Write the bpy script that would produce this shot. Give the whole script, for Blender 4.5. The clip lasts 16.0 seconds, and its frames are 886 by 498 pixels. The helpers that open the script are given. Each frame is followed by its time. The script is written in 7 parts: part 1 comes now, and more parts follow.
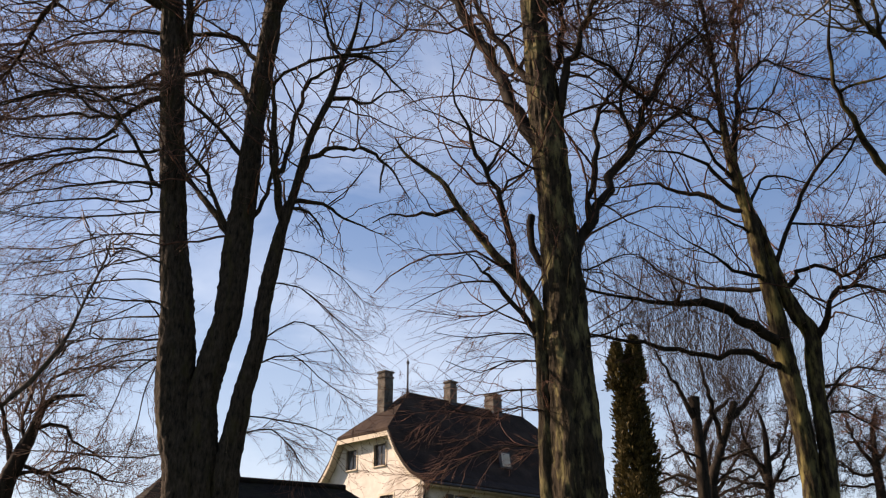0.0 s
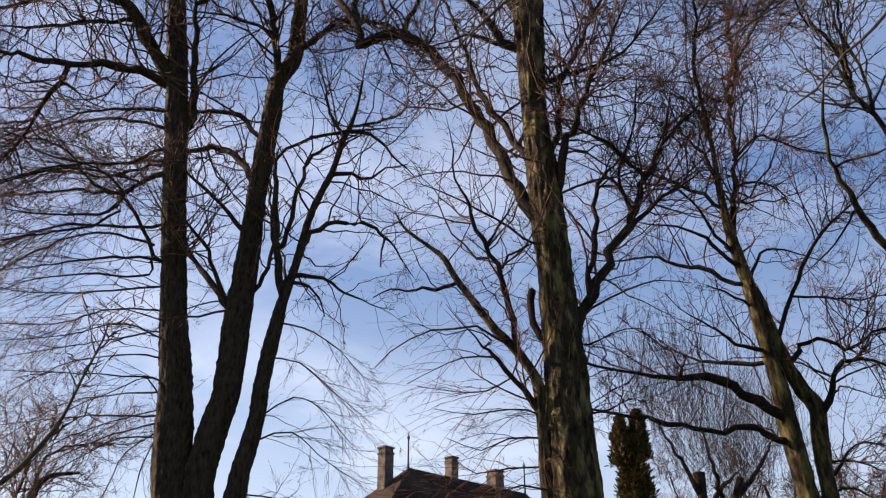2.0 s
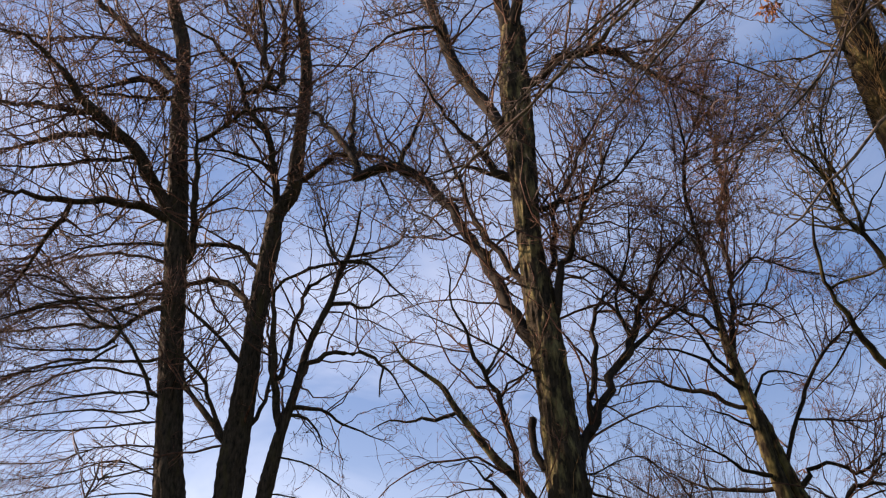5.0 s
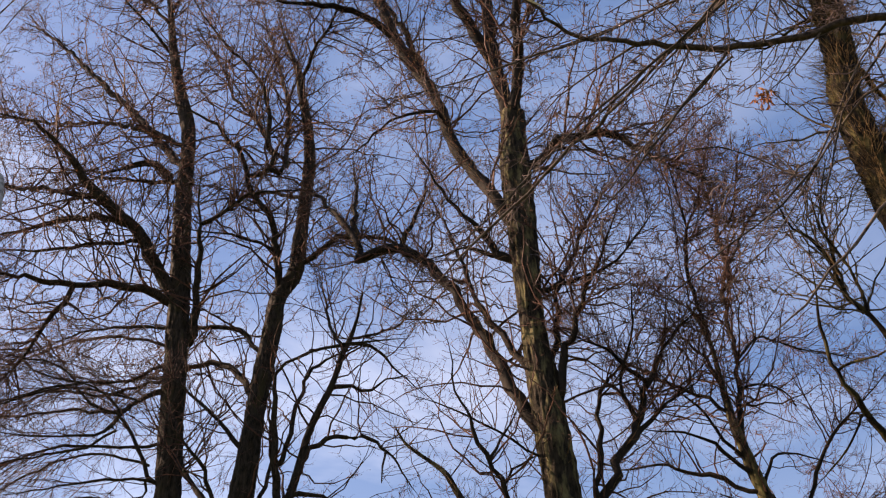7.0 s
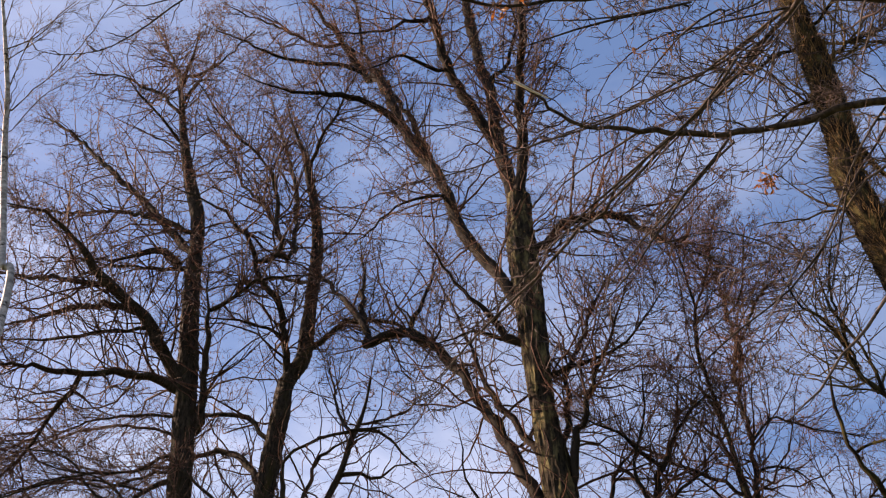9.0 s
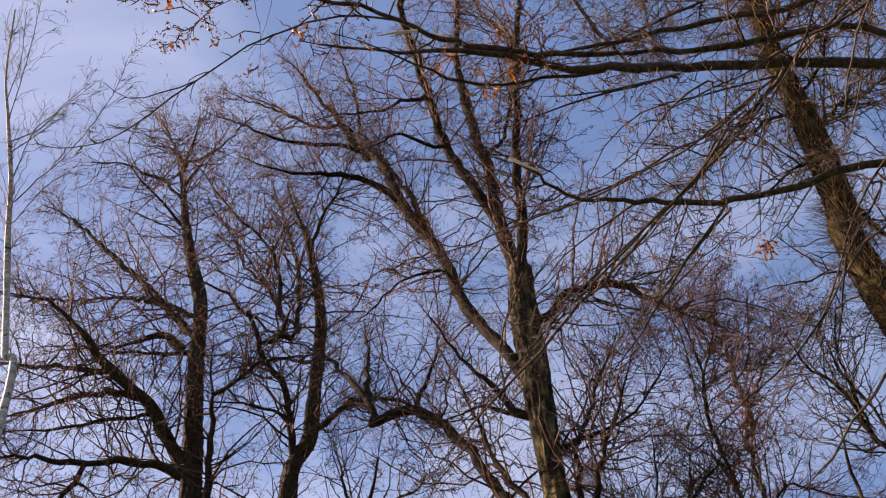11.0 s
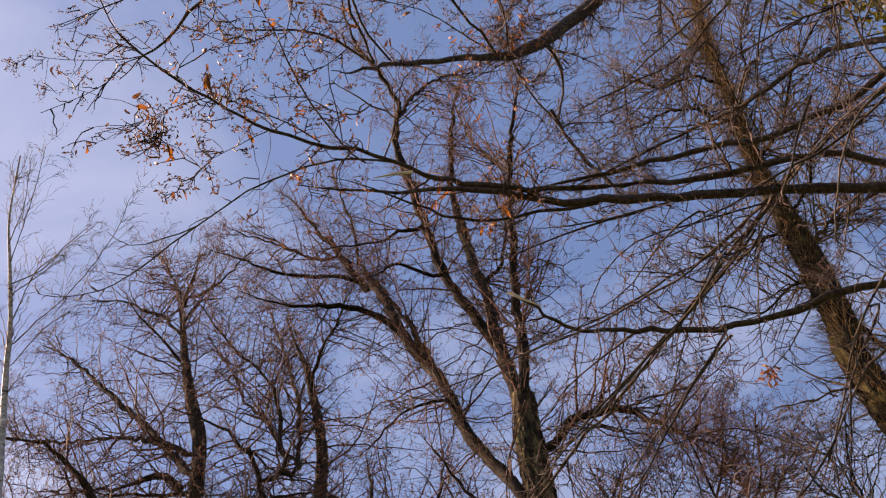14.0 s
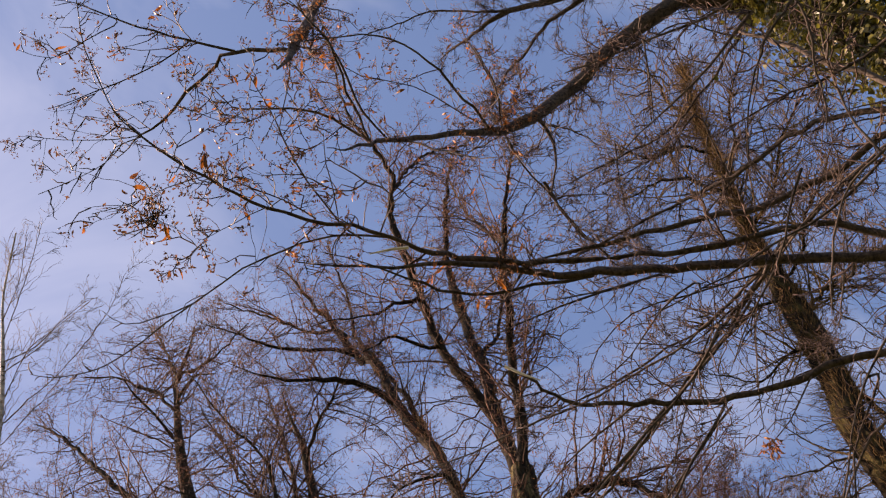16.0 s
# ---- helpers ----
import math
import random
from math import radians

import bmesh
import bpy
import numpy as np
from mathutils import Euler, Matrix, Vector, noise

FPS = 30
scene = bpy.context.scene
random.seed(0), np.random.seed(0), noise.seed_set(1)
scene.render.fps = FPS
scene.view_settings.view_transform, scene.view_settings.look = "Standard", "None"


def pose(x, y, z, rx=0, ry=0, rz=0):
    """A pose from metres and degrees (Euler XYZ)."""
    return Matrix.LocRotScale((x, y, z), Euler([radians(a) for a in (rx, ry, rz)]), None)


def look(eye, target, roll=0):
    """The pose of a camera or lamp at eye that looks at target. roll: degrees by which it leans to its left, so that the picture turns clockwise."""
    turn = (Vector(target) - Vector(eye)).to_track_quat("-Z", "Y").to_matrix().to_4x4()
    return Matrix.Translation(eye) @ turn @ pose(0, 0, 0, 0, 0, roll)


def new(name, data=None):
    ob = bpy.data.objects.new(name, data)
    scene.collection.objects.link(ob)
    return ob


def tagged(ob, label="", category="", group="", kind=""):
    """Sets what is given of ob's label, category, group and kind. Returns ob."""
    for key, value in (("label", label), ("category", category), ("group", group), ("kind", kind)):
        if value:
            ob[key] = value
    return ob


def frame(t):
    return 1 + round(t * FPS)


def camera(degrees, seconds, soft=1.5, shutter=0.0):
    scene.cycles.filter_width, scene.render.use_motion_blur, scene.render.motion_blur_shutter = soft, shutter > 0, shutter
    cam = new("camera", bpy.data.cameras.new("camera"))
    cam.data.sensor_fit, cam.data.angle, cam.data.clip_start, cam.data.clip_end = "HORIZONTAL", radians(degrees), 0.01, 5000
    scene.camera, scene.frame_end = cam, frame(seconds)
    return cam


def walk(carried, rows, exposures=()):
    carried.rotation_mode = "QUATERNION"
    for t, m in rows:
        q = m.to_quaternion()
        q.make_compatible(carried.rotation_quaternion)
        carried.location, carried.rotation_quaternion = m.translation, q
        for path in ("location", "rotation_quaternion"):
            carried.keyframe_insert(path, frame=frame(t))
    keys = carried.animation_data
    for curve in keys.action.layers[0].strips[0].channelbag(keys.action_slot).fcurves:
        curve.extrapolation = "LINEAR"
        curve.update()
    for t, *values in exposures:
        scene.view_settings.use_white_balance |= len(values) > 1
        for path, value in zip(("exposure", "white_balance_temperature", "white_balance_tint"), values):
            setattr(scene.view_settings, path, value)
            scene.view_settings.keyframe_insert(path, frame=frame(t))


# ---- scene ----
cam = camera(52.3, 16.0, soft=1.2)
# seconds, the eye, then the turn in degrees: held at eye height, it rises and draws back a little as it tilts up into the crowns
ROWS = [
    (0.0, -0.061, 0.146, 1.415, 112.35, 0.03, -0.02),
    (0.5, -0.059, 0.175, 1.441, 113.44, -0.00, -0.07),
    (1.0, -0.062, 0.150, 1.440, 114.59, 0.08, -0.07),
    (1.5, -0.058, 0.148, 1.445, 115.82, 0.28, 0.09),
    (2.0, -0.054, 0.141, 1.449, 116.94, 0.17, 0.10),
    (2.5, -0.047, 0.133, 1.451, 118.12, 0.23, 0.15),
    (3.0, -0.045, 0.124, 1.448, 119.36, 0.36, 0.17),
    (3.5, -0.043, 0.114, 1.451, 120.74, 0.61, 0.31),
    (4.0, -0.039, 0.120, 1.459, 122.22, 0.87, 0.42),
    (6.5, -0.023, 0.119, 1.512, 128.69, 1.35, 0.92),
    (7.0, -0.015, 0.119, 1.534, 129.96, 1.37, 1.03),
    (7.5, -0.018, 0.098, 1.537, 131.34, 1.58, 1.17),
    (8.0, -0.015, 0.092, 1.549, 132.70, 1.67, 1.33),
    (8.5, -0.015, 0.084, 1.555, 133.84, 1.43, 1.45),
    (9.0, -0.017, 0.089, 1.554, 135.16, 1.64, 1.93),
    (11.5, 0.001, 0.068, 1.567, 141.13, 3.06, 3.72),
    (12.0, 0.005, 0.063, 1.565, 142.43, 3.17, 3.87),
    (12.5, 0.003, 0.058, 1.573, 143.72, 3.41, 4.24),
    (13.0, 0.001, 0.041, 1.584, 145.11, 3.60, 4.57),
    (13.5, 0.001, 0.021, 1.587, 146.53, 3.75, 4.66),
    (14.0, 0.002, 0.020, 1.589, 147.96, 4.00, 5.03),
    (14.5, 0.001, 0.014, 1.593, 148.84, 4.34, 5.05),
    (15.0, 0.003, 0.011, 1.599, 149.96, 4.67, 5.16),
    (15.5, -0.003, 0.006, 1.607, 151.29, 4.76, 5.33),
    (16.0, 0.000, -0.000, 1.600, 152.48, 4.62, 5.51),
]
EXPOSURES = [(0.0, 1.06, 8200, 26.5), (3.0, 1.28, 8400, 29), (9.0, 1.34, 8650, 34.5), (16.0, 1.31, 9250, 39)]
walk(cam, [(t, pose(*place)) for t, *place in ROWS], EXPOSURES)

# ---- world and sun ----
SUN_AZ, SUN_EL = radians(-75), radians(30)   # bearing from straight ahead (+y), to the right; height
SKY, SUN = 0.078, 5.0


def node(nt, kind, **values):
    n = nt.nodes.new(kind)
    for key, value in values.items():
        n.inputs[key].default_value = value
    return n


world = bpy.data.worlds.new("world")
scene.world = world
world.use_nodes = True
nt = world.node_tree
nt.nodes.clear()
sky = nt.nodes.new("ShaderNodeTexSky")
sky.sky_type, sky.sun_disc = "NISHITA", False
sky.sun_elevation, sky.sun_rotation = SUN_EL, SUN_AZ
sky.air_density, sky.dust_density, sky.ozone_density = 1.05, 1.05, 4.5
coord = nt.nodes.new("ShaderNodeTexCoord")
mapping = node(nt, "ShaderNodeMapping", Scale=(1.4, 1.4, 3.2), Location=(0.9, 0.35, 0.2))
nt.links.new(coord.outputs["Generated"], mapping.inputs["Vector"])
veil = node(nt, "ShaderNodeTexNoise", Scale=1.7, Detail=6.0, Roughness=0.55, Distortion=0.5)
nt.links.new(mapping.outputs["Vector"], veil.inputs["Vector"])
veil_ramp = node(nt, "ShaderNodeMapRange")
veil_ramp.inputs["From Min"].default_value, veil_ramp.inputs["From Max"].default_value = 0.47, 0.68
veil_ramp.inputs["To Min"].default_value, veil_ramp.inputs["To Max"].default_value = 0.0, 1.0
nt.links.new(veil.outputs["Fac"], veil_ramp.inputs["Value"])
cirrus = nt.nodes.new("ShaderNodeMix")
cirrus.data_type = "RGBA"
cirrus.inputs["B"].default_value = (6.1, 8.0, 10.0, 1)   # thin sunlit cloud
bank = nt.nodes.new("ShaderNodeVectorMath")   # the cloud is thickest low over the barn
bank.operation = "DOT_PRODUCT"
bank.inputs[1].default_value = Vector((-0.3, 0.9, 0.24)).normalized()
nt.links.new(coord.outputs["Generated"], bank.inputs[0])
bank_ramp = node(nt, "ShaderNodeMapRange")
bank_ramp.interpolation_type = "SMOOTHSTEP"
bank_ramp.inputs["From Min"].default_value, bank_ramp.inputs["From Max"].default_value = 0.82, 1.0
bank_ramp.inputs["To Min"].default_value, bank_ramp.inputs["To Max"].default_value = 0.19, 0.42
nt.links.new(bank.outputs["Value"], bank_ramp.inputs["Value"])
thickness = nt.nodes.new("ShaderNodeMath")
thickness.operation = "MULTIPLY"
nt.links.new(veil_ramp.outputs["Result"], thickness.inputs[0])
nt.links.new(bank_ramp.outputs["Result"], thickness.inputs[1])
nt.links.new(thickness.outputs["Value"], cirrus.inputs["Factor"])
deeper = node(nt, "ShaderNodeHueSaturation", Hue=0.497, Saturation=1.08)
nt.links.new(sky.outputs["Color"], deeper.inputs["Color"])
air = nt.nodes.new("ShaderNodeMix")   # clear winter air scatters blue evenly from all round
air.data_type = "RGBA"
air.inputs["Factor"].default_value, air.inputs["B"].default_value = 0.35, (0.75, 2.15, 5.0, 1)
nt.links.new(deeper.outputs["Color"], air.inputs["A"])
nt.links.new(air.outputs["Result"], cirrus.inputs["A"])
toward = nt.nodes.new("ShaderNodeVectorMath")   # pale haze that thickens towards the sun
toward.operation = "DOT_PRODUCT"
toward.inputs[1].default_value = (math.sin(SUN_AZ) * math.cos(SUN_EL), math.cos(SUN_AZ) * math.cos(SUN_EL), math.sin(SUN_EL))
nt.links.new(coord.outputs["Generated"], toward.inputs[0])
glow = node(nt, "ShaderNodeMapRange")
glow.interpolation_type = "SMOOTHSTEP"
glow.inputs["From Min"].default_value, glow.inputs["From Max"].default_value, glow.inputs["To Max"].default_value = 0.35, 0.95, 0.03
nt.links.new(toward.outputs["Value"], glow.inputs["Value"])
haze = nt.nodes.new("ShaderNodeMix")
haze.data_type = "RGBA"
haze.inputs["B"].default_value = (3.6, 5.4, 7.4, 1)
nt.links.new(glow.outputs["Result"], haze.inputs["Factor"])
nt.links.new(cirrus.outputs["Result"], haze.inputs["A"])
height = nt.nodes.new("ShaderNodeSeparateXYZ")   # and paler air towards the horizon, all round
nt.links.new(coord.outputs["Generated"], height.inputs["Vector"])
low_air = node(nt, "ShaderNodeMapRange")
low_air.interpolation_type = "SMOOTHSTEP"
low_air.inputs["From Min"].default_value, low_air.inputs["From Max"].default_value = 0.02, 0.5
low_air.inputs["To Min"].default_value, low_air.inputs["To Max"].default_value = 0.44, 0.0
nt.links.new(height.outputs["Z"], low_air.inputs["Value"])
pale = nt.nodes.new("ShaderNodeMix")
pale.data_type = "RGBA"
pale.inputs["B"].default_value = (5.3, 7.4, 9.0, 1)
nt.links.new(low_air.outputs["Result"], pale.inputs["Factor"])
nt.links.new(haze.outputs["Result"], pale.inputs["A"])
back = node(nt, "ShaderNodeBackground", Strength=SKY)
nt.links.new(pale.outputs["Result"], back.inputs["Color"])
nt.links.new(back.outputs["Background"], nt.nodes.new("ShaderNodeOutputWorld").inputs["Surface"])

sun = new("sun", bpy.data.lights.new("sun", "SUN"))
sun.data.energy, sun.data.angle, sun.data.color = SUN, radians(0.53), (1.0, 0.92, 0.8)
to_sun = Vector((math.sin(SUN_AZ) * math.cos(SUN_EL), math.cos(SUN_AZ) * math.cos(SUN_EL), math.sin(SUN_EL)))
sun.matrix_world = look(to_sun * 60, (0, 0, 0))


# ---- materials ----
def material(name, dark, light, scale=6.0, stretch=(1, 1, 1), rough=0.85, bump=0.0, bump_scale=None, patch=None, patch_scale=1.0, patch_cut=(0.5, 0.68), metal=0.0,
             spread=0.0, island=False, through_light=0.0, gloss=0.12):
    """Two-tone grain with optional larger patches of a third colour, and relief from the same grain."""
    mat = bpy.data.materials.new(name)
    mat.use_nodes = True
    t = mat.node_tree
    bsdf = t.nodes["Principled BSDF"]
    bsdf.inputs["Roughness"].default_value, bsdf.inputs["Metallic"].default_value, bsdf.inputs["Specular IOR Level"].default_value = rough, metal, gloss
    co = t.nodes.new("ShaderNodeTexCoord")
    mp = node(t, "ShaderNodeMapping", Scale=stretch)
    t.links.new(co.outputs["Object"], mp.inputs["Vector"])
    grain = node(t, "ShaderNodeTexNoise", Scale=scale, Detail=8.0, Roughness=0.65)
    t.links.new(mp.outputs["Vector"], grain.inputs["Vector"])
    ramp = t.nodes.new("ShaderNodeValToRGB")
    ramp.color_ramp.elements[0].position, ramp.color_ramp.elements[1].position = 0.32, 0.68
    ramp.color_ramp.elements[0].color, ramp.color_ramp.elements[1].color = (*dark, 1), (*light, 1)
    t.links.new(grain.outputs["Fac"], ramp.inputs["Fac"])
    colour = ramp.outputs["Color"]
    if patch:
        big = node(t, "ShaderNodeTexNoise", Scale=patch_scale, Detail=5.0, Roughness=0.6)
        t.links.new(mp.outputs["Vector"], big.inputs["Vector"])
        cut = node(t, "ShaderNodeMapRange")
        cut.inputs["From Min"].default_value, cut.inputs["From Max"].default_value = patch_cut
        t.links.new(big.outputs["Fac"], cut.inputs["Value"])
        mix = t.nodes.new("ShaderNodeMix")
        mix.data_type = "RGBA"
        mix.inputs["B"].default_value = (*patch, 1)
        t.links.new(cut.outputs["Result"], mix.inputs["Factor"])
        t.links.new(colour, mix.inputs["A"])
        colour = mix.outputs["Result"]
    if spread:
        hue = node(t, "ShaderNodeHueSaturation")
        if island:
            source = t.nodes.new("ShaderNodeNewGeometry").outputs["Random Per Island"]
        else:
            source = t.nodes.new("ShaderNodeObjectInfo").outputs["Random"]
        rng = node(t, "ShaderNodeMapRange")
        rng.inputs["To Min"].default_value, rng.inputs["To Max"].default_value = 1 - spread, 1 + spread
        t.links.new(source, rng.inputs["Value"])
        t.links.new(rng.outputs["Result"], hue.inputs["Value"])
        t.links.new(colour, hue.inputs["Color"])
        colour = hue.outputs["Color"]
    t.links.new(colour, bsdf.inputs["Base Color"])
    if bump:
        fine = node(t, "ShaderNodeTexNoise", Scale=bump_scale or scale, Detail=6.0, Roughness=0.6)
        t.links.new(mp.outputs["Vector"], fine.inputs["Vector"])
        relief = node(t, "ShaderNodeBump", Strength=1.0, Distance=bump)
        t.links.new(fine.outputs["Fac"], relief.inputs["Height"])
        t.links.new(relief.outputs["Normal"], bsdf.inputs["Normal"])
    if through_light:
        thin = node(t, "ShaderNodeBsdfTranslucent")
        t.links.new(colour, thin.inputs["Color"])
        both = node(t, "ShaderNodeMixShader", Fac=through_light)
        t.links.new(bsdf.outputs["BSDF"], both.inputs[1])
        t.links.new(thin.outputs["BSDF"], both.inputs[2])
        t.links.new(both.outputs["Shader"], t.nodes["Material Output"].inputs["Surface"])
    return mat


FISSURED = (1, 1, 0.3)
bark_linden = material("bark_linden", (0.0065, 0.0047, 0.0034), (0.06, 0.046, 0.032), 19, FISSURED, 0.9, 0.03, 16, (0.0495, 0.0422, 0.0172), 4.0, (0.54, 0.74))
bark_lichen = material("bark_lichen", (0.004, 0.0028, 0.002), (0.048, 0.037, 0.023), 20, FISSURED, 0.92, 0.045, 16, (0.15, 0.128, 0.058), 8.0, (0.5, 0.66))
bark_maple = material("bark_maple", (0.006, 0.0044, 0.003), (0.056, 0.043, 0.026), 14, FISSURED, 0.92, 0.03, 11, (0.14, 0.122, 0.045), 7.0, (0.46, 0.7))
bark_near = material("bark_near", (0.012, 0.0085, 0.0072), (0.11, 0.083, 0.067), 30, (1, 1, 1), 0.75, 0.006, 40, (0.0396, 0.033, 0.0198), 5.0, (0.58, 0.75))
bark_mossy = material("bark_mossy", (0.003, 0.0022, 0.0013), (0.024, 0.017, 0.0095), 16, FISSURED, 0.95, 0.045, 14, (0.07, 0.058, 0.02), 6.0, (0.5, 0.68))
bark_twig = material("bark_twig", (0.016, 0.0074, 0.0054), (0.14, 0.068, 0.045), 9, (1, 1, 1), 0.7, spread=0.35, island=True)
bark_twig_near = material("bark_twig_near", (0.009, 0.0056, 0.005), (0.115, 0.078, 0.064), 9, (1, 1, 1), 0.6, spread=0.5, island=True)
bark_brush = material("bark_brush", (0.02, 0.012, 0.006), (0.18, 0.115, 0.05), 9, (1, 1, 1), 0.8, spread=0.45, island=True)
bark_far = material("bark_far", (0.008, 0.0054, 0.0044), (0.055, 0.038, 0.029), 9, (1, 1, 1), 0.75, spread=0.35, island=True)
bark_pale = material("bark_pale", (0.02, 0.014, 0.01), (0.19, 0.142, 0.1), 20, rough=0.75, bump=0.003, bump_scale=50)
bark_shoot = material("bark_shoot", (0.015, 0.0112, 0.0095), (0.125, 0.098, 0.08), 20, rough=0.75, bump=0.003, bump_scale=50, spread=0.45)
wood_bare = material("wood_bare", (0.55, 0.47, 0.36), (0.8, 0.73, 0.62), 30, rough=0.7, bump=0.002, bump_scale=80)
bark_birch = material("bark_birch", (0.1248, 0.117, 0.1092), (0.5616, 0.546, 0.5148), 5, (1, 1, 2.5), 0.6, 0.004, 20, (0.039, 0.0351, 0.0312), 3.0, (0.6, 0.66))
bark_grey = material("bark_grey", (0.0066, 0.005, 0.0036), (0.033, 0.0251, 0.0178), 8, FISSURED, 0.9, 0.02, 9)
dead_leaf = material("dead_leaf", (0.075, 0.024, 0.007), (0.38, 0.125, 0.026), 25, rough=0.45, bump=0.002, bump_scale=60, spread=0.45, through_light=0.35, gloss=0.35)
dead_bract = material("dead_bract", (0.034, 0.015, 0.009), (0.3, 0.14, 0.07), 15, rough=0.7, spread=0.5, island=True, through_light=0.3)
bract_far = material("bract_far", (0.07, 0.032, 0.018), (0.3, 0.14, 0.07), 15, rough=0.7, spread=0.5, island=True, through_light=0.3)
ivy_green = material("ivy_green", (0.0234, 0.025, 0.0047), (0.1482, 0.1365, 0.0234), 12, rough=0.38, gloss=0.4, spread=0.55, island=True, through_light=0.35)
thuja_green = material("thuja_green", (0.018, 0.016, 0.006), (0.105, 0.08, 0.03), 7, rough=0.8, spread=0.5, island=True, through_light=0.15)
plaster = material("plaster", (0.48, 0.45, 0.4), (0.6, 0.565, 0.51), 2.2, rough=0.9, bump=0.004, bump_scale=60, patch=(0.3276, 0.2808, 0.234), patch_scale=0.6, patch_cut=(0.52, 0.75))
timber_white = material("timber_white", (0.39, 0.3432, 0.2652), (0.4992, 0.4446, 0.351), 3, (1, 1, 0.3), 0.6, 0.002, 30)
roof_tile = material("roof_tile", (0.0125, 0.0066, 0.0043), (0.0328, 0.0187, 0.0117), 1.6, rough=0.85, bump=0.02, bump_scale=14, patch=(0.0624, 0.0406, 0.0265), patch_scale=0.5, patch_cut=(0.5, 0.8))
chimney_render = material("chimney_render", (0.04, 0.035, 0.03), (0.14, 0.125, 0.105), 3, rough=0.9, bump=0.006, bump_scale=25)
lead_grey = material("lead_grey", (0.03, 0.03, 0.032), (0.075, 0.075, 0.078), 6, rough=0.6)
# mossy old tiles; the shade of the trees is put into the dark tones
barn_tile_shaded = material("barn_tile_shaded", (0.006, 0.0046, 0.0036), (0.02, 0.0145, 0.011), 2.5, rough=0.95, bump=0.03, bump_scale=9, patch=(0.0234, 0.0234, 0.0094), patch_scale=0.8)
grass = material("grass", (0.0195, 0.0351, 0.0094), (0.0702, 0.0858, 0.0273), 1.2, rough=0.95, bump=0.05, bump_scale=8, patch=(0.1014, 0.078, 0.039), patch_scale=0.12)
shutter_dark = material("shutter_dark", (0.05, 0.045, 0.04), (0.09, 0.08, 0.07), 5, rough=0.7)
glass = material("window_glass", (0.02, 0.025, 0.03), (0.05, 0.055, 0.06), 1.0, rough=0.06, gloss=0.5)


# ---- building helpers ----
def mesh_from(name, verts, faces, mat, smooth=True):
    """One mesh from arrays: faces is an (n, 4) or (n, 3) index array."""
    verts, faces = np.asarray(verts, np.float32), np.asarray(faces, np.int32)
    me = bpy.data.meshes.new(name)
    n, k = faces.shape
    me.vertices.add(len(verts))
    me.vertices.foreach_set("co", verts.ravel())
    me.loops.add(n * k)
    me.loops.foreach_set("vertex_index", faces.ravel())
    me.polygons.add(n)
    me.polygons.foreach_set("loop_start", np.arange(0, n * k, k, dtype=np.int32))
    me.polygons.foreach_set("use_smooth", np.full(n, smooth))
    me.materials.append(mat)
    me.update(calc_edges=True)
    return me


def child(name, me, parent, label="", kind=""):
    ob = new(name, me)
    ob.parent = parent
    return tagged(ob, label, kind=kind)


def part(name, bm, mat, parent, label="", kind="", smooth=False):
    me = bpy.data.meshes.new(name)
    bm.to_mesh(me)
    bm.free()
    for p in me.polygons:
        p.use_smooth = smooth
    me.materials.append(mat)
    return child(name, me, parent, label, kind)


def thing(name, where, label, category, group="", kind=""):
    ob = new(name)
    ob.location = where
    ob.empty_display_size = 0.2
    return tagged(ob, label, category, group, kind)


def unit(v):
    return v / np.maximum(np.linalg.norm(v, axis=-1, keepdims=True), 1e-9)


def smooth_line(pts, step):
    """A Catmull-Rom line through (x, y, z, radius) points, resampled."""
    p = np.array(pts, float)
    p = np.vstack([2 * p[0] - p[1], p, 2 * p[-1] - p[-2]])
    out = []
    for i in range(1, len(p) - 2):
        n = max(2, int(np.linalg.norm(p[i + 1, :3] - p[i, :3]) / step))
        u = np.linspace(0, 1, n, endpoint=False)[:, None]
        a, b, c, d = p[i - 1], p[i], p[i + 1], p[i + 2]
        out.append(0.5 * (2 * b + (c - a) * u + (2 * a - 5 * b + 4 * c - d) * u ** 2 + (3 * b - a - 3 * c + d) * u ** 3))
    out.append(p[-2][None])
    line = np.vstack(out)
    line[:, 3] = np.maximum(line[:, 3], 0.0018)
    return line


def grain3(p, seed=0):
    """Smooth value noise in [-1, 1] at points (..., 3)."""
    i = np.floor(p).astype(np.int64)
    u = p - i
    u = u * u * (3 - 2 * u)
    total = 0.0
    for dx in (0, 1):
        for dy in (0, 1):
            for dz in (0, 1):
                h = (i[..., 0] + dx) * 374761393 + (i[..., 1] + dy) * 668265263 + (i[..., 2] + dz) * 2147483647 + seed * 974711
                h = (h ^ (h >> 13)) * 1274126177
                h = ((h ^ (h >> 16)) & 0xFFFF) / 32767.5 - 1
                total = total + h * (u[..., 0] if dx else 1 - u[..., 0]) * (u[..., 1] if dy else 1 - u[..., 1]) * (u[..., 2] if dz else 1 - u[..., 2])
    return total


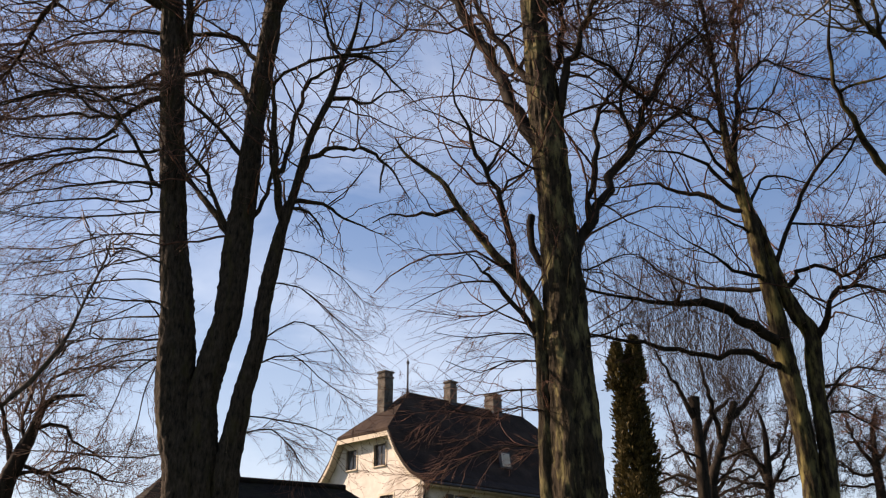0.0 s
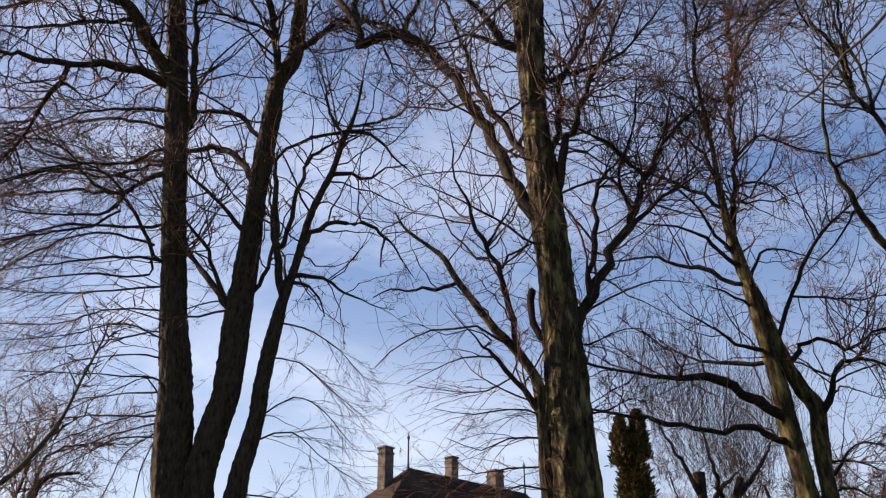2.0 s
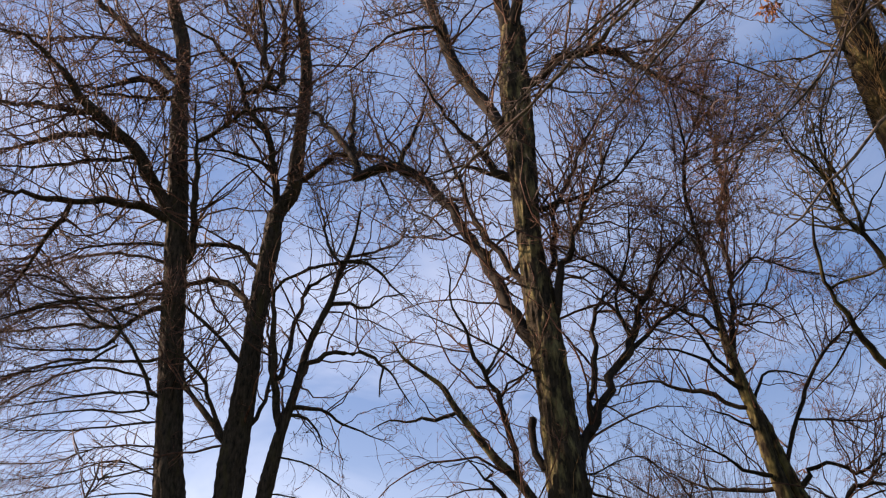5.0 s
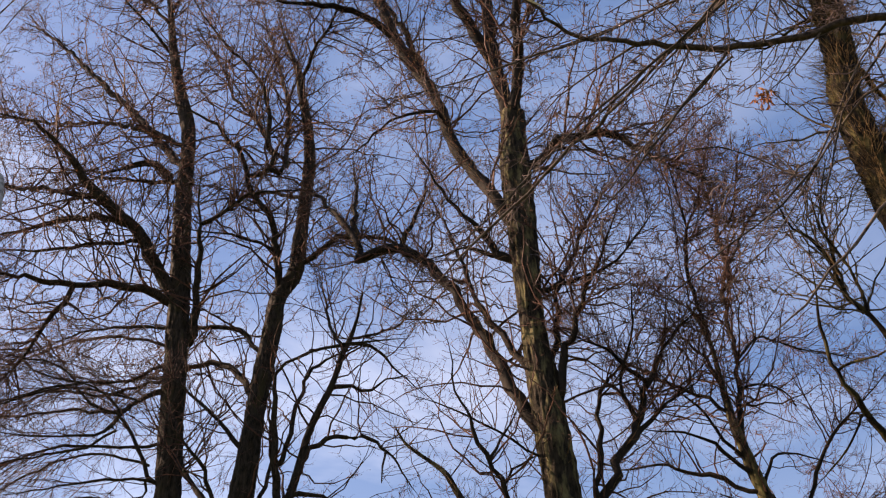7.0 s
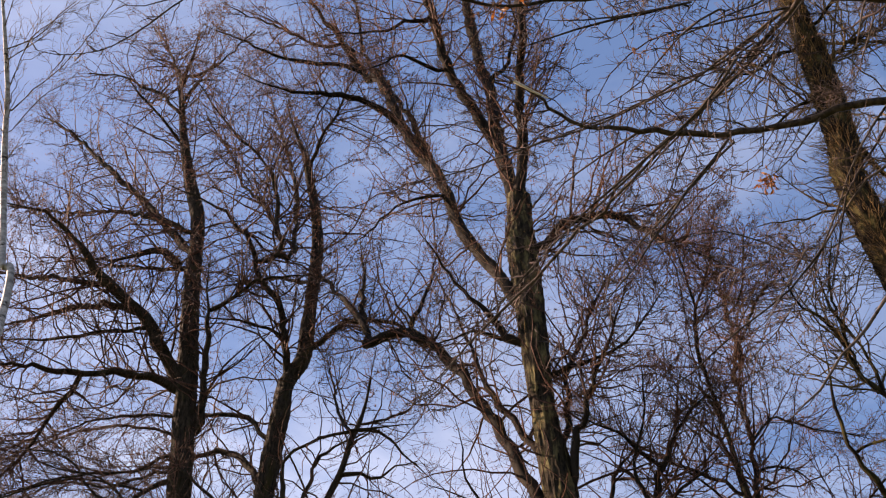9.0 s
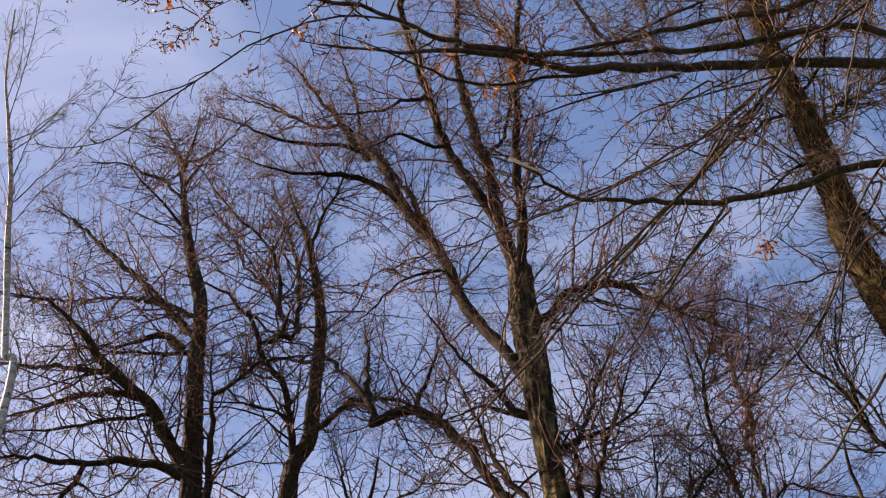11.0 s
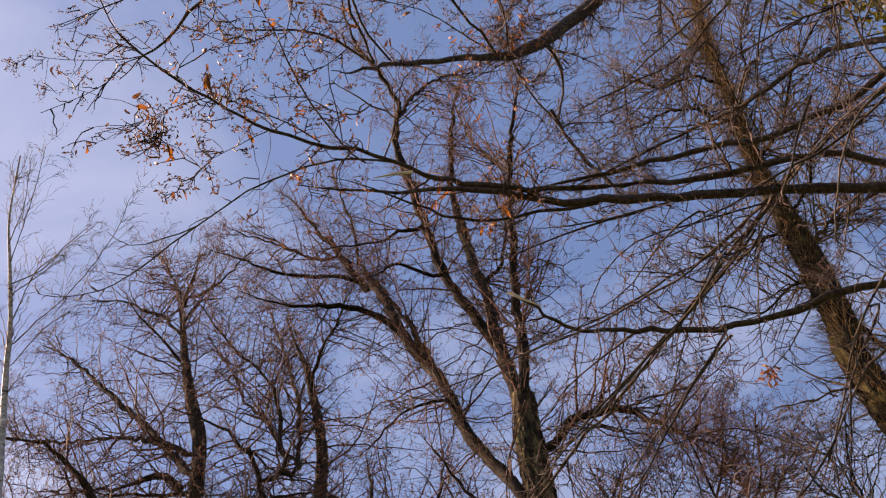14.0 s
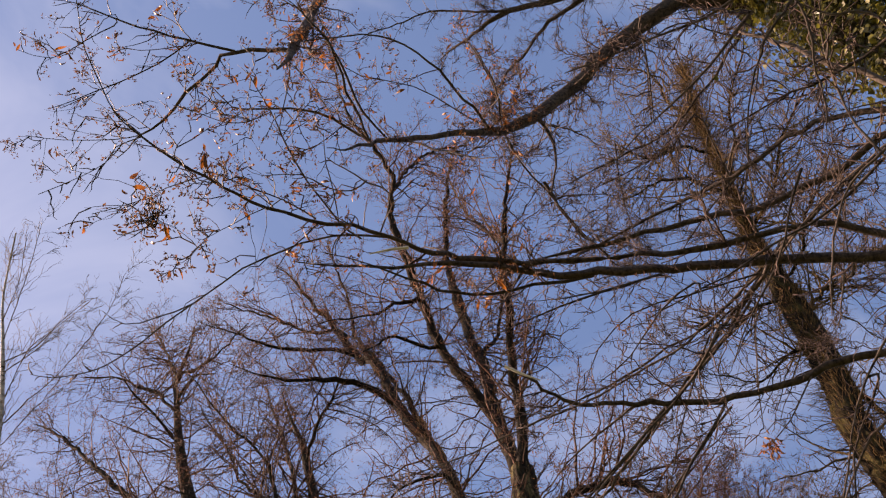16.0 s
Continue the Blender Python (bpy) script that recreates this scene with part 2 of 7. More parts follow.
def needles(centre, radius):
    """Vertices and triangles for n thin three-sided twigs of k rings that end in a point."""
    n, k, _ = centre.shape
    v, q = tubes(centre[:, :-1], radius[:, :-1], 3)
    v = np.concatenate([v.reshape(n, -1, 3), centre[:, -1:]], 1)
    m = (k - 1) * 3 + 1
    one = np.array([(3 * i + j, 3 * i + (j + 1) % 3, 3 * i + 3 + (j + 1) % 3, 3 * i + 3 + j) for i in range(k - 2) for j in range(3)])
    tip = np.array([(m - 4 + j, m - 4 + (j + 1) % 3, m - 1) for j in range(3)])
    tris = np.vstack([one[:, [0, 1, 2]], one[:, [0, 2, 3]], tip])
    return v.reshape(-1, 3), (tris[None] + (np.arange(n) * m)[:, None, None]).reshape(-1, 3)


def split(vf):
    """Quads to triangles."""
    v, f = vf
    return v, np.vstack([f[:, [0, 1, 2]], f[:, [0, 2, 3]]])


def tubes(centre, radius, sides, ridge=0.0, rng=None):
    """Vertices and quads for n tubes of k rings: centre (n, k, 3), radius (n, k)."""
    n, k, _ = centre.shape
    tang = unit(np.gradient(centre, axis=1))
    ref = np.where(np.abs(tang[:, :1, 2:3]) > 0.8, np.array([1.0, 0, 0]), np.array([0, 0, 1.0]))
    side = unit(np.cross(tang, ref))
    up = np.cross(side, tang)
    ang = np.linspace(0, 2 * math.pi, sides, endpoint=False)
    rad = radius[:, :, None] * np.ones(sides)
    if ridge:
        s = np.cumsum(np.linalg.norm(np.diff(centre, axis=1, prepend=centre[:, :1]), axis=2), axis=1)[:, :, None]
        ph = rng.uniform(0, 6.28, 6)
        wave = (np.sin(7 * ang + ph[0] + 1.1 * np.sin(0.9 * s + ph[1])) * 0.22 + np.sin(11 * ang + ph[2] - 0.8 * s) * 0.14 + np.sin(3 * ang + ph[3] + 0.5 * s) * 0.8
                + np.sin(2 * ang + ph[4] + 1.7 * s) * 0.4)
        rad = rad * (1 + ridge * wave) + rng.normal(0, 0.012, rad.shape) * rad
    spoke = np.cos(ang)[:, None] * side[:, :, None, :] + np.sin(ang)[:, None] * up[:, :, None, :]
    if ridge:   # bark: upright plates with furrows between, over burls and hollows
        p = centre[:, :, None, :] + rad[..., None] * spoke
        plates = 1 - 2 * np.abs(grain3(p * np.array([15, 15, 4.6]), 1)) ** 0.6 + 0.5 * grain3(p * np.array([34, 34, 13]), 4)
        burls = grain3(p * np.array([2.2, 2.2, 1.3]), 2) + 0.5 * grain3(p * np.array([5, 5, 3]), 3)
        rad = rad * (1 + 1.3 * ridge * burls) + np.minimum(0.024, 0.1 * rad) * plates
    verts = centre[:, :, None, :] + rad[..., None] * spoke
    base = (np.arange(n) * k * sides)[:, None, None]
    ring = (np.arange(k - 1) * sides)[None, :, None]
    j = np.arange(sides)[None, None, :]
    j2 = (j + 1) % sides
    quads = np.stack([base + ring + j, base + ring + j2, base + ring + sides + j2, base + ring + sides + j], -1).reshape(-1, 4)
    return verts.reshape(-1, 3), quads


def sprout(lines, count, rng, length, spread=(35, 75), lift=0.1, wander=0.22, knots=5, from_end=0.9, thick=0.45, tip=0.0016, low=2.5, stout=0.0075, high=13.0, zig=0.0, thicket=None):
    """Side shoots on lines (arrays of x, y, z, radius): centres (n, knots, 3) and radii (n, knots). lift > 0 turns them up, < 0 lets them hang."""
    seg_a = np.vstack([l[:-1] for l in lines])
    seg_b = np.vstack([l[1:] for l in lines])
    where = np.concatenate([np.linspace(0, 1, len(l) - 1) for l in lines])
    reach = np.concatenate([np.full(len(l) - 1, np.sum(np.linalg.norm(np.diff(l[:, :3], axis=0), axis=1))) for l in lines])
    weight = np.linalg.norm(seg_b[:, :3] - seg_a[:, :3], axis=1) * (from_end + where) * (seg_a[:, 2] > low) * np.clip((seg_a[:, 2] - 3) / high, 0.6, 1.15) / (0.35 + 3 * seg_a[:, 3])
    cell = np.floor(seg_a[:, :3] / 0.9).astype(np.int64) @ np.array([1, 4096, 16777216])   # thin out where lines crowd
    _, inverse = np.unique(cell, return_inverse=True)
    crowd = np.bincount(inverse, weights=weight)[inverse]
    weight = weight / np.maximum(crowd, 1e-6) ** 0.55
    if thicket:   # stretches of crown that are denser or thinner than the rest
        for (x0, x1), (z0, z1), boost in thicket:
            weight = weight * np.where((seg_a[:, 0] > x0) & (seg_a[:, 0] < x1) & (seg_a[:, 2] > z0) & (seg_a[:, 2] < z1), boost, 1.0)
    pick = rng.choice(len(weight), count, p=weight / weight.sum())
    u = rng.random((count, 1))
    start = seg_a[pick] * (1 - u) + seg_b[pick] * u
    tang = unit(seg_b[pick, :3] - seg_a[pick, :3])
    q = unit(np.cross(tang, rng.normal(size=(count, 3))))
    a = np.radians(rng.uniform(*spread, (count, 1)))
    d = tang * np.cos(a) + q * np.sin(a)
    d[:, 2] += lift * 0.6
    d = unit(d)
    size = np.minimum(rng.uniform(*length, count) * (1.15 - 0.55 * where[pick]), 0.3 + 0.55 * reach[pick])
    turn = 0.45 * rng.normal(0, wander, (count, knots - 1, 3)) + rng.normal(0, 1.3 * wander / knots ** 0.5, (count, 1, 3))   # each shoot has its own bow
    turn[:, :, 2] += lift * 0.5
    steps = [d]
    for i in range(knots - 2):
        steps.append(unit(steps[-1] + turn[:, i]))
    steps = np.stack(steps, 1)
    if zig:   # twigs turn from bud to bud
        plane = unit(np.cross(d, rng.normal(size=(count, 3))))
        sign = np.where(np.arange(knots - 1) % 2, 1.0, -1.0)[None, :] * rng.uniform(0.0, 1.0, (count, knots - 1)) * zig
        steps = unit(steps + plane[:, None] * sign[..., None])
    steps = steps * (size / (knots - 1))[:, None, None]
    centre = np.concatenate([start[:, None, :3], start[:, None, :3] + np.cumsum(steps, axis=1)], axis=1)
    r0 = np.minimum(start[:, 3] * thick, stout * size + 0.001)
    radius = np.maximum(r0, 1.15 * tip)[:, None] * np.linspace(1, 0.3, knots) + 0.25 * tip
    return centre, radius


def as_lines(centre, radius):
    both = np.concatenate([centre, radius[..., None]], -1)
    return list(both)


def scraps(centre, rng, count, size, hang=0.6):
    """Small curled bits (two triangles each) near shoot tips: vertices and faces."""
    pick = rng.integers(0, len(centre), count)
    at = centre[pick, -1 - rng.integers(0, 2, count)] + rng.normal(0, 0.012, (count, 3))
    along = unit(rng.normal(size=(count, 3)) + np.array([0, 0, -hang]))
    across = unit(np.cross(along, rng.normal(size=(count, 3))))
    s = rng.uniform(*size, (count, 1))
    bend = np.cross(along, across) * s * 0.3
    v = np.stack([at, at + along * s * 0.5 + across * s * 0.17 + bend, at + along * s, at + along * s * 0.45 - across * s * 0.17 + bend * 0.4], 1).reshape(-1, 3)
    f = np.arange(count * 4).reshape(-1, 4)
    return v, f


def stack(sets):
    """Joins (verts, quads) sets."""
    vs, fs, at = [], [], 0
    for v, f in sets:
        vs.append(v)
        fs.append(f + at)
        at += len(v)
    return np.vstack(vs), np.vstack(fs)


def build_tree(name, label, limbs, seed, bark, twig_bark, counts, lengths, lift=0.2, droop=-0.1, category="tree", trunk_sides=48, epicormic=0, bracts=0, low=2.5,
               bract_size=(0.03, 0.07), bract_to=99.0, stout=0.0072, twig_tip=0.0036, spread=(35, 75), thin_bark=None, zig=0.58, thicket=None, kink=0.22, gnarl=0.19, brush_bark=None, bract_look=None, limb_bark=None, bract_reach=99.0, bract_low=0.0):
    """A leafless tree: each trunk and limb a mesh of its own, the shoots joined. limbs: (kind, points). Returns the thing and its shoots."""
    rng = np.random.default_rng(seed)
    foot = limbs[0][1][0]
    tree = thing(name, (foot[0], foot[1], 0), label, category)
    off = np.array([foot[0], foot[1], 0.0])
    lines, hanging, stems, bare = [], [], [], []
    for kind, pts in limbs:
        line = smooth_line(pts, 0.07 if kind == "trunk" else kink)
        if kind == "droop":
            line[:, 3] *= np.clip(0.55 + 0.25 * (line[:, 2] - 7.8), 0.55, 1.05)
        if kind != "trunk":   # small kinks
            line[1:-1, :3] += rng.normal(0, 1, (len(line) - 2, 3)) * np.minimum(0.65 * line[1:-1, 3:4], gnarl * kink) * np.clip(0.05 / line[1:-1, 3:4], 0.35, 1)
            line[:, 3] *= 1 + gnarl * grain3(line[:, :3] * 3.1, seed)
        v, f = tubes(line[None, :, :3], line[None, :, 3], trunk_sides if kind == "trunk" else 10, 0.06 if kind == "trunk" else 0.07, rng)
        child("trunk" if kind == "trunk" else "limb", mesh_from("stem", v - off, f, thin_bark if thin_bark and (kind == "bare" or line[:, 3].max() < 0.016) else limb_bark if limb_bark and kind != "trunk" else bark), tree)
        (stems if kind == "trunk" else hanging if kind == "droop" else bare if kind == "bare" else lines).append(line)
    sets, ends = [], []
    n1, n2, n3 = counts
    crown = lines + [s[int(len(s) * 0.72):] for s in stems]
    run = [sum(np.linalg.norm(np.diff(l[:, :3], axis=0), axis=1).sum() for l in g) for g in (crown, hanging)]
    share = 1.2 * run[1] / (run[0] + run[1])
    for group, portion, tend in ((crown, 1.0, lift), (hanging, share, droop)):
        if not group:
            continue
        angle, trim, girth = ((12, 42), 0.8, 0.5) if tend == droop else (spread, 1.0, 1.0)
        size = [(p * trim, q * trim) for p, q in lengths]
        c1, r1 = sprout(group, int(n1 * portion), rng, size[0], spread=angle, lift=tend, knots=8, wander=0.2, low=low, from_end=0.4 if tend == droop else 0.9, stout=1.5 * stout * girth, thick=0.55, zig=0.55 * zig * girth, thicket=thicket)
        sets.append(split(tubes(c1, r1, 3)))
        c2, r2 = sprout(as_lines(c1, r1) + group, int(n2 * portion), rng, size[1], spread=angle, lift=tend, knots=4, wander=0.3, thick=0.6, low=low, zig=0.8 * zig * girth, tip=twig_tip * girth, stout=stout * girth, thicket=thicket)
        if not thin_bark:   # far twigs need fewer bends
            c2, r2 = c2[:, [0, 1, 3]], r2[:, [0, 1, 3]]
        sets.append(needles(c2, r2))
        c3, r3 = sprout(as_lines(c2, r2), int(n3 * portion), rng, size[2], spread=angle, lift=tend, knots=3, wander=0.5, thick=0.7, low=low, zig=zig * girth, tip=0.75 * twig_tip * girth, stout=stout * girth)
        sets.append(needles(c3, r3))
        ends.append(c3)
    if bare:
        c5, r5 = sprout(bare, 9 * len(bare), rng, (0.08, 0.3), (30, 65), knots=6, low=low, tip=twig_tip, zig=0.5)
        sets.append(needles(c5, r5))
    if epicormic:
        c4, r4 = sprout(stems + [l for l in lines if l[:, 3].max() > 0.07], epicormic, rng, (0.2, 0.85), (50, 90), 0.2, knots=4, low=low + 1.5, thick=0.05, tip=0.0028, zig=zig)
        v, f = tubes(c4, r4, 3)
        child("brush", mesh_from("brush", v - off, f, brush_bark or twig_bark), tree, "short twiggy shoots along the stem", "stuff")
    v, f = stack(sets)
    child("crown", mesh_from("crown", v - off, f, twig_bark), tree, "fine bare brown twigs", "stuff")
    if bracts:
        tips = np.vstack([e[:, -2:] for e in ends])
        v, f = scraps(tips[(tips[:, -1, 0] < bract_to) & (tips[:, -1, 1] < bract_reach) & (tips[:, -1, 2] > bract_low + rng.uniform(0, 4, len(tips)))], rng, bracts, bract_size)
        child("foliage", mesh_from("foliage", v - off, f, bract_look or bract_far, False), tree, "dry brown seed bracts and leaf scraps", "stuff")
    return tree, ends, off


# ---- ground ----
bm = bmesh.new()
bmesh.ops.create_grid(bm, x_segments=120, y_segments=120, size=900)
for v in bm.verts:
    far = max(0.0, math.hypot(v.co.x, v.co.y) - 60)
    v.co.z = 0.1 * noise.noise(v.co * 0.05) - 0.1 + min(4.0, far * 0.004) * noise.noise(v.co * 0.006)
me = bpy.data.meshes.new("ground")
bm.to_mesh(me)
bm.free()
me.materials.append(grass)
tagged(new("ground", me), "park lawn of short winter grass under bare trees", "lawn", kind="structure")

# ---- manor house ----
HOUSE = pose(-1.10, 44.13, 0, 0, 0, 90 - 45.9)   # local x along the ridge, y across the gable, from the near eaves corner
WIDTH, RIDGE_Z, HIP_Z, LENGTH = 9.12, 13.0, 10.33, 16.0
# half of the roof's section: across from the eaves, height; it bells out above the eaves
SECTION = [(-0.25, 7.5), (0.0, 7.62), (0.69, 7.98), (1.23, 8.45), (1.88, 9.21), (2.52, HIP_Z), (WIDTH / 2, RIDGE_Z)]
house = thing("manor_house", (0, 0, 0), "cream-plastered manor house with a steep dark half-hipped tile roof", "house")
house.matrix_world = HOUSE


def box(bm, x0, x1, y0, y1, z0, z1, bevel=0.0):
    made = bmesh.ops.create_cube(bm, size=1, matrix=Matrix.Translation(((x0 + x1) / 2, (y0 + y1) / 2, (z0 + z1) / 2)) @ Matrix.Diagonal((x1 - x0, y1 - y0, z1 - z0, 1)))
    if bevel:
        edges = list({e for v in made["verts"] for e in v.link_edges})
        bmesh.ops.bevel(bm, geom=edges, offset=bevel, segments=1, affect="EDGES")


def boxes(*dims, bevel=0.0):
    bm = bmesh.new()
    for d in dims:
        box(bm, *d, bevel=bevel)
    return bm


def roof_height(y):
    y = min(y, WIDTH - y)
    for (a, za), (b, zb) in zip(SECTION, SECTION[1:]):
        if y <= b:
            return za + (zb - za) * (y - a) / (b - a)
    return RIDGE_Z


def gable_wall(x0, x1, openings):
    """The end wall as columns of masonry between its openings (y0, y1, z0, z1), up to the roof's underside."""
    bm = bmesh.new()
    cuts = sorted({0.35, WIDTH - 0.35, *[v for o in openings for v in o[:2]], *np.linspace(0.35, WIDTH - 0.35, 25)})
    for a, b in zip(cuts, cuts[1:]):
        mid = (a + b) / 2
        tops = [min(roof_height(v), HIP_Z) - 0.12 for v in (a, b)]
        spans, z = [], 0.0
        for o in sorted([o for o in openings if o[0] <= mid <= o[1]], key=lambda o: o[2]):
            spans.append((z, o[2]))
            z = o[3]
        for lo, hi in [*spans, (z, None)]:
            zs = [lo, lo, tops[0] if hi is None else hi, tops[1] if hi is None else hi]
            vs = [bm.verts.new((x, y, zz)) for x in (x0, x1) for y, zz in ((a, zs[0]), (b, zs[1]), (b, zs[3]), (a, zs[2]))]
            for q in ((0, 1, 2, 3), (7, 6, 5, 4), (0, 4, 5, 1), (2, 6, 7, 3), (1, 5, 6, 2), (0, 3, 7, 4)):
                bm.faces.new([vs[i] for i in q])
    bmesh.ops.remove_doubles(bm, verts=bm.verts, dist=0.001)
    bmesh.ops.recalc_face_normals(bm, faces=bm.faces)
    return bm


def long_wall(y0, y1, openings, top=7.45):
    cuts = sorted({0.5, LENGTH - 0.5, *[v for o in openings for v in o[:2]]})
    dims = []
    for a, b in zip(cuts, cuts[1:]):
        z = 0.0
        for o in sorted([o for o in openings if o[0] <= (a + b) / 2 <= o[1]], key=lambda o: o[2]):
            dims.append((a, b, y0, y1, z, o[2]))
            z = o[3]
        dims.append((a, b, y0, y1, z, top))
    return boxes(*dims)


def window(side, at, lo, hi, a, b, shutters=False):
    """A casement in a wall: side 'gable' (wall plane x = at) or 'long' (wall plane y = at); a, b along the wall."""
    def m(u0, u1, d0, d1, z0, z1):
        return (d0 + at, d1 + at, u0, u1, z0, z1) if side == "gable" else (u0, u1, d0 + at, d1 + at, z0, z1)
    t = 0.06
    frame_ob = part("window", boxes(m(a, a + t, 0.08, 0.16, lo, hi), m(b - t, b, 0.08, 0.16, lo, hi), m(a + t, b - t, 0.08, 0.16, lo, lo + t), m(a + t, b - t, 0.08, 0.16, hi - t, hi),
                                    m((a + b) / 2 - 0.03, (a + b) / 2 + 0.03, 0.09, 0.15, lo + t, hi - t), bevel=0.008), shutter_dark, house, "dark weathered casement window")
    for u0, u1 in ((a + t, (a + b) / 2 - 0.03), ((a + b) / 2 + 0.03, b - t)):
        for z0, z1 in ((lo + t, (lo + hi) / 2 - 0.015), ((lo + hi) / 2 + 0.015, hi - t)):
            part("pane", boxes(m(u0, u1, 0.115, 0.125, z0, z1)), glass, frame_ob)
    part("glazing_bar", boxes(m(a + t, b - t, 0.1, 0.14, (lo + hi) / 2 - 0.015, (lo + hi) / 2 + 0.015)), shutter_dark, frame_ob)
    part("sill", boxes(m(a - 0.08, b + 0.08, -0.08, 0.1, lo - 0.07, lo), bevel=0.01), timber_white, frame_ob)
    part("surround", boxes(m(a - 0.1, a, -0.03, 0.08, lo, hi + 0.1), m(b, b + 0.1, -0.03, 0.08, lo, hi + 0.1), m(a, b, -0.03, 0.08, hi, hi + 0.1)), timber_white, frame_ob)
    if shutters:
        for u0, u1 in ((a - 0.62, a - 0.12), (b + 0.12, b + 0.62)):
            part("shutter", boxes(m(u0, u1, -0.07, -0.03, lo, hi), *[m(u0 + 0.05, u1 - 0.05, -0.085, -0.07, z, z + 0.05) for z in np.arange(lo + 0.08, hi - 0.08, 0.1)]), shutter_dark, frame_ob)


gable_openings = [(5.55, 6.4, 8.75, 9.78), (3.2, 4.1, 8.72, 9.82), (2.55, 3.55, 5.6, 7.2), (5.6, 6.6, 5.6, 7.2), (2.55, 3.55, 1.2, 3.2), (5.6, 6.6, 1.2, 3.2)]
long_openings = [(x, x + 1.1, lo, hi) for x in (2.6, 5.3, 8.0, 10.7, 13.0) for lo, hi in ((5.2, 7.15), (1.2, 3.2))]
part("wall", gable_wall(0.5, 0.9, gable_openings), plaster, house)
part("wall", gable_wall(LENGTH - 0.9, LENGTH - 0.5, []), plaster, house)
part("wall", long_wall(0.35, 0.75, long_openings), plaster, house)
part("wall", long_wall(WIDTH - 0.75, WIDTH - 0.35, []), plaster, house)
for a, b, lo, hi in gable_openings:
    window("gable", 0.5, lo, hi, a, b)
for a, b, lo, hi in long_openings:
    window("long", 0.35, lo, hi, a, b, shutters=hi > 7)


def roof_sheet():
    """The two slopes and the half hips, as one shell."""
    bm = bmesh.new()
    far = {}
    for flip in (0, 1):
        rows = []
        for y, z in SECTION:
            cut = max(0.0, (z - HIP_Z) / (RIDGE_Z - HIP_Z)) * 3.2
            yy = WIDTH - y if flip else y
            rows.append([bm.verts.new((x, yy, z)) for x in np.linspace(cut, LENGTH - cut, 17)])
        for r0, r1 in zip(rows, rows[1:]):
            for i in range(16):
                bm.faces.new((r0[i], r0[i + 1], r1[i + 1], r1[i]) if not flip else (r0[i + 1], r0[i], r1[i], r1[i + 1]))
        far[flip] = rows
    for e in (0, 16):
        q = (far[0][5][e], far[0][6][e], far[1][5][e])
        bm.faces.new(q)
    bmesh.ops.remove_doubles(bm, verts=bm.verts, dist=0.001)
    bmesh.ops.recalc_face_normals(bm, faces=bm.faces)
    made = bmesh.ops.extrude_face_region(bm, geom=bm.faces[:])
    for v in [g for g in made["geom"] if isinstance(g, bmesh.types.BMVert)]:
        v.co.z += 0.16
    return bm


roof = part("roof", roof_sheet(), roof_tile, house, "steep dark brown tile roof with half hips")


def strip(points, width, thick, inward):
    """A board along points (y, z) at the gable's verge, reaching back along x."""
    bm = bmesh.new()
    rows = []
    for y, z in points:
        rows.append([bm.verts.new((x, y, z + d)) for x, d in ((inward[0], -0.03), (inward[0], -0.03 - width), (inward[1], -0.03 - width), (inward[1], -0.03))])
    for a, b in zip(rows, rows[1:]):
        for i in range(4):
            bm.faces.new((a[i], a[(i + 1) % 4], b[(i + 1) % 4], b[i]))
    bm.faces.new(rows[0])
    bm.faces.new(rows[-1])
    bmesh.ops.recalc_face_normals(bm, faces=bm.faces)
    return bm


verge = SECTION[1:6]
part("bargeboard", strip(verge, 0.22, 0, (-0.03, 0.02)), timber_white, roof, "cream-painted bargeboard")
part("bargeboard", strip([(WIDTH - y, z) for y, z in verge], 0.22, 0, (-0.03, 0.02)), timber_white, roof, "cream-painted bargeboard")
part("bargeboard", strip([(2.52, HIP_Z), (WIDTH - 2.52, HIP_Z)], 0.24, 0, (-0.04, 0.015)), timber_white, roof, "cream-painted board under the half hip")
part("soffit", strip(verge, 0.05, 0, (0.02, 0.5)), timber_white, roof)
part("soffit", strip([(WIDTH - y, z) for y, z in verge], 0.05, 0, (0.02, 0.5)), timber_white, roof)
part("soffit", strip([(2.52, HIP_Z), (WIDTH - 2.52, HIP_Z)], 0.06, 0, (0.015, 0.5)), timber_white, roof)
part("eaves_board", boxes((0.0, LENGTH, -0.22, 0.35, 7.36, 7.44)), timber_white, roof)


def pipe_along(points, r, sides=8):
    line = smooth_line([(*p, r) for p in points], 0.3)
    return tubes(line[None, :, :3], line[None, :, 3], sides)


v, f = pipe_along([(-0.1, -0.34, 7.5), (8, -0.34, 7.48), (LENGTH + 0.1, -0.34, 7.5)], 0.075)
child("gutter", mesh_from("gutter", v, f, lead_grey), roof)
v, f = pipe_along([(0.25, -0.32, 7.45), (0.35, -0.1, 7.2), (0.45, 0.27, 6.9), (0.45, 0.27, 3), (0.45, 0.27, 0.1)], 0.05)
child("downpipe", mesh_from("downpipe", v, f, lead_grey), house)


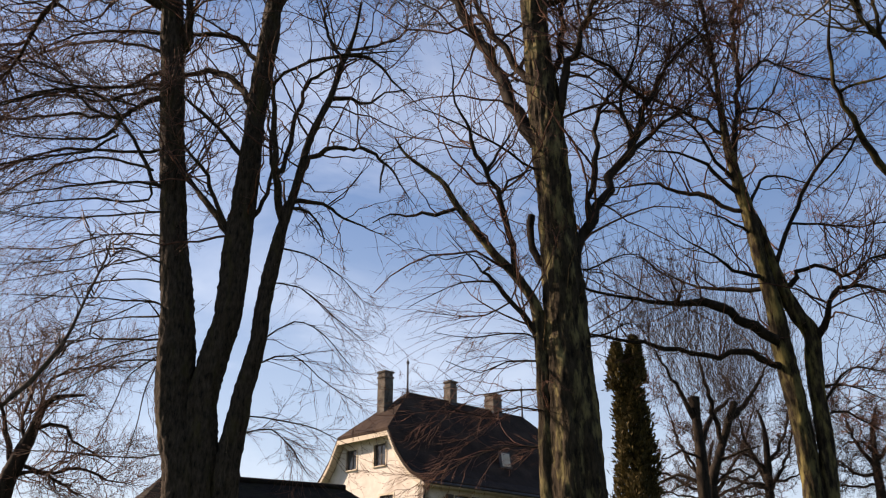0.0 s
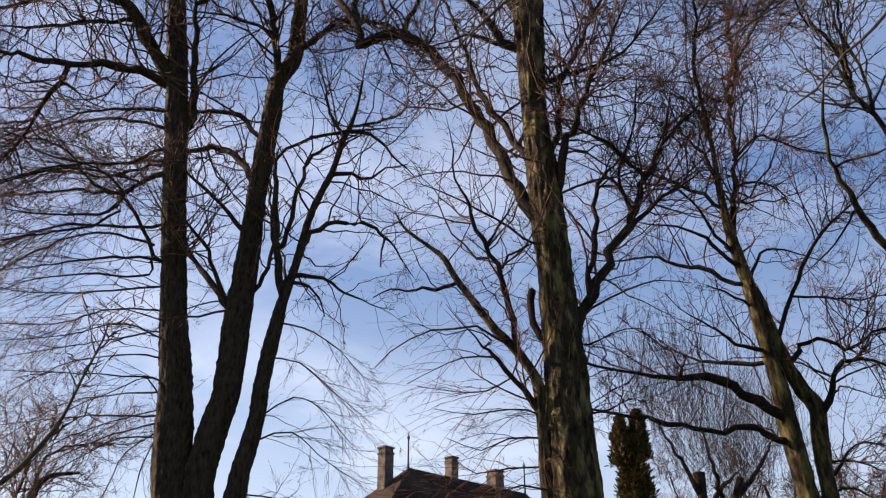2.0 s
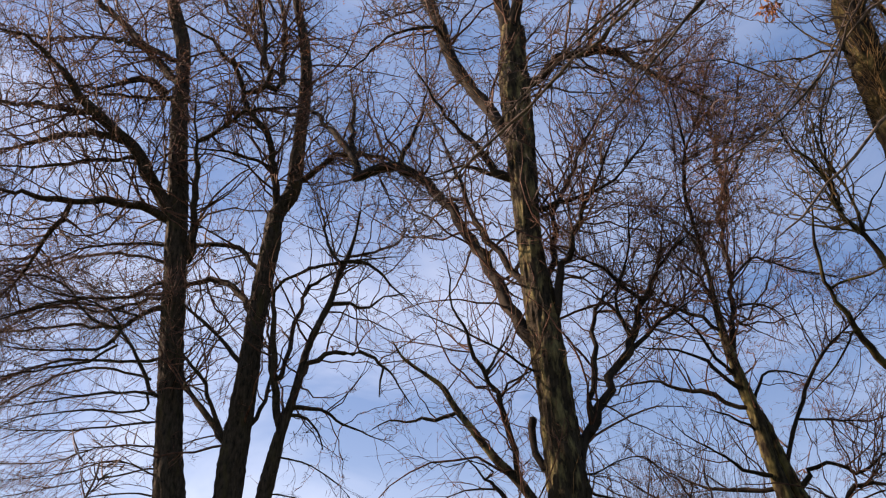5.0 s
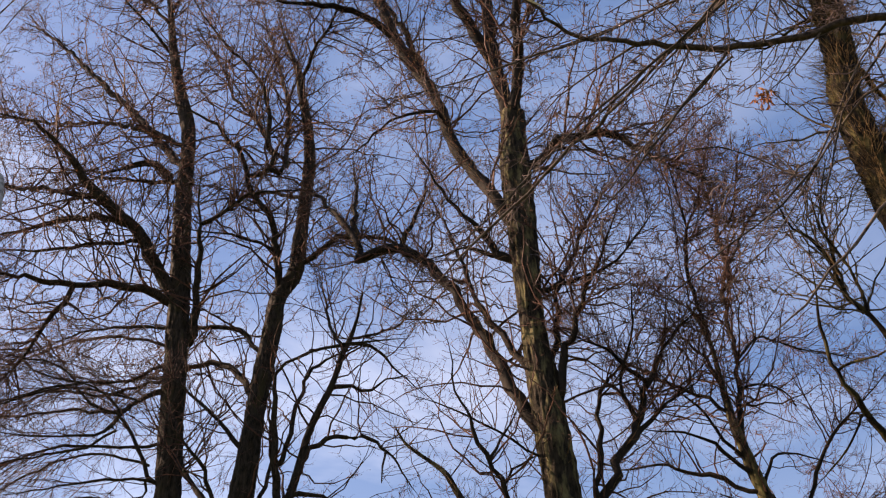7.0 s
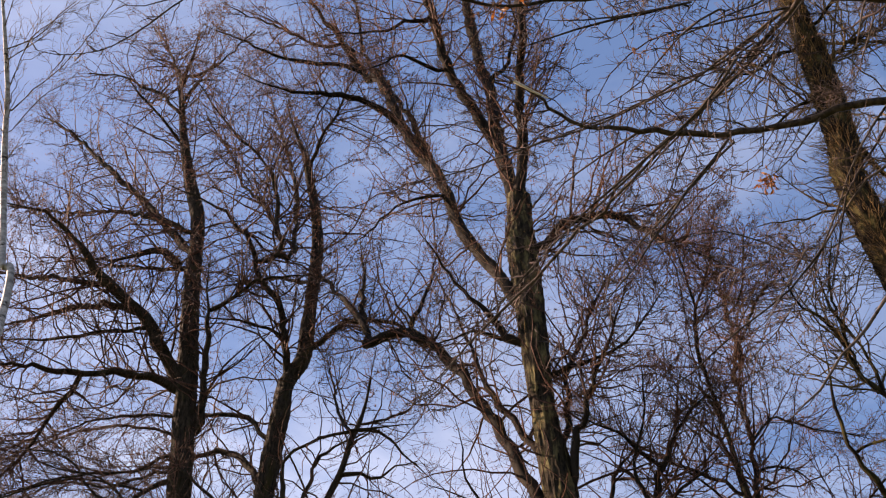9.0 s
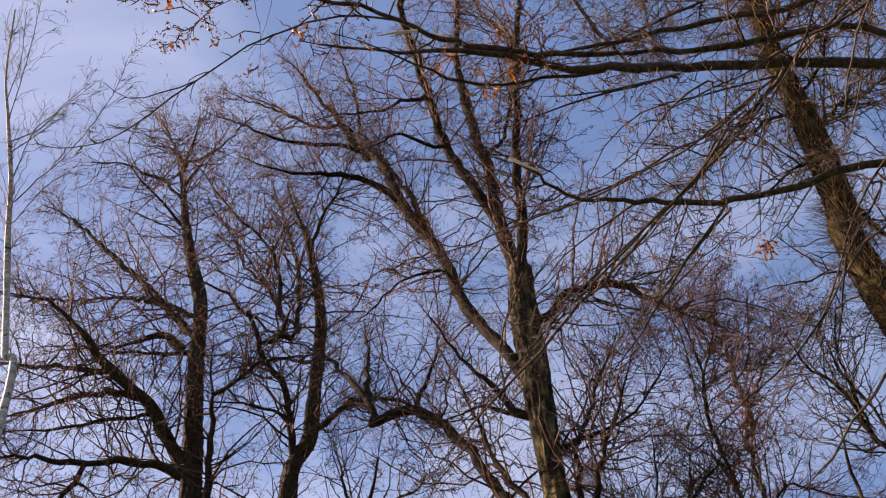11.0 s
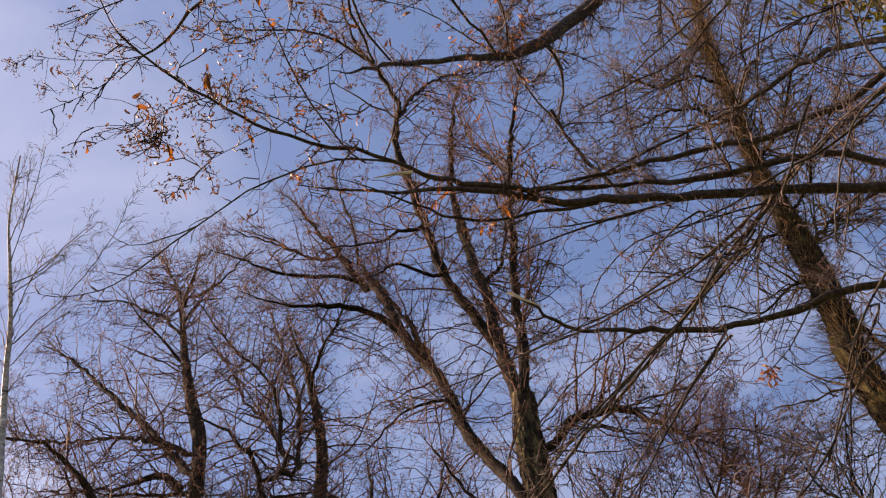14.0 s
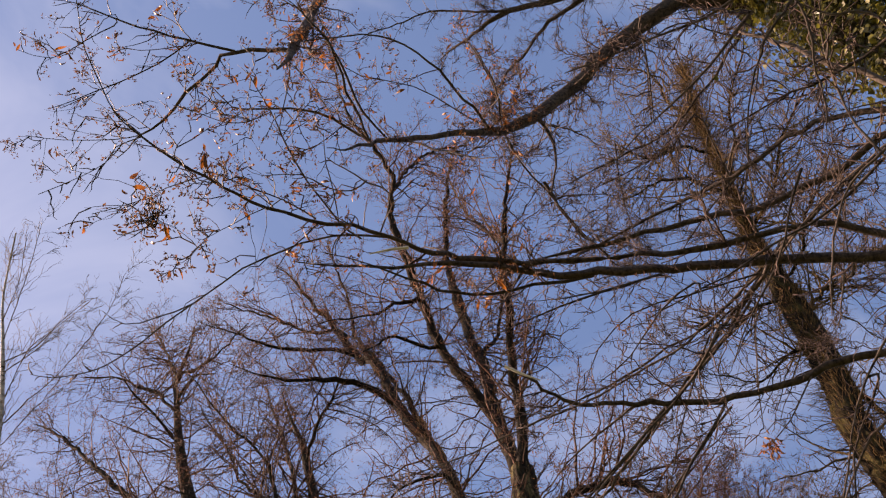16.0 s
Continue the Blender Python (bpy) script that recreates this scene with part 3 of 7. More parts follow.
def chimney(x, y, w, d, lo, hi):
    stack_ob = part("chimney", boxes((x - w / 2, x + w / 2, y - d / 2, y + d / 2, lo, hi - 0.42), bevel=0.015), chimney_render, roof, "weathered grey rendered chimney")
    part("cap", boxes((x - w / 2 - 0.035, x + w / 2 + 0.035, y - d / 2 - 0.035, y + d / 2 + 0.035, hi - 0.42, hi - 0.3),
                      (x - w / 2 + 0.02, x + w / 2 - 0.02, y - d / 2 + 0.02, y + d / 2 - 0.02, hi - 0.3, hi - 0.1),
                      (x - w / 2 - 0.04, x + w / 2 + 0.04, y - d / 2 - 0.04, y + d / 2 + 0.04, hi - 0.1, hi), bevel=0.012), chimney_render, stack_ob)
    part("flashing", boxes((x - w / 2 - 0.02, x + w / 2 + 0.02, y - d / 2 - 0.02, y + d / 2 + 0.02, lo + 0.3, lo + 0.75)), lead_grey, stack_ob)


chimney(1.9, 5.0, 0.62, 0.62, 11.0, 14.15)
chimney(6.6, WIDTH / 2 + 0.1, 0.55, 0.55, 12.3, 14.35)
chimney(10.25, WIDTH / 2 + 0.1, 0.75, 0.75, 12.3, 14.15)
for x in (3.15, 12.8):
    post = [(x, WIDTH / 2, z, r) for z, r in ((12.9, 0.09), (13.3, 0.07), (13.4, 0.05), (14.7, 0.042), (14.78, 0.085), (14.88, 0.085), (14.95, 0.03), (15.12, 0.01))]
    line = np.array(post)
    v, f = tubes(line[None, :, :3], line[None, :, 3], 8)
    child("finial", mesh_from("finial", v, f, lead_grey), roof, "slim grey metal ridge finial")

# roof light on the long slope
slope = Matrix.Translation((7.95, 1.9, 9.58)) @ Matrix.Rotation(1.42, 4, "X")
light = part("roof_light", boxes((-0.42, 0.42, -0.46, -0.38, 0.1, 0.24), (-0.42, 0.42, 0.38, 0.46, 0.1, 0.24), (-0.42, -0.34, -0.38, 0.38, 0.1, 0.24), (0.34, 0.42, -0.38, 0.38, 0.1, 0.24)), lead_grey, roof, "small roof light")
light.matrix_local = slope
# opaque pane; its pale colour stands in for bright sky mirrored in the glass
part("pane", boxes((-0.34, 0.34, -0.38, 0.38, 0.18, 0.26), bevel=0.03), timber_white, light, "roof light pane, coloured pale for the sky it reflects")

# ---- outbuilding with a low dark roof ----
barn = thing("outbuilding", (0, 0, 0), "low outbuilding with a hipped tile roof, coloured dark for tree shade", "outbuilding")
barn.matrix_world = Matrix.Translation((-8.46, 27.55, 0)) @ Matrix.Rotation(math.atan2(3.05, 5.2), 4, "Z")


def hipped(x0, x1, half, run, eaves, ridge):
    bm = bmesh.new()
    lo = [bm.verts.new(p) for p in ((x0, -half, eaves), (x1, -half, eaves), (x1, half, eaves), (x0, half, eaves))]
    a, b = bm.verts.new((x0 + run, 0, ridge)), bm.verts.new((x1 - run, 0, ridge))
    for q in ((lo[0], lo[1], b, a), (lo[1], lo[2], b), (lo[2], lo[3], a, b), (lo[3], lo[0], a), (lo[3], lo[2], lo[1], lo[0])):
        bm.faces.new(q)
    bmesh.ops.subdivide_edges(bm, edges=bm.edges[:], cuts=6, use_grid_fill=True)
    for v in bm.verts:
        v.co.z += 0.03 * noise.noise(v.co * 0.9)
    bmesh.ops.recalc_face_normals(bm, faces=bm.faces)
    return bm


barn_roof = part("roof", hipped(-1.9, 8.0, 3.2, 2.0, 3.3, 5.42), barn_tile_shaded, barn)
v, f = pipe_along([(0.1, 0, 5.43), (3.0, 0, 5.43), (6.0, 0, 5.43)], 0.11)
child("ridge_cap", mesh_from("ridge_tiles", v, f, barn_tile_shaded), barn_roof)
part("wall", boxes((-1.5, 7.6, -2.8, -2.5, -0.2, 3.3), (-1.5, 7.6, 2.5, 2.8, -0.2, 3.3), (-1.5, -1.2, -2.5, 2.5, -0.2, 3.3), (7.3, 7.6, -2.5, 2.5, -0.2, 3.3)), plaster, barn)

# ---- the trees: each trunk and limb as a few points (x, y, z, radius) in metres ----
LINDEN_TRIPLE = [
    ("trunk", [(-4.63, 16.41, -0.65, .520), (-4.63, 16.41, 0.88, .381), (-4.63, 16.4, 3.51, .346), (-4.93, 16.4, 4.91, .338), (-5.08, 16.4, 6.73, .299), (-5.31, 16.39, 8.23, .254), (-5.51, 16.39, 9.8, .240), (-5.69, 16.41, 11.39, .236), (-5.82, 16.41, 12.49, .235), (-6, 16.42, 14.1, .231), (-6.22, 16.43, 15.62, .214), (-6.45, 16.45, 17.44, .195), (-6.66, 16.48, 19.45, .176), (-7.15, 16.47, 21.12, .166), (-7.61, 16.33, 22.97, .118), (-7.9, 16.08, 24.57, .078), (-8, 15.96, 25.21, .062), (-7.73, 15.63, 26.55, .034), (-7.68, 15.38, 27.45, .010)]),
    ("trunk", [(-4.45, 16.41, -0.65, .446), (-4.35, 16.41, 0.91, .328), (-4.32, 16.4, 3.58, .297), (-4.45, 16.4, 5.01, .278), (-4.26, 16.4, 6.07, .247), (-4.12, 16.4, 6.73, .245), (-4.07, 16.39, 8, .241), (-4.01, 16.39, 9.19, .225), (-3.97, 16.39, 9.8, .216), (-3.94, 16.41, 11.13, .205), (-3.88, 16.41, 11.8, .208), (-3.84, 16.41, 12.5, .199), (-3.79, 16.42, 13.21, .201), (-3.72, 16.42, 13.95, .186), (-3.42, 16.43, 14.62, .176), (-3.38, 16.43, 15.73, .161), (-3.35, 16.46, 16.99, .152), (-3.36, 16.48, 18.35, .143), (-3.46, 16.49, 19.37, .131), (-3.75, 16.51, 20.95, .117), (-3.99, 16.45, 22.11, .080), (-4.39, 16.33, 23.26, .044), (-4.7, 16.15, 24.41, .010)]),
    ("trunk", [(-4.2, 16.41, -0.65, .357), (-3.97, 16.41, 0.92, .263), (-3.91, 16.4, 3.61, .239), (-3.85, 16.4, 4.2, .211), (-3.78, 16.4, 4.7, .194), (-3.71, 16.4, 5.22, .180), (-3.6, 16.4, 5.75, .168), (-3.51, 16.4, 6.28, .159), (-3.48, 16.4, 6.85, .150), (-3.41, 16.4, 7.41, .141), (-3.31, 16.39, 8, .126), (-3.23, 16.39, 8.46, .105), (-3.11, 16.38, 8.94, .084), (-2.99, 16.39, 9.44, .079), (-2.81, 16.39, 10.39, .075), (-2.59, 16.41, 11.05, .070), (-2.38, 16.41, 11.6, .059), (-2.2, 16.41, 12.36, .060), (-2.09, 16.41, 12.62, .054), (-1.94, 16.42, 13.22, .036), (-1.84, 16.42, 13.96, .025)]),
    ("limb", [(-5.84, 16.41, 12.7, .098), (-5.59, 16.42, 12.78, .098), (-5.52, 16.23, 13.5, .079), (-5.51, 15.78, 14.56, .064), (-5.51, 15.65, 14.92, .057), (-5.52, 15.46, 15.34, .031), (-5.57, 15.18, 16.03, .019), (-5.55, 14.92, 16.71, .006)]),
    ("limb", [(-5.98, 16.42, 13.9, .166), (-6.04, 16.41, 13.9, .166), (-6.49, 16.16, 14.55, .152), (-6.89, 15.81, 15.26, .139), (-7.21, 15.58, 15.58, .124), (-7.85, 15.13, 16.03, .109), (-8.36, 14.69, 16.48, .076), (-8.68, 14.35, 16.85, .057), (-9.25, 13.87, 17.21, .045), (-9.62, 13.57, 17.09, .025), (-10.12, 13.3, 17.01, .015), (-10.68, 13.11, 16.95, .005)]),
    ("limb", [(-6.04, 16.41, 13.9, .103), (-6.1, 16.43, 13.83, .103), (-6.75, 16.22, 14.04, .091), (-7.47, 15.9, 14.02, .080), (-8.05, 15.57, 13.77, .068), (-8.68, 15.2, 13.69, .051), (-9.19, 14.81, 13.46, .035), (-9.77, 14.33, 13.29, .021), (-10.43, 13.98, 13.11, .006)]),
    ("limb", [(-8.05, 15.57, 13.77, .055), (-8.22, 15.7, 13.41, .054), (-8.6, 15.83, 12.94, .044), (-8.8, 15.97, 12.34, .034), (-9.25, 16.16, 11.85, .024), (-9.58, 16.35, 11.54, .014), (-9.86, 16.6, 11.24, .004)]),
    ("limb", [(-7.21, 15.58, 15.58, .090), (-7.27, 15.61, 15.53, .090), (-7.88, 15.72, 15.86, .080), (-8.56, 15.87, 16.01, .070), (-9.31, 16.07, 16.1, .060), (-10.49, 16.41, 16.05, .027), (-11.09, 16.52, 16.08, .016), (-11.67, 16.72, 16.1, .005)]),
    ("limb", [(-7.85, 15.15, 16.02, .084), (-8.53, 15.3, 16.29, .069), (-9.51, 15.56, 16.7, .055), (-10.52, 15.85, 17.11, .040), (-11.33, 16.13, 17.52, .024), (-12.14, 16.41, 17.93, .007)]),
    ("limb", [(-6.89, 15.81, 15.26, .057), (-6.96, 15.82, 15.2, .057), (-7.64, 15.65, 15.06, .046), (-8.24, 15.4, 14.7, .035), (-8.91, 15.08, 14.33, .025), (-9.33, 14.83, 14.2, .015), (-9.79, 14.66, 14.05, .005)]),
    ("limb", [(-6.47, 16.45, 17.69, .070), (-6.56, 16.44, 17.66, .070), (-7.62, 16.58, 17.88, .050), (-8.57, 16.73, 18.15, .029), (-9.2, 16.76, 18.39, .018), (-9.82, 16.74, 18.64, .005)]),
    ("limb", [(-6.86, 16.45, 17.74, .056), (-7.28, 16.32, 18.2, .045), (-8.01, 16.06, 17.81, .033), (-8.78, 15.64, 16.89, .020), (-9.06, 15.5, 16.57, .013), (-9.31, 15.31, 16.27, .004)]),
    ("limb", [(-6.52, 16.47, 18.19, .116), (-6.58, 16.45, 18.19, .116), (-7.58, 16.77, 19.62, .104), (-8.7, 17.13, 21.25, .090), (-10.06, 17.45, 22.95, .075), (-11.39, 17.64, 24.62, .057), (-12.52, 17.74, 25.83, .036), (-13.09, 17.86, 26.36, .022), (-13.65, 17.97, 26.87, .006)]),
    ("limb", [(-6.61, 16.47, 18.94, .066), (-6.81, 16.37, 18.95, .066), (-8.12, 16.74, 20.07, .057), (-9.5, 17.15, 20.8, .048), (-11.32, 17.73, 21.51, .037), (-13.33, 18.3, 22.55, .026), (-13.82, 18.48, 22.88, .015), (-14.35, 18.54, 23.2, .005)]),
    ("limb", [(-6.96, 16.41, 17.85, .065), (-6.82, 16.39, 17.94, .065), (-7.51, 16.29, 18.29, .051), (-8.25, 16.14, 17.85, .036), (-9.48, 15.82, 17.52, .021), (-9.95, 15.81, 17.44, .013), (-10.41, 15.77, 17.35, .004)]),
    ("limb", [(-3.74, 16.42, 13.76, .089), (-3.68, 16.45, 13.75, .089), (-3.81, 16.23, 14.56, .085), (-3.87, 16.03, 15.23, .080), (-3.97, 15.86, 15.68, .075), (-4.41, 15.55, 16.35, .070), (-4.65, 15.28, 16.97, .065), (-4.85, 15.05, 17.47, .060), (-4.86, 14.78, 17.17, .049), (-5.22, 14.52, 17.6, .037), (-5.67, 14.28, 17.76, .026), (-6.21, 14.05, 17.92, .016), (-6.75, 13.85, 18.09, .005)]),
    ("limb", [(-7.79, 16.17, 23.97, .060), (-7.86, 16.13, 23.98, .060), (-8.66, 16.12, 25.05, .050), (-9.18, 16.16, 25.36, .040), (-10.16, 16.2, 26.23, .030), (-11.34, 16.36, 26.72, .019)]),
    ("limb", [(-7.61, 16.33, 22.97, .050), (-7.79, 16.28, 22.95, .050), (-8.19, 15.65, 23.22, .039), (-8.54, 14.88, 23.15, .027), (-8.69, 14.28, 23.12, .016)]),
    ("limb", [(-8, 15.96, 25.21, .053), (-7.95, 15.97, 25.22, .053), (-8.58, 16.24, 26.91, .043), (-9.34, 16.48, 28.73, .033), (-10, 16.62, 29.92, .020)]),
    ("limb", [(-7.95, 15.91, 25.37, .053), (-7.9, 15.92, 25.38, .053), (-7.05, 15.66, 25.58, .041), (-6.49, 15.39, 25.87, .029), (-5.66, 14.88, 26.39, .018)]),
    ("limb", [(-7.83, 16.16, 24.17, .043), (-7.85, 16.1, 24.21, .043), (-7.38, 15.66, 24.86, .030), (-6.59, 15.41, 24.57, .018)]),
    ("limb", [(-4.56, 15.38, 16.75, .061), (-4.05, 15.34, 16.94, .061), (-4.16, 15.1, 18.09, .054), (-4.29, 14.86, 19.05, .046), (-4.61, 14.64, 19.7, .039), (-5.35, 14.28, 20.41, .030), (-6.03, 13.86, 21.31, .022), (-6.33, 13.7, 21.76, .014), (-6.68, 13.64, 22.21, .004)]),
    ("limb", [(-4.15, 15.19, 17.77, .049), (-4.83, 15.44, 19.1, .044), (-5.34, 15.61, 19.88, .037), (-5.77, 15.86, 21.25, .031), (-6.73, 16.1, 23.13, .025), (-6.98, 16.15, 23.73, .015), (-7.21, 16.22, 24.32, .005)]),
    ("limb", [(-4.05, 15.34, 16.94, .054), (-3.7, 15.39, 16.97, .054), (-4.07, 16.57, 20.1, .053), (-4.44, 17.28, 22.13, .046), (-5.16, 18.07, 25.01, .039), (-5.69, 18.38, 26.97, .029), (-5.84, 18.52, 27.64, .018), (-6.01, 18.61, 28.32, .005)]),
    ("limb", [(-3.81, 16.49, 21.23, .064), (-3.77, 16.53, 21.21, .064), (-3.48, 15.81, 21.77, .050), (-2.9, 14.97, 21.86, .036), (-2.49, 14.11, 21.87, .022), (-2.24, 13.69, 21.85, .014), (-1.99, 13.26, 21.85, .004)]),
    ("limb", [(-5.47, 15.47, 15.35, .051), (-4.93, 15.23, 15.54, .045), (-4.45, 14.95, 15.64, .037), (-4.16, 14.79, 15.63, .031), (-3.47, 14.61, 15.5, .019), (-2.71, 14.54, 15.39, .005)]),
    ("limb", [(-3.35, 16.46, 16.83, .055), (-3.92, 16.75, 17.38, .048), (-4.43, 17.03, 17.74, .039), (-4.86, 17.26, 17.95, .029), (-5.37, 17.59, 18.21, .018), (-5.93, 17.81, 18.48, .005)]),
    ("limb", [(-3.84, 16.11, 14.97, .045), (-3.77, 16.13, 14.97, .045), (-4.28, 16.03, 15.22, .036), (-4.92, 15.86, 15.35, .027), (-5.51, 15.68, 15.29, .019), (-5.9, 15.47, 15.3, .011), (-6.3, 15.28, 15.3, .004)]),
    ("droop", [(-5.7, 16.41, 11.53, .059), (-5.85, 16.38, 11.49, .059), (-6.28, 16.24, 11.26, .050), (-6.58, 16.07, 10.85, .041), (-6.71, 15.86, 10.29, .033), (-7.15, 15.63, 10.09, .024), (-7.82, 15.2, 9.91, .016), (-8.14, 15.03, 9.86, .010), (-8.42, 14.81, 9.81, .004)]),
    ("droop", [(-5.46, 16.39, 9.41, .045), (-5.7, 16.31, 9.4, .045), (-5.96, 16.23, 9.85, .040), (-6.26, 16.11, 10.36, .034), (-6.66, 15.97, 10.92, .029), (-7.11, 15.82, 11.3, .022), (-7.9, 15.58, 11.41, .018), (-8.26, 15.48, 11.51, .010), (-8.61, 15.36, 11.61, .004)]),
    ("droop", [(-5.76, 16.41, 12.07, .041), (-5.91, 16.35, 12.1, .041), (-6.23, 16.26, 11.97, .036), (-6.58, 16.11, 11.61, .031), (-7.3, 15.81, 11.41, .026), (-8, 15.43, 11.05, .021), (-8.54, 15.07, 10.57, .016), (-8.75, 14.87, 10.36, .010), (-8.94, 14.6, 10.15, .004)]),
    ("droop", [(-6.45, 16.17, 10.97, .035), (-6.95, 16.27, 10.97, .030), (-7.78, 16.52, 11.19, .026), (-8.75, 16.83, 11.31, .022), (-9.62, 17.11, 11.41, .019), (-10, 17.28, 11.46, .011), (-10.4, 17.36, 11.53, .004)]),
    ("droop", [(-6.56, 16.05, 10.79, .029), (-7.18, 15.95, 10.99, .025), (-7.91, 15.75, 11.79, .021), (-8.54, 15.58, 11.88, .018), (-8.9, 15.45, 11.91, .010), (-9.24, 15.23, 11.95, .004)]),
    ("droop", [(-6.67, 15.92, 10.44, .029), (-6.59, 15.97, 10.41, .029), (-6.97, 15.8, 9.94, .024), (-7.6, 15.53, 9.68, .020), (-8.31, 15.11, 9.28, .016), (-8.57, 14.92, 9.13, .010), (-8.87, 14.79, 8.97, .004)]),
    ("droop", [(-5.73, 16.41, 11.81, .035), (-5.89, 16.37, 11.77, .035), (-6.55, 16.54, 11.75, .031), (-7.35, 16.81, 11.7, .027), (-8.54, 17.19, 12.08, .024), (-9.85, 17.7, 11.9, .019), (-10.2, 17.94, 11.84, .011), (-10.52, 18.28, 11.79, .004)]),
    ("droop", [(-6.36, 16.18, 11.19, .029), (-6.9, 16.02, 11.29, .026), (-7.59, 15.72, 11.24, .022), (-8.18, 15.38, 10.89, .020), (-8.69, 15, 10.41, .016), (-8.89, 14.78, 10.18, .010), (-9.12, 14.61, 9.94, .004)]),
    ("droop", [(-5.57, 16.39, 10.4, .035), (-5.74, 16.38, 10.31, .035), (-6.25, 16.26, 10.13, .030), (-6.97, 16.04, 10.11, .025), (-7.72, 15.75, 9.91, .021), (-8.43, 15.38, 9.3, .016), (-8.7, 15.27, 9.13, .010), (-8.98, 15.17, 8.96, .004)]),
    ("droop", [(-5.86, 16.26, 9.75, .029), (-6.66, 16.45, 10.1, .026), (-7.46, 16.7, 10.24, .024), (-8.38, 17.01, 10.14, .021), (-9.33, 17.4, 9.82, .018), (-9.68, 17.58, 9.73, .011), (-10.05, 17.7, 9.66, .004)]),
    ("droop", [(-5.2, 16.4, 7.48, .033), (-5.38, 16.38, 7.4, .033), (-6.28, 16.7, 7.58, .026), (-7.63, 17.3, 7.62, .019), (-9.05, 18.06, 7.28, .011)]),
    ("droop", [(-5.25, 16.4, 7.86, .033), (-5.42, 16.39, 7.76, .033), (-6.12, 16.04, 7.97, .025), (-6.91, 15.46, 7.51, .018), (-7.71, 14.68, 7.1, .010)]),
    ("droop", [(-5.08, 16.4, 6.73, .033), (-5.3, 16.34, 6.71, .033), (-6.3, 16.71, 6.77, .025), (-7.48, 17.25, 6.77, .019), (-9, 18.09, 6.32, .011)]),
    ("droop", [(-5.01, 16.4, 5.82, .031), (-5.18, 16.34, 5.83, .031), (-5.91, 16.25, 5.81, .024), (-6.78, 16.06, 5.25, .018), (-7.4, 15.88, 4.6, .010)]),
    ("droop", [(-5.6, 16.34, 9.41, .034), (-6.31, 16.04, 9.39, .026), (-7.15, 15.47, 8.99, .018), (-7.98, 14.71, 8.46, .010)]),
    ("droop", [(-5.51, 16.34, 7.78, .033), (-5.5, 16.3, 7.9, .033), (-6.78, 16.73, 7.88, .022), (-9.23, 17.7, 7.9, .011)]),
    ("droop", [(-5.3, 16.34, 6.71, .037), (-5.31, 16.26, 6.91, .037), (-5.95, 15.95, 6.9, .027), (-6.88, 15.23, 6.72, .019), (-7.53, 14.53, 6.52, .010)]),
    ("droop", [(-5.05, 16.4, 6.27, .036), (-5.26, 16.34, 6.25, .036), (-6.57, 16.73, 6.38, .029), (-7.85, 17.19, 6.43, .020), (-8.91, 17.59, 6.45, .011)]),
    ("droop", [(-5.26, 16.34, 6.25, .031), (-5.26, 16.38, 6.15, .031), (-6.08, 16.69, 6.05, .025), (-7.08, 17.19, 5.85, .019), (-8.16, 17.76, 5.53, .011)]),
    ("droop", [(-5.26, 16.38, 6.15, .026), (-5.25, 16.41, 6.02, .026), (-5.72, 16.13, 5.52, .020), (-5.83, 15.81, 4.88, .015), (-5.91, 15.44, 4.22, .010)]),
    ("droop", [(-5.86, 16.22, 9.4, .027), (-5.91, 16.34, 9.11, .027), (-6.92, 15.77, 8.89, .021), (-7.57, 15.16, 8.48, .015), (-7.91, 14.71, 8.07, .010)]),
    ("droop", [(-5.38, 16.38, 8.82, .027), (-5.61, 16.3, 8.84, .027), (-6.85, 15.75, 8.48, .021), (-7.66, 15.23, 8.26, .015), (-8.05, 14.94, 8.23, .010)]),
    ("droop", [(-4.78, 16.4, 4.21, .030), (-5.01, 16.35, 4.13, .030), (-5.96, 16.49, 4.11, .024), (-7.07, 16.7, 4.25, .018), (-8.23, 16.94, 4.33, .010)]),
    ("droop", [(-5.33, 16.39, 8.43, .027), (-5.51, 16.36, 8.35, .027), (-6.68, 16.79, 8.58, .022), (-8.06, 17.41, 8.53, .018), (-9.58, 18.1, 8.82, .013)]),
    ("droop", [(-5.26, 16.34, 6.25, .026), (-5.26, 16.31, 6.35, .026), (-6.03, 15.93, 6.02, .020), (-6.73, 15.34, 5.45, .015), (-7.08, 14.7, 4.63, .009)]),
    ("droop", [(-5.3, 16.34, 6.71, .026), (-5.31, 16.39, 6.56, .026), (-5.63, 16.33, 6.98, .022), (-6.22, 16.21, 6.67, .019), (-7.01, 16.01, 6.17, .014), (-7.63, 15.74, 5.16, .010)]),
    ("droop", [(-5.25, 16.4, 6.07, .026), (-5.56, 16.66, 5.5, .021), (-5.83, 17.1, 4.73, .016), (-6.15, 17.55, 4.07, .011)]),
    ("droop", [(-5.84, 16.41, 12.7, .036), (-5.97, 16.41, 12.63, .036), (-7.07, 16.78, 13.18, .029), (-8.61, 17.43, 13.57, .021), (-10.58, 18.38, 13.51, .014)]),
    ("droop", [(-5.89, 16.41, 13.09, .036), (-5.95, 16.41, 13.07, .036), (-6.87, 16.51, 13.28, .029), (-8.17, 16.7, 13.27, .021), (-9.8, 16.99, 12.74, .013)]),
    ("droop", [(-3.51, 16.4, 6.28, .031), (-3.4, 16.43, 6.3, .031), (-2.83, 16.23, 6.56, .025), (-2.27, 16, 6.27, .018), (-1.68, 15.63, 5.55, .010)]),
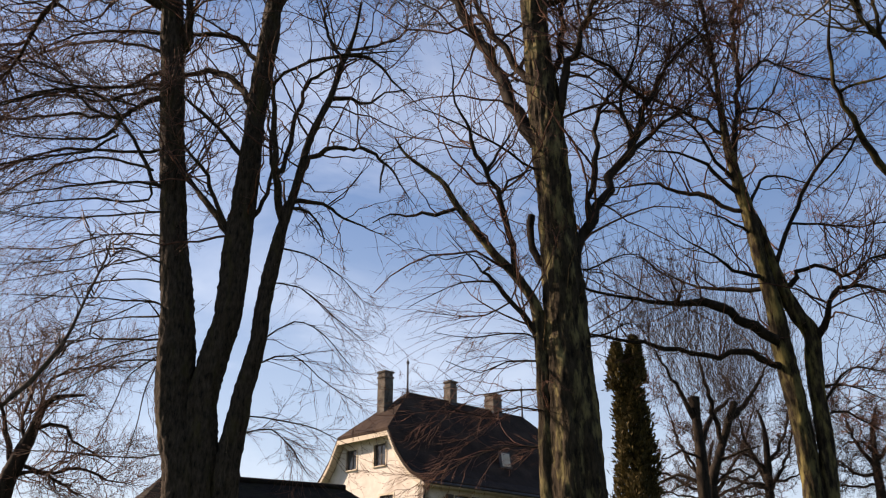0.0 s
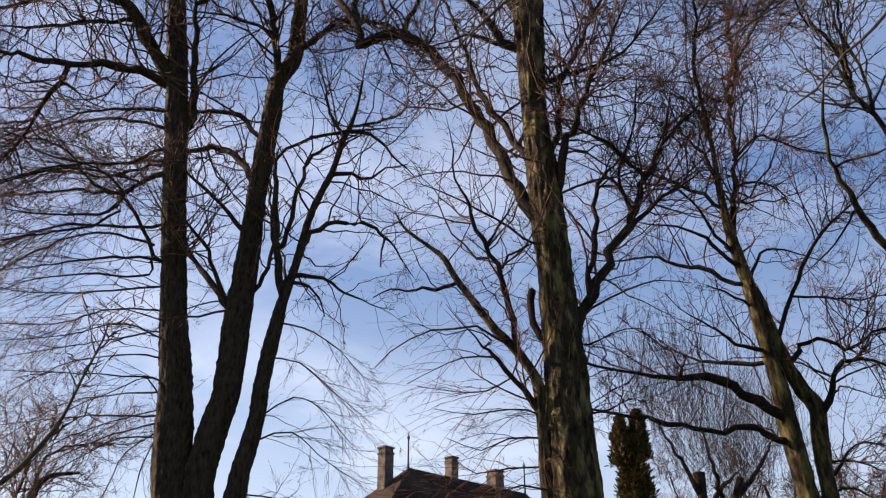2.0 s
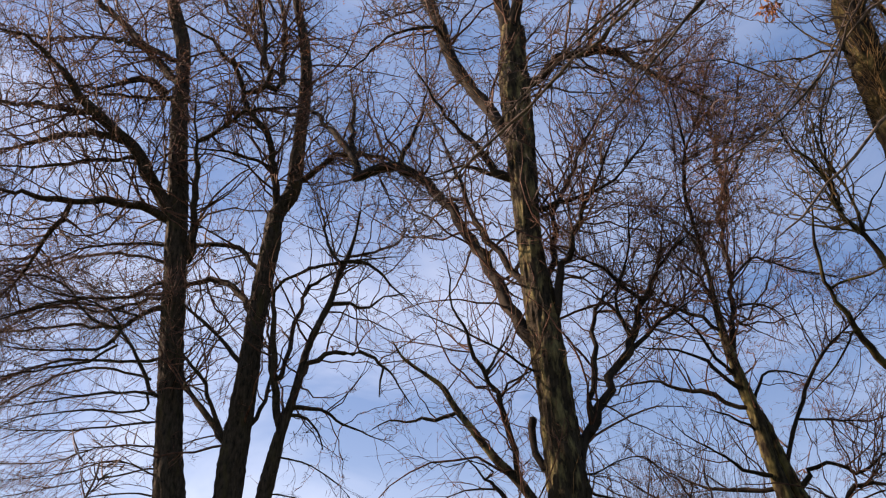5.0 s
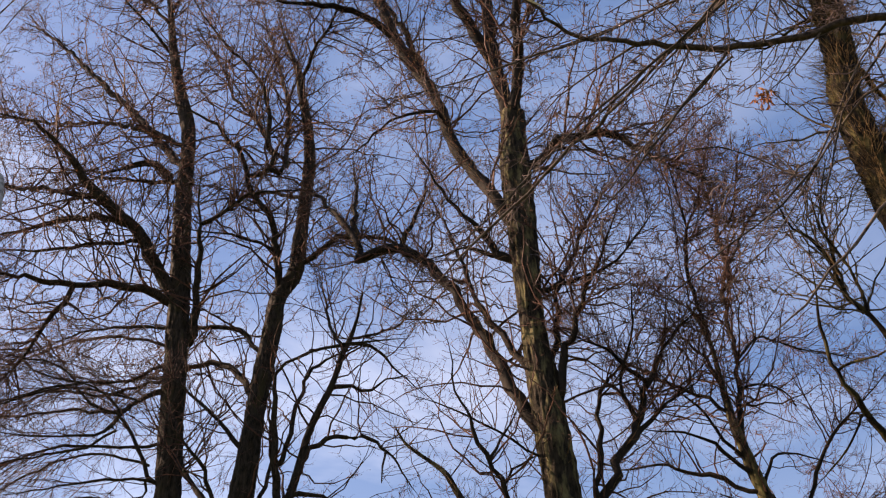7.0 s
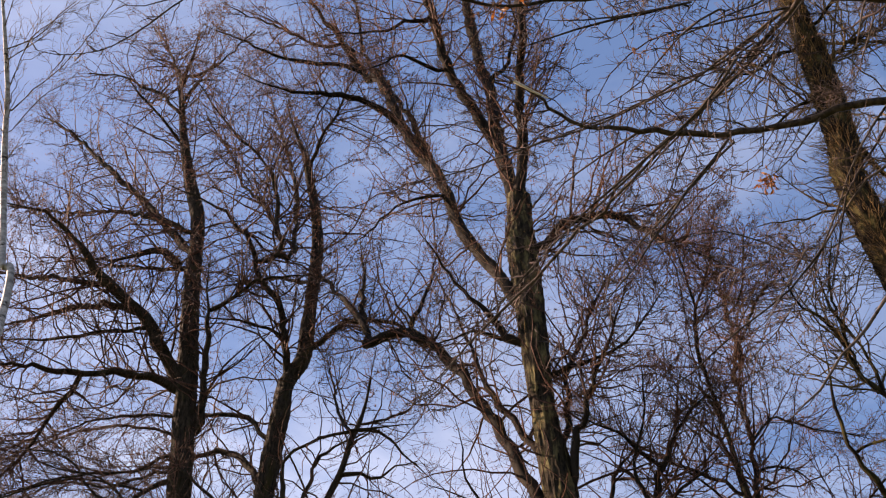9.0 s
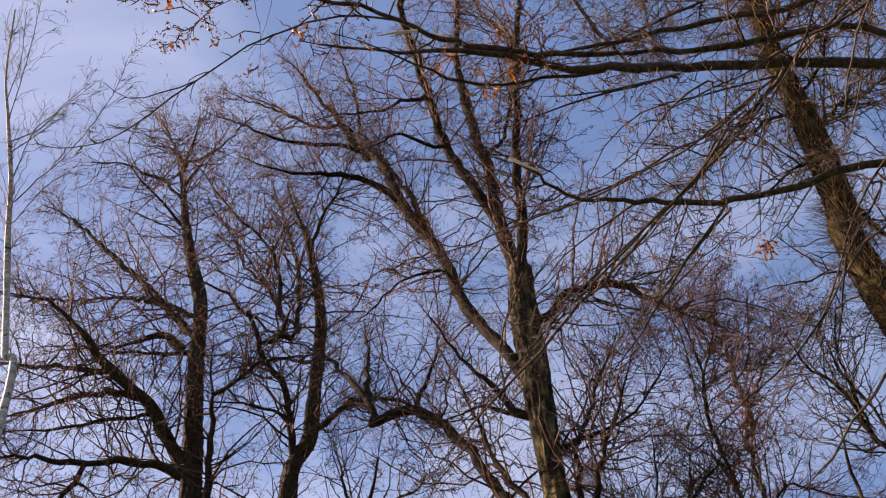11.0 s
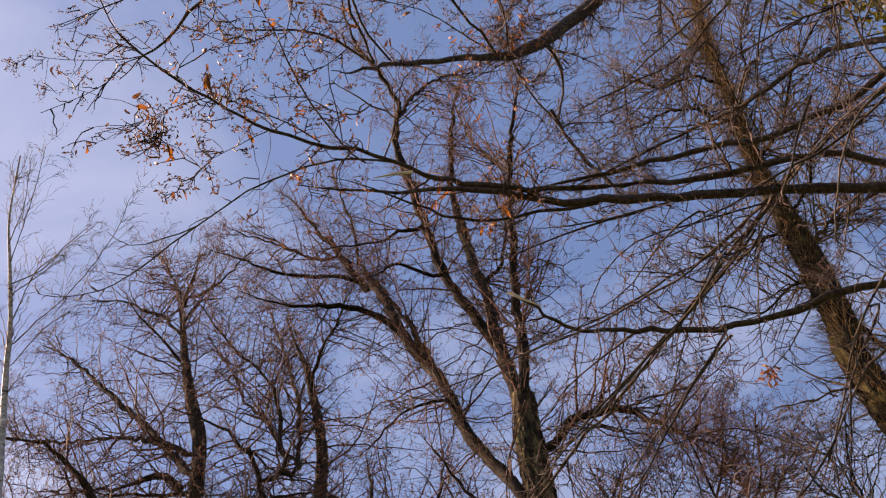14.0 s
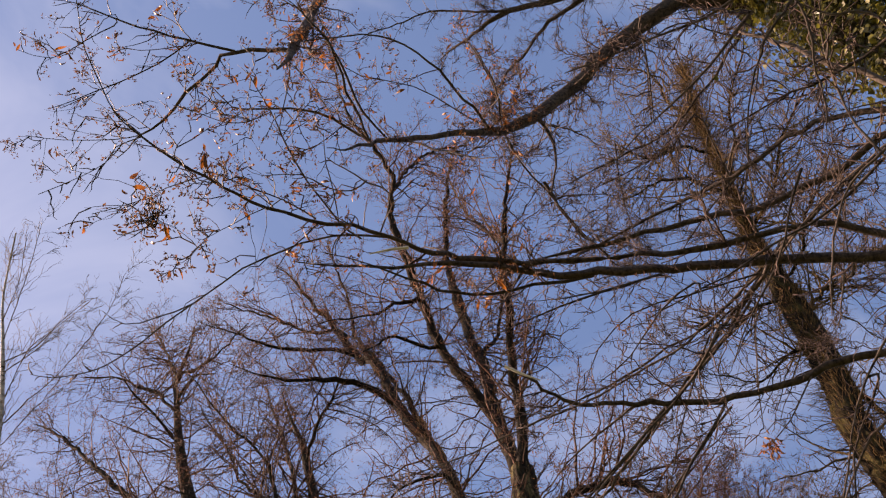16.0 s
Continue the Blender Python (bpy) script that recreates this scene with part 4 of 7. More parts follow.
    ("droop", [(-3.57, 16.4, 5.88, .031), (-3.43, 16.44, 5.86, .031), (-2.81, 16.26, 5.92, .024), (-2.12, 15.98, 5.32, .016), (-1.47, 15.66, 4.85, .010)]),
    ("droop", [(-3.41, 16.4, 7.41, .033), (-2.83, 16.6, 7.37, .025), (-2.2, 16.96, 6.92, .019), (-1.67, 17.31, 6.56, .011)]),
    ("droop", [(-3.77, 16.4, 4.83, .031), (-3.53, 16.45, 4.82, .031), (-2.96, 16.38, 4.75, .024), (-2.32, 16.28, 4.57, .016), (-1.68, 16.14, 4.25, .010)]),
    ("droop", [(-3.81, 16.4, 4.57, .025), (-3.56, 16.45, 4.56, .025), (-3.13, 16.31, 4.58, .020), (-2.66, 16.04, 4.13, .015), (-2.36, 15.79, 3.71, .010)]),
    ("droop", [(-3.23, 16.4, 8.12, .033), (-2.72, 16.29, 7.96, .025), (-2.13, 16.11, 7.53, .018), (-1.56, 15.86, 6.88, .010)]),
    ("limb", [(-3.94, 16.41, 11.2, .076), (-4.06, 16.36, 11.25, .076), (-4.35, 16.53, 11.89, .070), (-4.74, 16.73, 12.35, .064), (-5.17, 16.92, 12.55, .057), (-5.66, 17.17, 12.52, .050), (-6.76, 17.47, 12.52, .030), (-7.91, 17.71, 12.54, .009)]),
    ("limb", [(-3.84, 16.41, 12.41, .060), (-4, 16.37, 12.41, .060), (-4.37, 16.5, 12.91, .055), (-4.79, 16.63, 13.19, .049), (-5.22, 16.76, 13.39, .044), (-5.7, 16.92, 13.51, .037), (-6.45, 17.3, 13.83, .022), (-7.23, 17.61, 14.15, .006)]),
    ("limb", [(-3.96, 16.39, 10.14, .051), (-4.09, 16.36, 10.11, .051), (-4.41, 16.28, 10.52, .044), (-4.76, 16.17, 10.85, .036), (-5.21, 16.02, 11.19, .029), (-5.74, 15.88, 11.65, .018), (-6.25, 15.75, 12.12, .005)]),
    ("limb", [(-4.06, 16.39, 8.45, .071), (-4.22, 16.36, 8.41, .071), (-4.67, 16.56, 9.03, .062), (-5.12, 16.78, 9.56, .053), (-5.44, 16.96, 10.1, .041), (-5.84, 17.28, 10.9, .025), (-6.23, 17.64, 11.7, .007)]),
    ("limb", [(-4.33, 16.4, 8.59, .050), (-4.53, 16.15, 9.08, .043), (-4.67, 15.9, 9.44, .035), (-4.91, 15.63, 9.73, .027), (-5.3, 15.33, 10.12, .016), (-5.6, 14.96, 10.53, .005)]),
    ("limb", [(-3.25, 16.39, 8.41, .077), (-3.31, 16.24, 9.11, .073), (-3.36, 16.01, 9.86, .068), (-3.39, 15.82, 10.51, .056), (-3.43, 15.63, 11.11, .045), (-3.31, 15.53, 11.37, .034), (-2.97, 15.38, 11.61, .031), (-2.38, 15.18, 11.66, .030), (-1.98, 15.03, 11.62, .027), (-1.35, 14.92, 11.62, .016), (-0.72, 14.87, 11.62, .005)]),
    ("limb", [(-3.35, 16.08, 9.68, .050), (-3.24, 16.1, 9.66, .050), (-3.11, 16.34, 10.83, .045), (-2.99, 16.62, 11.94, .039), (-2.78, 16.72, 12.26, .033), (-2.44, 16.86, 12.55, .025), (-2, 16.92, 12.82, .015), (-1.59, 17.07, 13.09, .005)]),
    ("limb", [(-2.96, 16.38, 9.68, .056), (-2.75, 16.44, 10.15, .053), (-2.41, 16.49, 10.34, .048), (-2.08, 16.55, 10.41, .043), (-1.74, 16.6, 10.41, .037), (-1.44, 16.65, 10.34, .033), (-1.26, 16.7, 10.16, .027), (-1.09, 16.75, 9.99, .022), (-0.94, 16.8, 9.74, .018), (-0.75, 16.91, 9.46, .010), (-0.56, 17, 9.19, .004)]),
    ("limb", [(-1.26, 16.7, 10.14, .029), (-1.3, 16.58, 9.78, .020), (-1.31, 16.36, 9.3, .011)]),
    ("limb", [(-3.1, 16.37, 9.09, .045), (-2.7, 16.55, 9.18, .039), (-2.33, 16.77, 9.11, .031), (-2.06, 16.96, 9.01, .025), (-1.72, 17.2, 8.93, .018), (-1.43, 17.44, 8.89, .010), (-1.07, 17.59, 8.88, .004)]),
    ("limb", [(-3.06, 16.41, 8.98, .034), (-2.71, 16.28, 8.84, .026), (-2.46, 16.13, 8.53, .019), (-2.3, 15.94, 8.05, .011)]),
    ("limb", [(-2.36, 16.42, 11.51, .048), (-2, 16.53, 11.54, .039), (-1.6, 16.68, 11.56, .030), (-1.31, 16.83, 11.89, .021), (-0.84, 17.05, 12.14, .013)]),
    ("limb", [(-2.09, 16.42, 12.58, .049), (-1.69, 16.6, 12.6, .040), (-1.39, 16.77, 12.53, .033), (-1.18, 16.98, 12.33, .025), (-0.83, 17.3, 12.14, .015), (-0.49, 17.61, 11.94, .005)]),
    ("limb", [(-2.09, 16.4, 12.71, .036), (-1.34, 16.7, 13.09, .029), (-0.98, 16.88, 13.4, .021), (-0.81, 17.05, 13.89, .013)]),
    ("limb", [(-2.03, 15.06, 11.61, .034), (-2.38, 15.4, 12.34, .029), (-2.53, 15.78, 13.18, .024), (-2.64, 15.98, 13.63, .018), (-2.74, 16.15, 14.01, .011), (-2.81, 16.32, 14.4, .004)]),
    ("limb", [(-4.05, 16.39, 8.59, .050), (-3.97, 16.4, 8.59, .050), (-3.75, 16.47, 8.98, .045), (-3.62, 16.54, 9.33, .040), (-3.57, 16.66, 9.95, .035), (-3.73, 16.91, 11.14, .030), (-3.84, 17.02, 11.75, .018), (-3.93, 17.15, 12.35, .005)]),
    ("limb", [(-3.41, 16.43, 14.9, .073), (-3.34, 16.46, 14.88, .073), (-2.83, 16.33, 15.24, .065), (-2.37, 16.21, 15.45, .056), (-1.82, 16.07, 15.38, .049), (-1.16, 15.87, 15.03, .040), (-0.96, 15.8, 14.7, .031), (-0.62, 15.56, 14.07, .019), (-0.31, 15.26, 13.44, .006)]),
]
build_tree("linden_tree", "tall bare linden with three dark stems from one base", LINDEN_TRIPLE, 11, bark_linden, bark_twig, (2000, 12500, 26000), ((0.9, 3.0), (0.25, 0.95), (0.12, 0.38)), trunk_sides=72, epicormic=420, brush_bark=bark_pale, bracts=16000, bract_size=(0.03, 0.07), bract_low=12.0, twig_tip=0.0045, thicket=(((-15, -6.6), (7.2, 13.6), 2.8), ((-4.2, 2.5), (7.6, 13.4), 0.5), ((-4.0, 0.8), (2.5, 7.6), 1.7), ((-15, 0), (16.5, 33), 0.85)), lift=0.08, spread=(40, 85))
LINDEN_TALL = [
    ("trunk", [(1.54, 11.16, -0.25, .479), (1.54, 11.16, 0.92, .351), (1.54, 11.15, 2.9, .319), (1.52, 11.15, 3.99, .286), (1.51, 11.15, 4.71, .272), (1.5, 11.15, 5.47, .264), (1.47, 11.15, 6.11, .247), (1.45, 11.14, 6.85, .230), (1.41, 11.14, 7.63, .228), (1.37, 11.14, 8.28, .216), (1.32, 11.15, 9.04, .184), (1.3, 11.15, 9.83, .188), (1.3, 11.16, 10.6, .222), (1.31, 11.18, 11.8, .232), (1.3, 11.2, 12.97, .233), (1.32, 11.2, 13.11, .220), (1.36, 11.22, 14.01, .208)]),
    ("limb", [(1.34, 11.21, 13.69, .143), (1.49, 10.96, 14.64, .116), (1.53, 10.67, 15.56, .102), (1.61, 10.23, 16.73, .088), (1.69, 9.87, 17.18, .086), (1.75, 9.44, 18.22, .078), (1.86, 9.09, 19.02, .056), (2.1, 8.55, 20.14, .045), (2.44, 8.03, 21.17, .020), (2.56, 7.84, 21.63, .012), (2.69, 7.64, 22.09, .004)]),
    ("limb", [(1.31, 11.22, 13.79, .144), (1.2, 11.68, 15.68, .135), (1.16, 12.05, 17.24, .133), (1.15, 12.38, 19.1, .130), (1.01, 12.59, 20.69, .128), (0.89, 12.6, 22.31, .129), (0.78, 12.44, 23.86, .096), (0.83, 12.14, 25.28, .075), (1.13, 11.35, 27.15, .044), (1.3, 11.02, 27.87, .026), (1.57, 10.72, 28.59, .008)]),
    ("limb", [(1.18, 11.87, 16.46, .117), (1.11, 11.89, 16.45, .117), (0.72, 11.67, 17.38, .115), (0.42, 11.46, 17.96, .105), (0.17, 11.24, 18.55, .108), (-0.01, 10.95, 19.28, .104), (-0.12, 10.7, 19.87, .099), (-0.28, 10.42, 20.47, .094), (-0.45, 9.98, 21.4, .090), (-0.62, 9.63, 22.07, .085), (-0.5, 9.23, 22.82, .072), (-0.54, 8.92, 23.4, .066), (-0.92, 8.55, 23.93, .052), (-1.24, 8.16, 24.56, .038), (-1.56, 7.67, 25.33, .031), (-1.71, 7.01, 26.38, .024), (-1.83, 6.74, 26.93, .014), (-1.87, 6.45, 27.47, .004)]),
    ("limb", [(1.31, 11.17, 11.35, .119), (1.14, 11.17, 11.37, .119), (0.85, 11.38, 12.26, .110), (0.52, 11.63, 13.09, .109), (0.24, 11.89, 14.07, .115), (0.11, 12.18, 14.99, .124), (-0.13, 12.47, 16.18, .125), (-0.45, 12.71, 17.23, .124), (-0.87, 12.91, 18.4, .123), (-1.26, 13.05, 20.02, .123), (-1.62, 13.08, 21, .113), (-1.8, 13.31, 21.14, .111), (-2.25, 13.27, 22.08, .099), (-2.73, 13.16, 23.1, .078), (-3.21, 13.02, 23.96, .056), (-3.87, 12.7, 25.12, .025), (-4.17, 12.65, 25.54, .015), (-4.49, 12.65, 25.96, .004)]),
    ("limb", [(-0.92, 12.92, 18.61, .098), (-0.91, 12.96, 18.58, .098), (-1.42, 12.78, 19.11, .085), (-1.95, 12.63, 19.3, .070), (-2.59, 12.45, 19.39, .055), (-3.21, 12.3, 19.17, .040), (-3.65, 12.18, 19.2, .026), (-4.2, 12, 19.31, .016), (-4.73, 11.74, 19.44, .005)]),
    ("limb", [(-0.13, 12.47, 16.18, .071), (-0.46, 12.87, 17.81, .070), (-0.72, 13.15, 19.11, .067), (-1.07, 13.34, 20.17, .063), (-1.45, 13.48, 21.35, .058), (-2, 13.65, 22.74, .047), (-2.23, 13.47, 24.55, .037), (-2.62, 13.07, 26.18, .026), (-2.76, 12.96, 26.81, .015), (-2.87, 12.81, 27.44, .005)]),
    ("limb", [(1.41, 11.14, 7.53, .102), (1.24, 11.17, 7.52, .102), (1.01, 11.33, 8.11, .089), (0.8, 11.57, 8.87, .088), (0.61, 11.75, 9.44, .086), (0.4, 11.94, 10.05, .084), (0.19, 12.13, 10.62, .082), (-0.01, 12.38, 11.13, .087), (-0.21, 12.52, 11.56, .089), (-0.46, 12.64, 11.86, .091), (-0.72, 12.77, 12.17, .092), (-1.04, 12.9, 12.26, .091), (-1.36, 13.04, 12.26, .089), (-1.51, 13.11, 12.19, .078), (-1.57, 13.21, 12.55, .074), (-1.72, 13.38, 13.19, .066), (-1.73, 13.62, 14.14, .045), (-1.8, 13.82, 14.94, .023), (-1.86, 13.94, 15.43, .014), (-1.92, 14.05, 15.92, .004)]),
    ("limb", [(-1.71, 13.35, 13.02, .065), (-2.01, 13.66, 13.66, .062), (-2.42, 14.2, 14.69, .047), (-2.89, 14.7, 15.5, .025), (-3.15, 14.95, 15.93, .015), (-3.37, 15.25, 16.35, .004)]),
    ("limb", [(-0.77, 12.8, 12.16, .051), (-0.58, 13, 12.96, .041), (-0.37, 13.22, 13.73, .029), (-0.27, 13.43, 14.54, .017), (-0.22, 13.54, 14.89, .010), (-0.14, 13.62, 15.24, .003)]),
    ("limb", [(1.36, 11.14, 8.47, .056), (1.17, 11.16, 8.48, .056), (0.95, 11.32, 8.96, .052), (0.76, 11.49, 9.42, .047), (0.57, 11.71, 10.05, .042), (0.45, 11.87, 10.48, .036), (0.29, 12.28, 11.54, .029), (0.1, 12.56, 12.43, .023), (-0.2, 12.93, 13.61, .016), (-0.28, 13.05, 13.94, .010), (-0.35, 13.18, 14.28, .003)]),
    ("limb", [(1.3, 11.16, 10.6, .080), (1.06, 11.2, 10.58, .080), (0.8, 11.15, 10.8, .063), (0.58, 11.06, 11.11, .052), (0.36, 10.97, 11.33, .041), (0.14, 10.88, 11.61, .029), (-0.08, 10.77, 11.88, .018), (-0.3, 10.61, 12.26, .011), (-0.56, 10.51, 12.64, .003)]),
    ("limb", [(0.97, 11.19, 10.65, .045), (0.62, 11.32, 10.86, .035), (0.36, 11.44, 11.02, .024), (0.08, 11.57, 11.02, .014), (-0.21, 11.67, 11, .008), (-0.52, 11.75, 10.96, .003)]),
    ("limb", [(1.33, 11.19, 12.38, .083), (1.68, 11.09, 12.63, .073), (1.92, 10.97, 12.92, .069), (2.19, 10.88, 12.96, .069), (2.65, 10.68, 12.84, .068), (2.94, 10.53, 12.63, .060), (3.14, 10.39, 12.24, .053), (3.34, 10.2, 11.74, .045), (3.6, 10, 11.32, .017), (3.78, 9.86, 11.03, .010), (4, 9.76, 10.74, .003)]),
    ("limb", [(0.22, 11.92, 14.18, .043), (0.26, 11.9, 14.2, .043), (-0.04, 11.84, 14.79, .035), (-0.81, 11.71, 14.52, .025), (-1.41, 11.52, 13.58, .016), (-1.59, 11.43, 13.26, .009), (-1.77, 11.33, 12.94, .003)]),
    ("limb", [(1.49, 11.15, 5.63, .088), (1.64, 11.13, 5.64, .088), (1.82, 11.18, 6.12, .075), (2.05, 11.25, 6.61, .069), (2.3, 11.32, 7.07, .063), (2.59, 11.4, 7.51, .056), (2.76, 11.46, 7.87, .048), (2.97, 11.55, 8.49, .041), (3.15, 11.6, 8.81, .034), (3.47, 11.7, 9.32, .026), (3.78, 11.77, 9.65, .017), (4.03, 11.86, 9.98, .010), (4.28, 12, 10.31, .003)]),
    ("limb", [(2.54, 11.39, 7.46, .036), (2.9, 11.45, 7.82, .028), (3.18, 11.51, 8.09, .020), (3.56, 11.59, 8.37, .012), (3.78, 11.67, 8.58, .007), (3.99, 11.72, 8.79, .003)]),
    ("limb", [(2.93, 11.53, 8.43, .033), (2.63, 11.38, 8.62, .026), (2.36, 11.22, 8.79, .019), (2.01, 11.01, 8.85, .012), (1.77, 10.89, 8.93, .007), (1.5, 10.83, 9.02, .003)]),
    ("limb", [(2.69, 11.44, 7.72, .028), (2.49, 11.3, 8.1, .024), (2.49, 11.17, 8.39, .020), (2.68, 10.95, 8.8, .016), (2.72, 10.71, 9.21, .012), (2.72, 10.58, 9.47, .007), (2.72, 10.45, 9.73, .003)]),
    ("limb", [(1.87, 11.17, 6.2, .045), (2.02, 11.29, 6.92, .040), (2.11, 11.42, 7.61, .035), (2.14, 11.52, 8.09, .029), (2.32, 11.59, 8.42, .023), (2.52, 11.66, 8.7, .017), (2.74, 11.71, 9.02, .010), (2.95, 11.81, 9.34, .003)]),
    ("limb", [(1.41, 11.14, 7.72, .063), (1.53, 11.1, 7.76, .063), (1.66, 10.98, 8.36, .055), (1.69, 10.91, 8.68, .050), (1.86, 10.82, 8.95, .044), (2, 10.71, 9.3, .038), (2.1, 10.63, 9.53, .032), (2.46, 10.37, 10.25, .017), (2.61, 10.23, 10.59, .010), (2.74, 10.09, 10.93, .003)]),
    ("limb", [(1.36, 11.14, 8.47, .048), (1.44, 11.13, 8.46, .048), (1.71, 11.53, 9.6, .045), (1.88, 11.85, 10.47, .040), (2.16, 12.23, 11.21, .036), (2.56, 12.63, 12.31, .031), (3.06, 13.07, 13.53, .016), (3.18, 13.2, 13.84, .010), (3.3, 13.33, 14.17, .003)]),
    ("limb", [(1.3, 11.15, 9.83, .043), (1.44, 11.14, 9.82, .043), (1.75, 11.08, 9.92, .036), (2.13, 10.97, 9.98, .028), (2.64, 10.78, 10.14, .020), (3.08, 10.54, 10.6, .013), (3.27, 10.42, 10.79, .008), (3.43, 10.27, 10.98, .003)]),
    ("trunk", [(1.2, 11.16, -0.25, .141), (1.2, 11.16, 0.9, .103), (1.2, 11.15, 2.84, .094), (1.21, 11.15, 3.99, .094), (1.2, 11.15, 4.71, .089), (1.14, 11.15, 5.12, .073), (1.01, 11.15, 5.39, .066), (0.8, 11.15, 5.67, .059), (0.58, 11.15, 5.91, .056), (0.36, 11.14, 6.23, .049), (0.11, 11.14, 6.6, .042), (-0.04, 11.14, 6.89, .035), (-0.2, 11.14, 7.04, .029), (-0.39, 11.14, 7.19, .023), (-0.59, 11.14, 7.37, .019), (-0.73, 11.14, 7.63, .008)]),
    ("limb", [(1.18, 11.15, 4.71, .054), (0.95, 11.08, 4.99, .043), (0.74, 11.01, 5.23, .032), (0.56, 10.93, 5.43, .023), (0.45, 10.89, 5.53, .014), (0.21, 10.85, 5.79, .009), (-0.02, 10.75, 6.05, .003)]),
    ("limb", [(0.9, 11.14, 5.55, .044), (0.83, 11.03, 5.94, .040), (0.74, 10.88, 6.28, .036), (0.62, 10.72, 6.6, .032), (0.47, 10.58, 6.86, .028), (0.32, 10.41, 7.15, .023), (0.25, 10.29, 7.37, .019), (0.1, 10.16, 7.55, .015), (0.08, 9.96, 7.88, .011), (0.04, 9.84, 8.08, .006), (-0.02, 9.73, 8.28, .003)]),
    ("limb", [(0.14, 11.14, 6.56, .027), (0.09, 11.15, 6.53, .027), (-0.16, 11.21, 6.45, .023), (-0.35, 11.27, 6.52, .019), (-0.54, 11.33, 6.5, .015), (-0.78, 11.4, 6.55, .012), (-1.02, 11.49, 6.47, .008)]),
    ("limb", [(1.44, 11.14, 7.14, .019), (1.22, 11.18, 7.12, .019), (0.84, 10.99, 7.29, .017), (0.45, 10.74, 7.41, .014), (-0.04, 10.39, 7.49, .011), (-0.25, 10.26, 7.5, .007), (-0.47, 10.14, 7.51, .003)]),
    ("limb", [(1.49, 11.15, 5.71, .059), (1.21, 11.18, 5.72, .059), (1.14, 11.28, 6.17, .053), (1.15, 11.37, 6.5, .058)]),
    ("limb", [(0.66, 10.77, 6.5, .018), (0.82, 10.92, 6.82, .015), (1.07, 11.1, 7.04, .012), (1.21, 11.26, 7.21, .007), (1.34, 11.45, 7.38, .003)]),
    ("limb", [(0.51, 10.59, 6.82, .022), (0.68, 10.82, 7.2, .017), (0.86, 11.12, 7.62, .012), (0.94, 11.26, 7.86, .007), (1.06, 11.39, 8.11, .003)]),
    ("droop", [(1.19, 11.16, 4.42, .025), (0.75, 10.98, 4.37, .019), (0.39, 10.77, 4.17, .012), (-0.02, 10.49, 4.24, .007)]),
    ("droop", [(1.21, 11.15, 4.08, .021), (1.17, 11.16, 4.06, .021), (0.77, 11.33, 4.1, .017), (0.35, 11.57, 4.08, .012), (-0.02, 11.81, 4.37, .007)]),
    ("droop", [(1.16, 11.15, 4.71, .021), (0.76, 11.02, 4.75, .017), (0.33, 10.84, 4.62, .012), (-0.16, 10.59, 4.62, .007)]),
    ("droop", [(0.81, 11.03, 5.16, .022), (0.49, 11.19, 5.03, .017), (0.13, 11.4, 5.09, .012), (-0.4, 11.74, 5.28, .008)]),
    ("droop", [(0.63, 10.95, 5.4, .022), (0.2, 11.14, 5.47, .017), (-0.16, 11.37, 5.39, .012), (-0.54, 11.63, 5.28, .008)]),
    ("droop", [(1.21, 11.15, 3.7, .021), (1.33, 11.14, 3.7, .021), (0.87, 10.97, 3.81, .016), (0.45, 10.76, 3.63, .011), (-0.09, 10.46, 3.7, .007)]),
    ("droop", [(1.53, 11.15, 3.31, .020), (1.41, 11.17, 3.3, .020), (0.95, 11.31, 3.39, .016), (0.47, 11.49, 3.35, .012), (-0.23, 11.81, 3.05, .007)]),
    ("droop", [(1.51, 11.15, 4.71, .021), (1.73, 11.12, 4.7, .021), (2.05, 11.08, 4.76, .017), (2.33, 11.03, 4.9, .012), (2.52, 10.98, 4.66, .007)]),
    ("droop", [(1.66, 11.13, 5.7, .022), (1.82, 11.14, 5.62, .022), (2.12, 11.07, 5.76, .017), (2.47, 10.97, 5.79, .012), (2.7, 10.85, 5.44, .007)]),
    ("droop", [(0.46, 10.9, 5.52, .018), (0.56, 10.86, 5.6, .018), (0.27, 10.74, 5.7, .014), (-0.02, 10.59, 5.57, .011), (-0.36, 10.38, 5.63, .007)]),
    ("limb", [(-0.09, 10.76, 19.72, .053), (-0.55, 10.65, 19.4, .041), (-1.07, 10.47, 18.74, .029), (-1.87, 10.08, 18.07, .018), (-2.19, 9.99, 17.89, .011), (-2.53, 9.96, 17.7, .003)]),
    ("limb", [(0.22, 11.29, 18.4, .050), (-0.28, 11.1, 18.21, .039), (-0.74, 10.8, 18.3, .029), (-1.2, 10.51, 17.51, .018), (-1.4, 10.4, 17.21, .011), (-1.57, 10.23, 16.92, .003)]),
    ("limb", [(-1.95, 13.29, 21.38, .074), (-2.52, 13.16, 21.56, .061), (-3.4, 13.01, 21.61, .048), (-4.41, 12.76, 21.8, .035), (-5.14, 12.51, 22.09, .022), (-5.6, 12.41, 22.24, .013), (-6.04, 12.24, 22.4, .004)]),
    ("limb", [(-2.56, 13.2, 22.71, .054), (-3.22, 13.37, 22.94, .044), (-4.26, 13.44, 23.98, .035), (-5.35, 13.51, 24.9, .025), (-5.78, 13.5, 25.27, .015), (-6.21, 13.51, 25.64, .004)]),
    ("limb", [(1.14, 12.45, 19.48, .061), (1.64, 12.24, 20.02, .048), (1.93, 11.87, 20.9, .035), (1.79, 11.44, 21.81, .022), (1.74, 11.23, 22.19, .013), (1.68, 11.03, 22.56, .004)]),
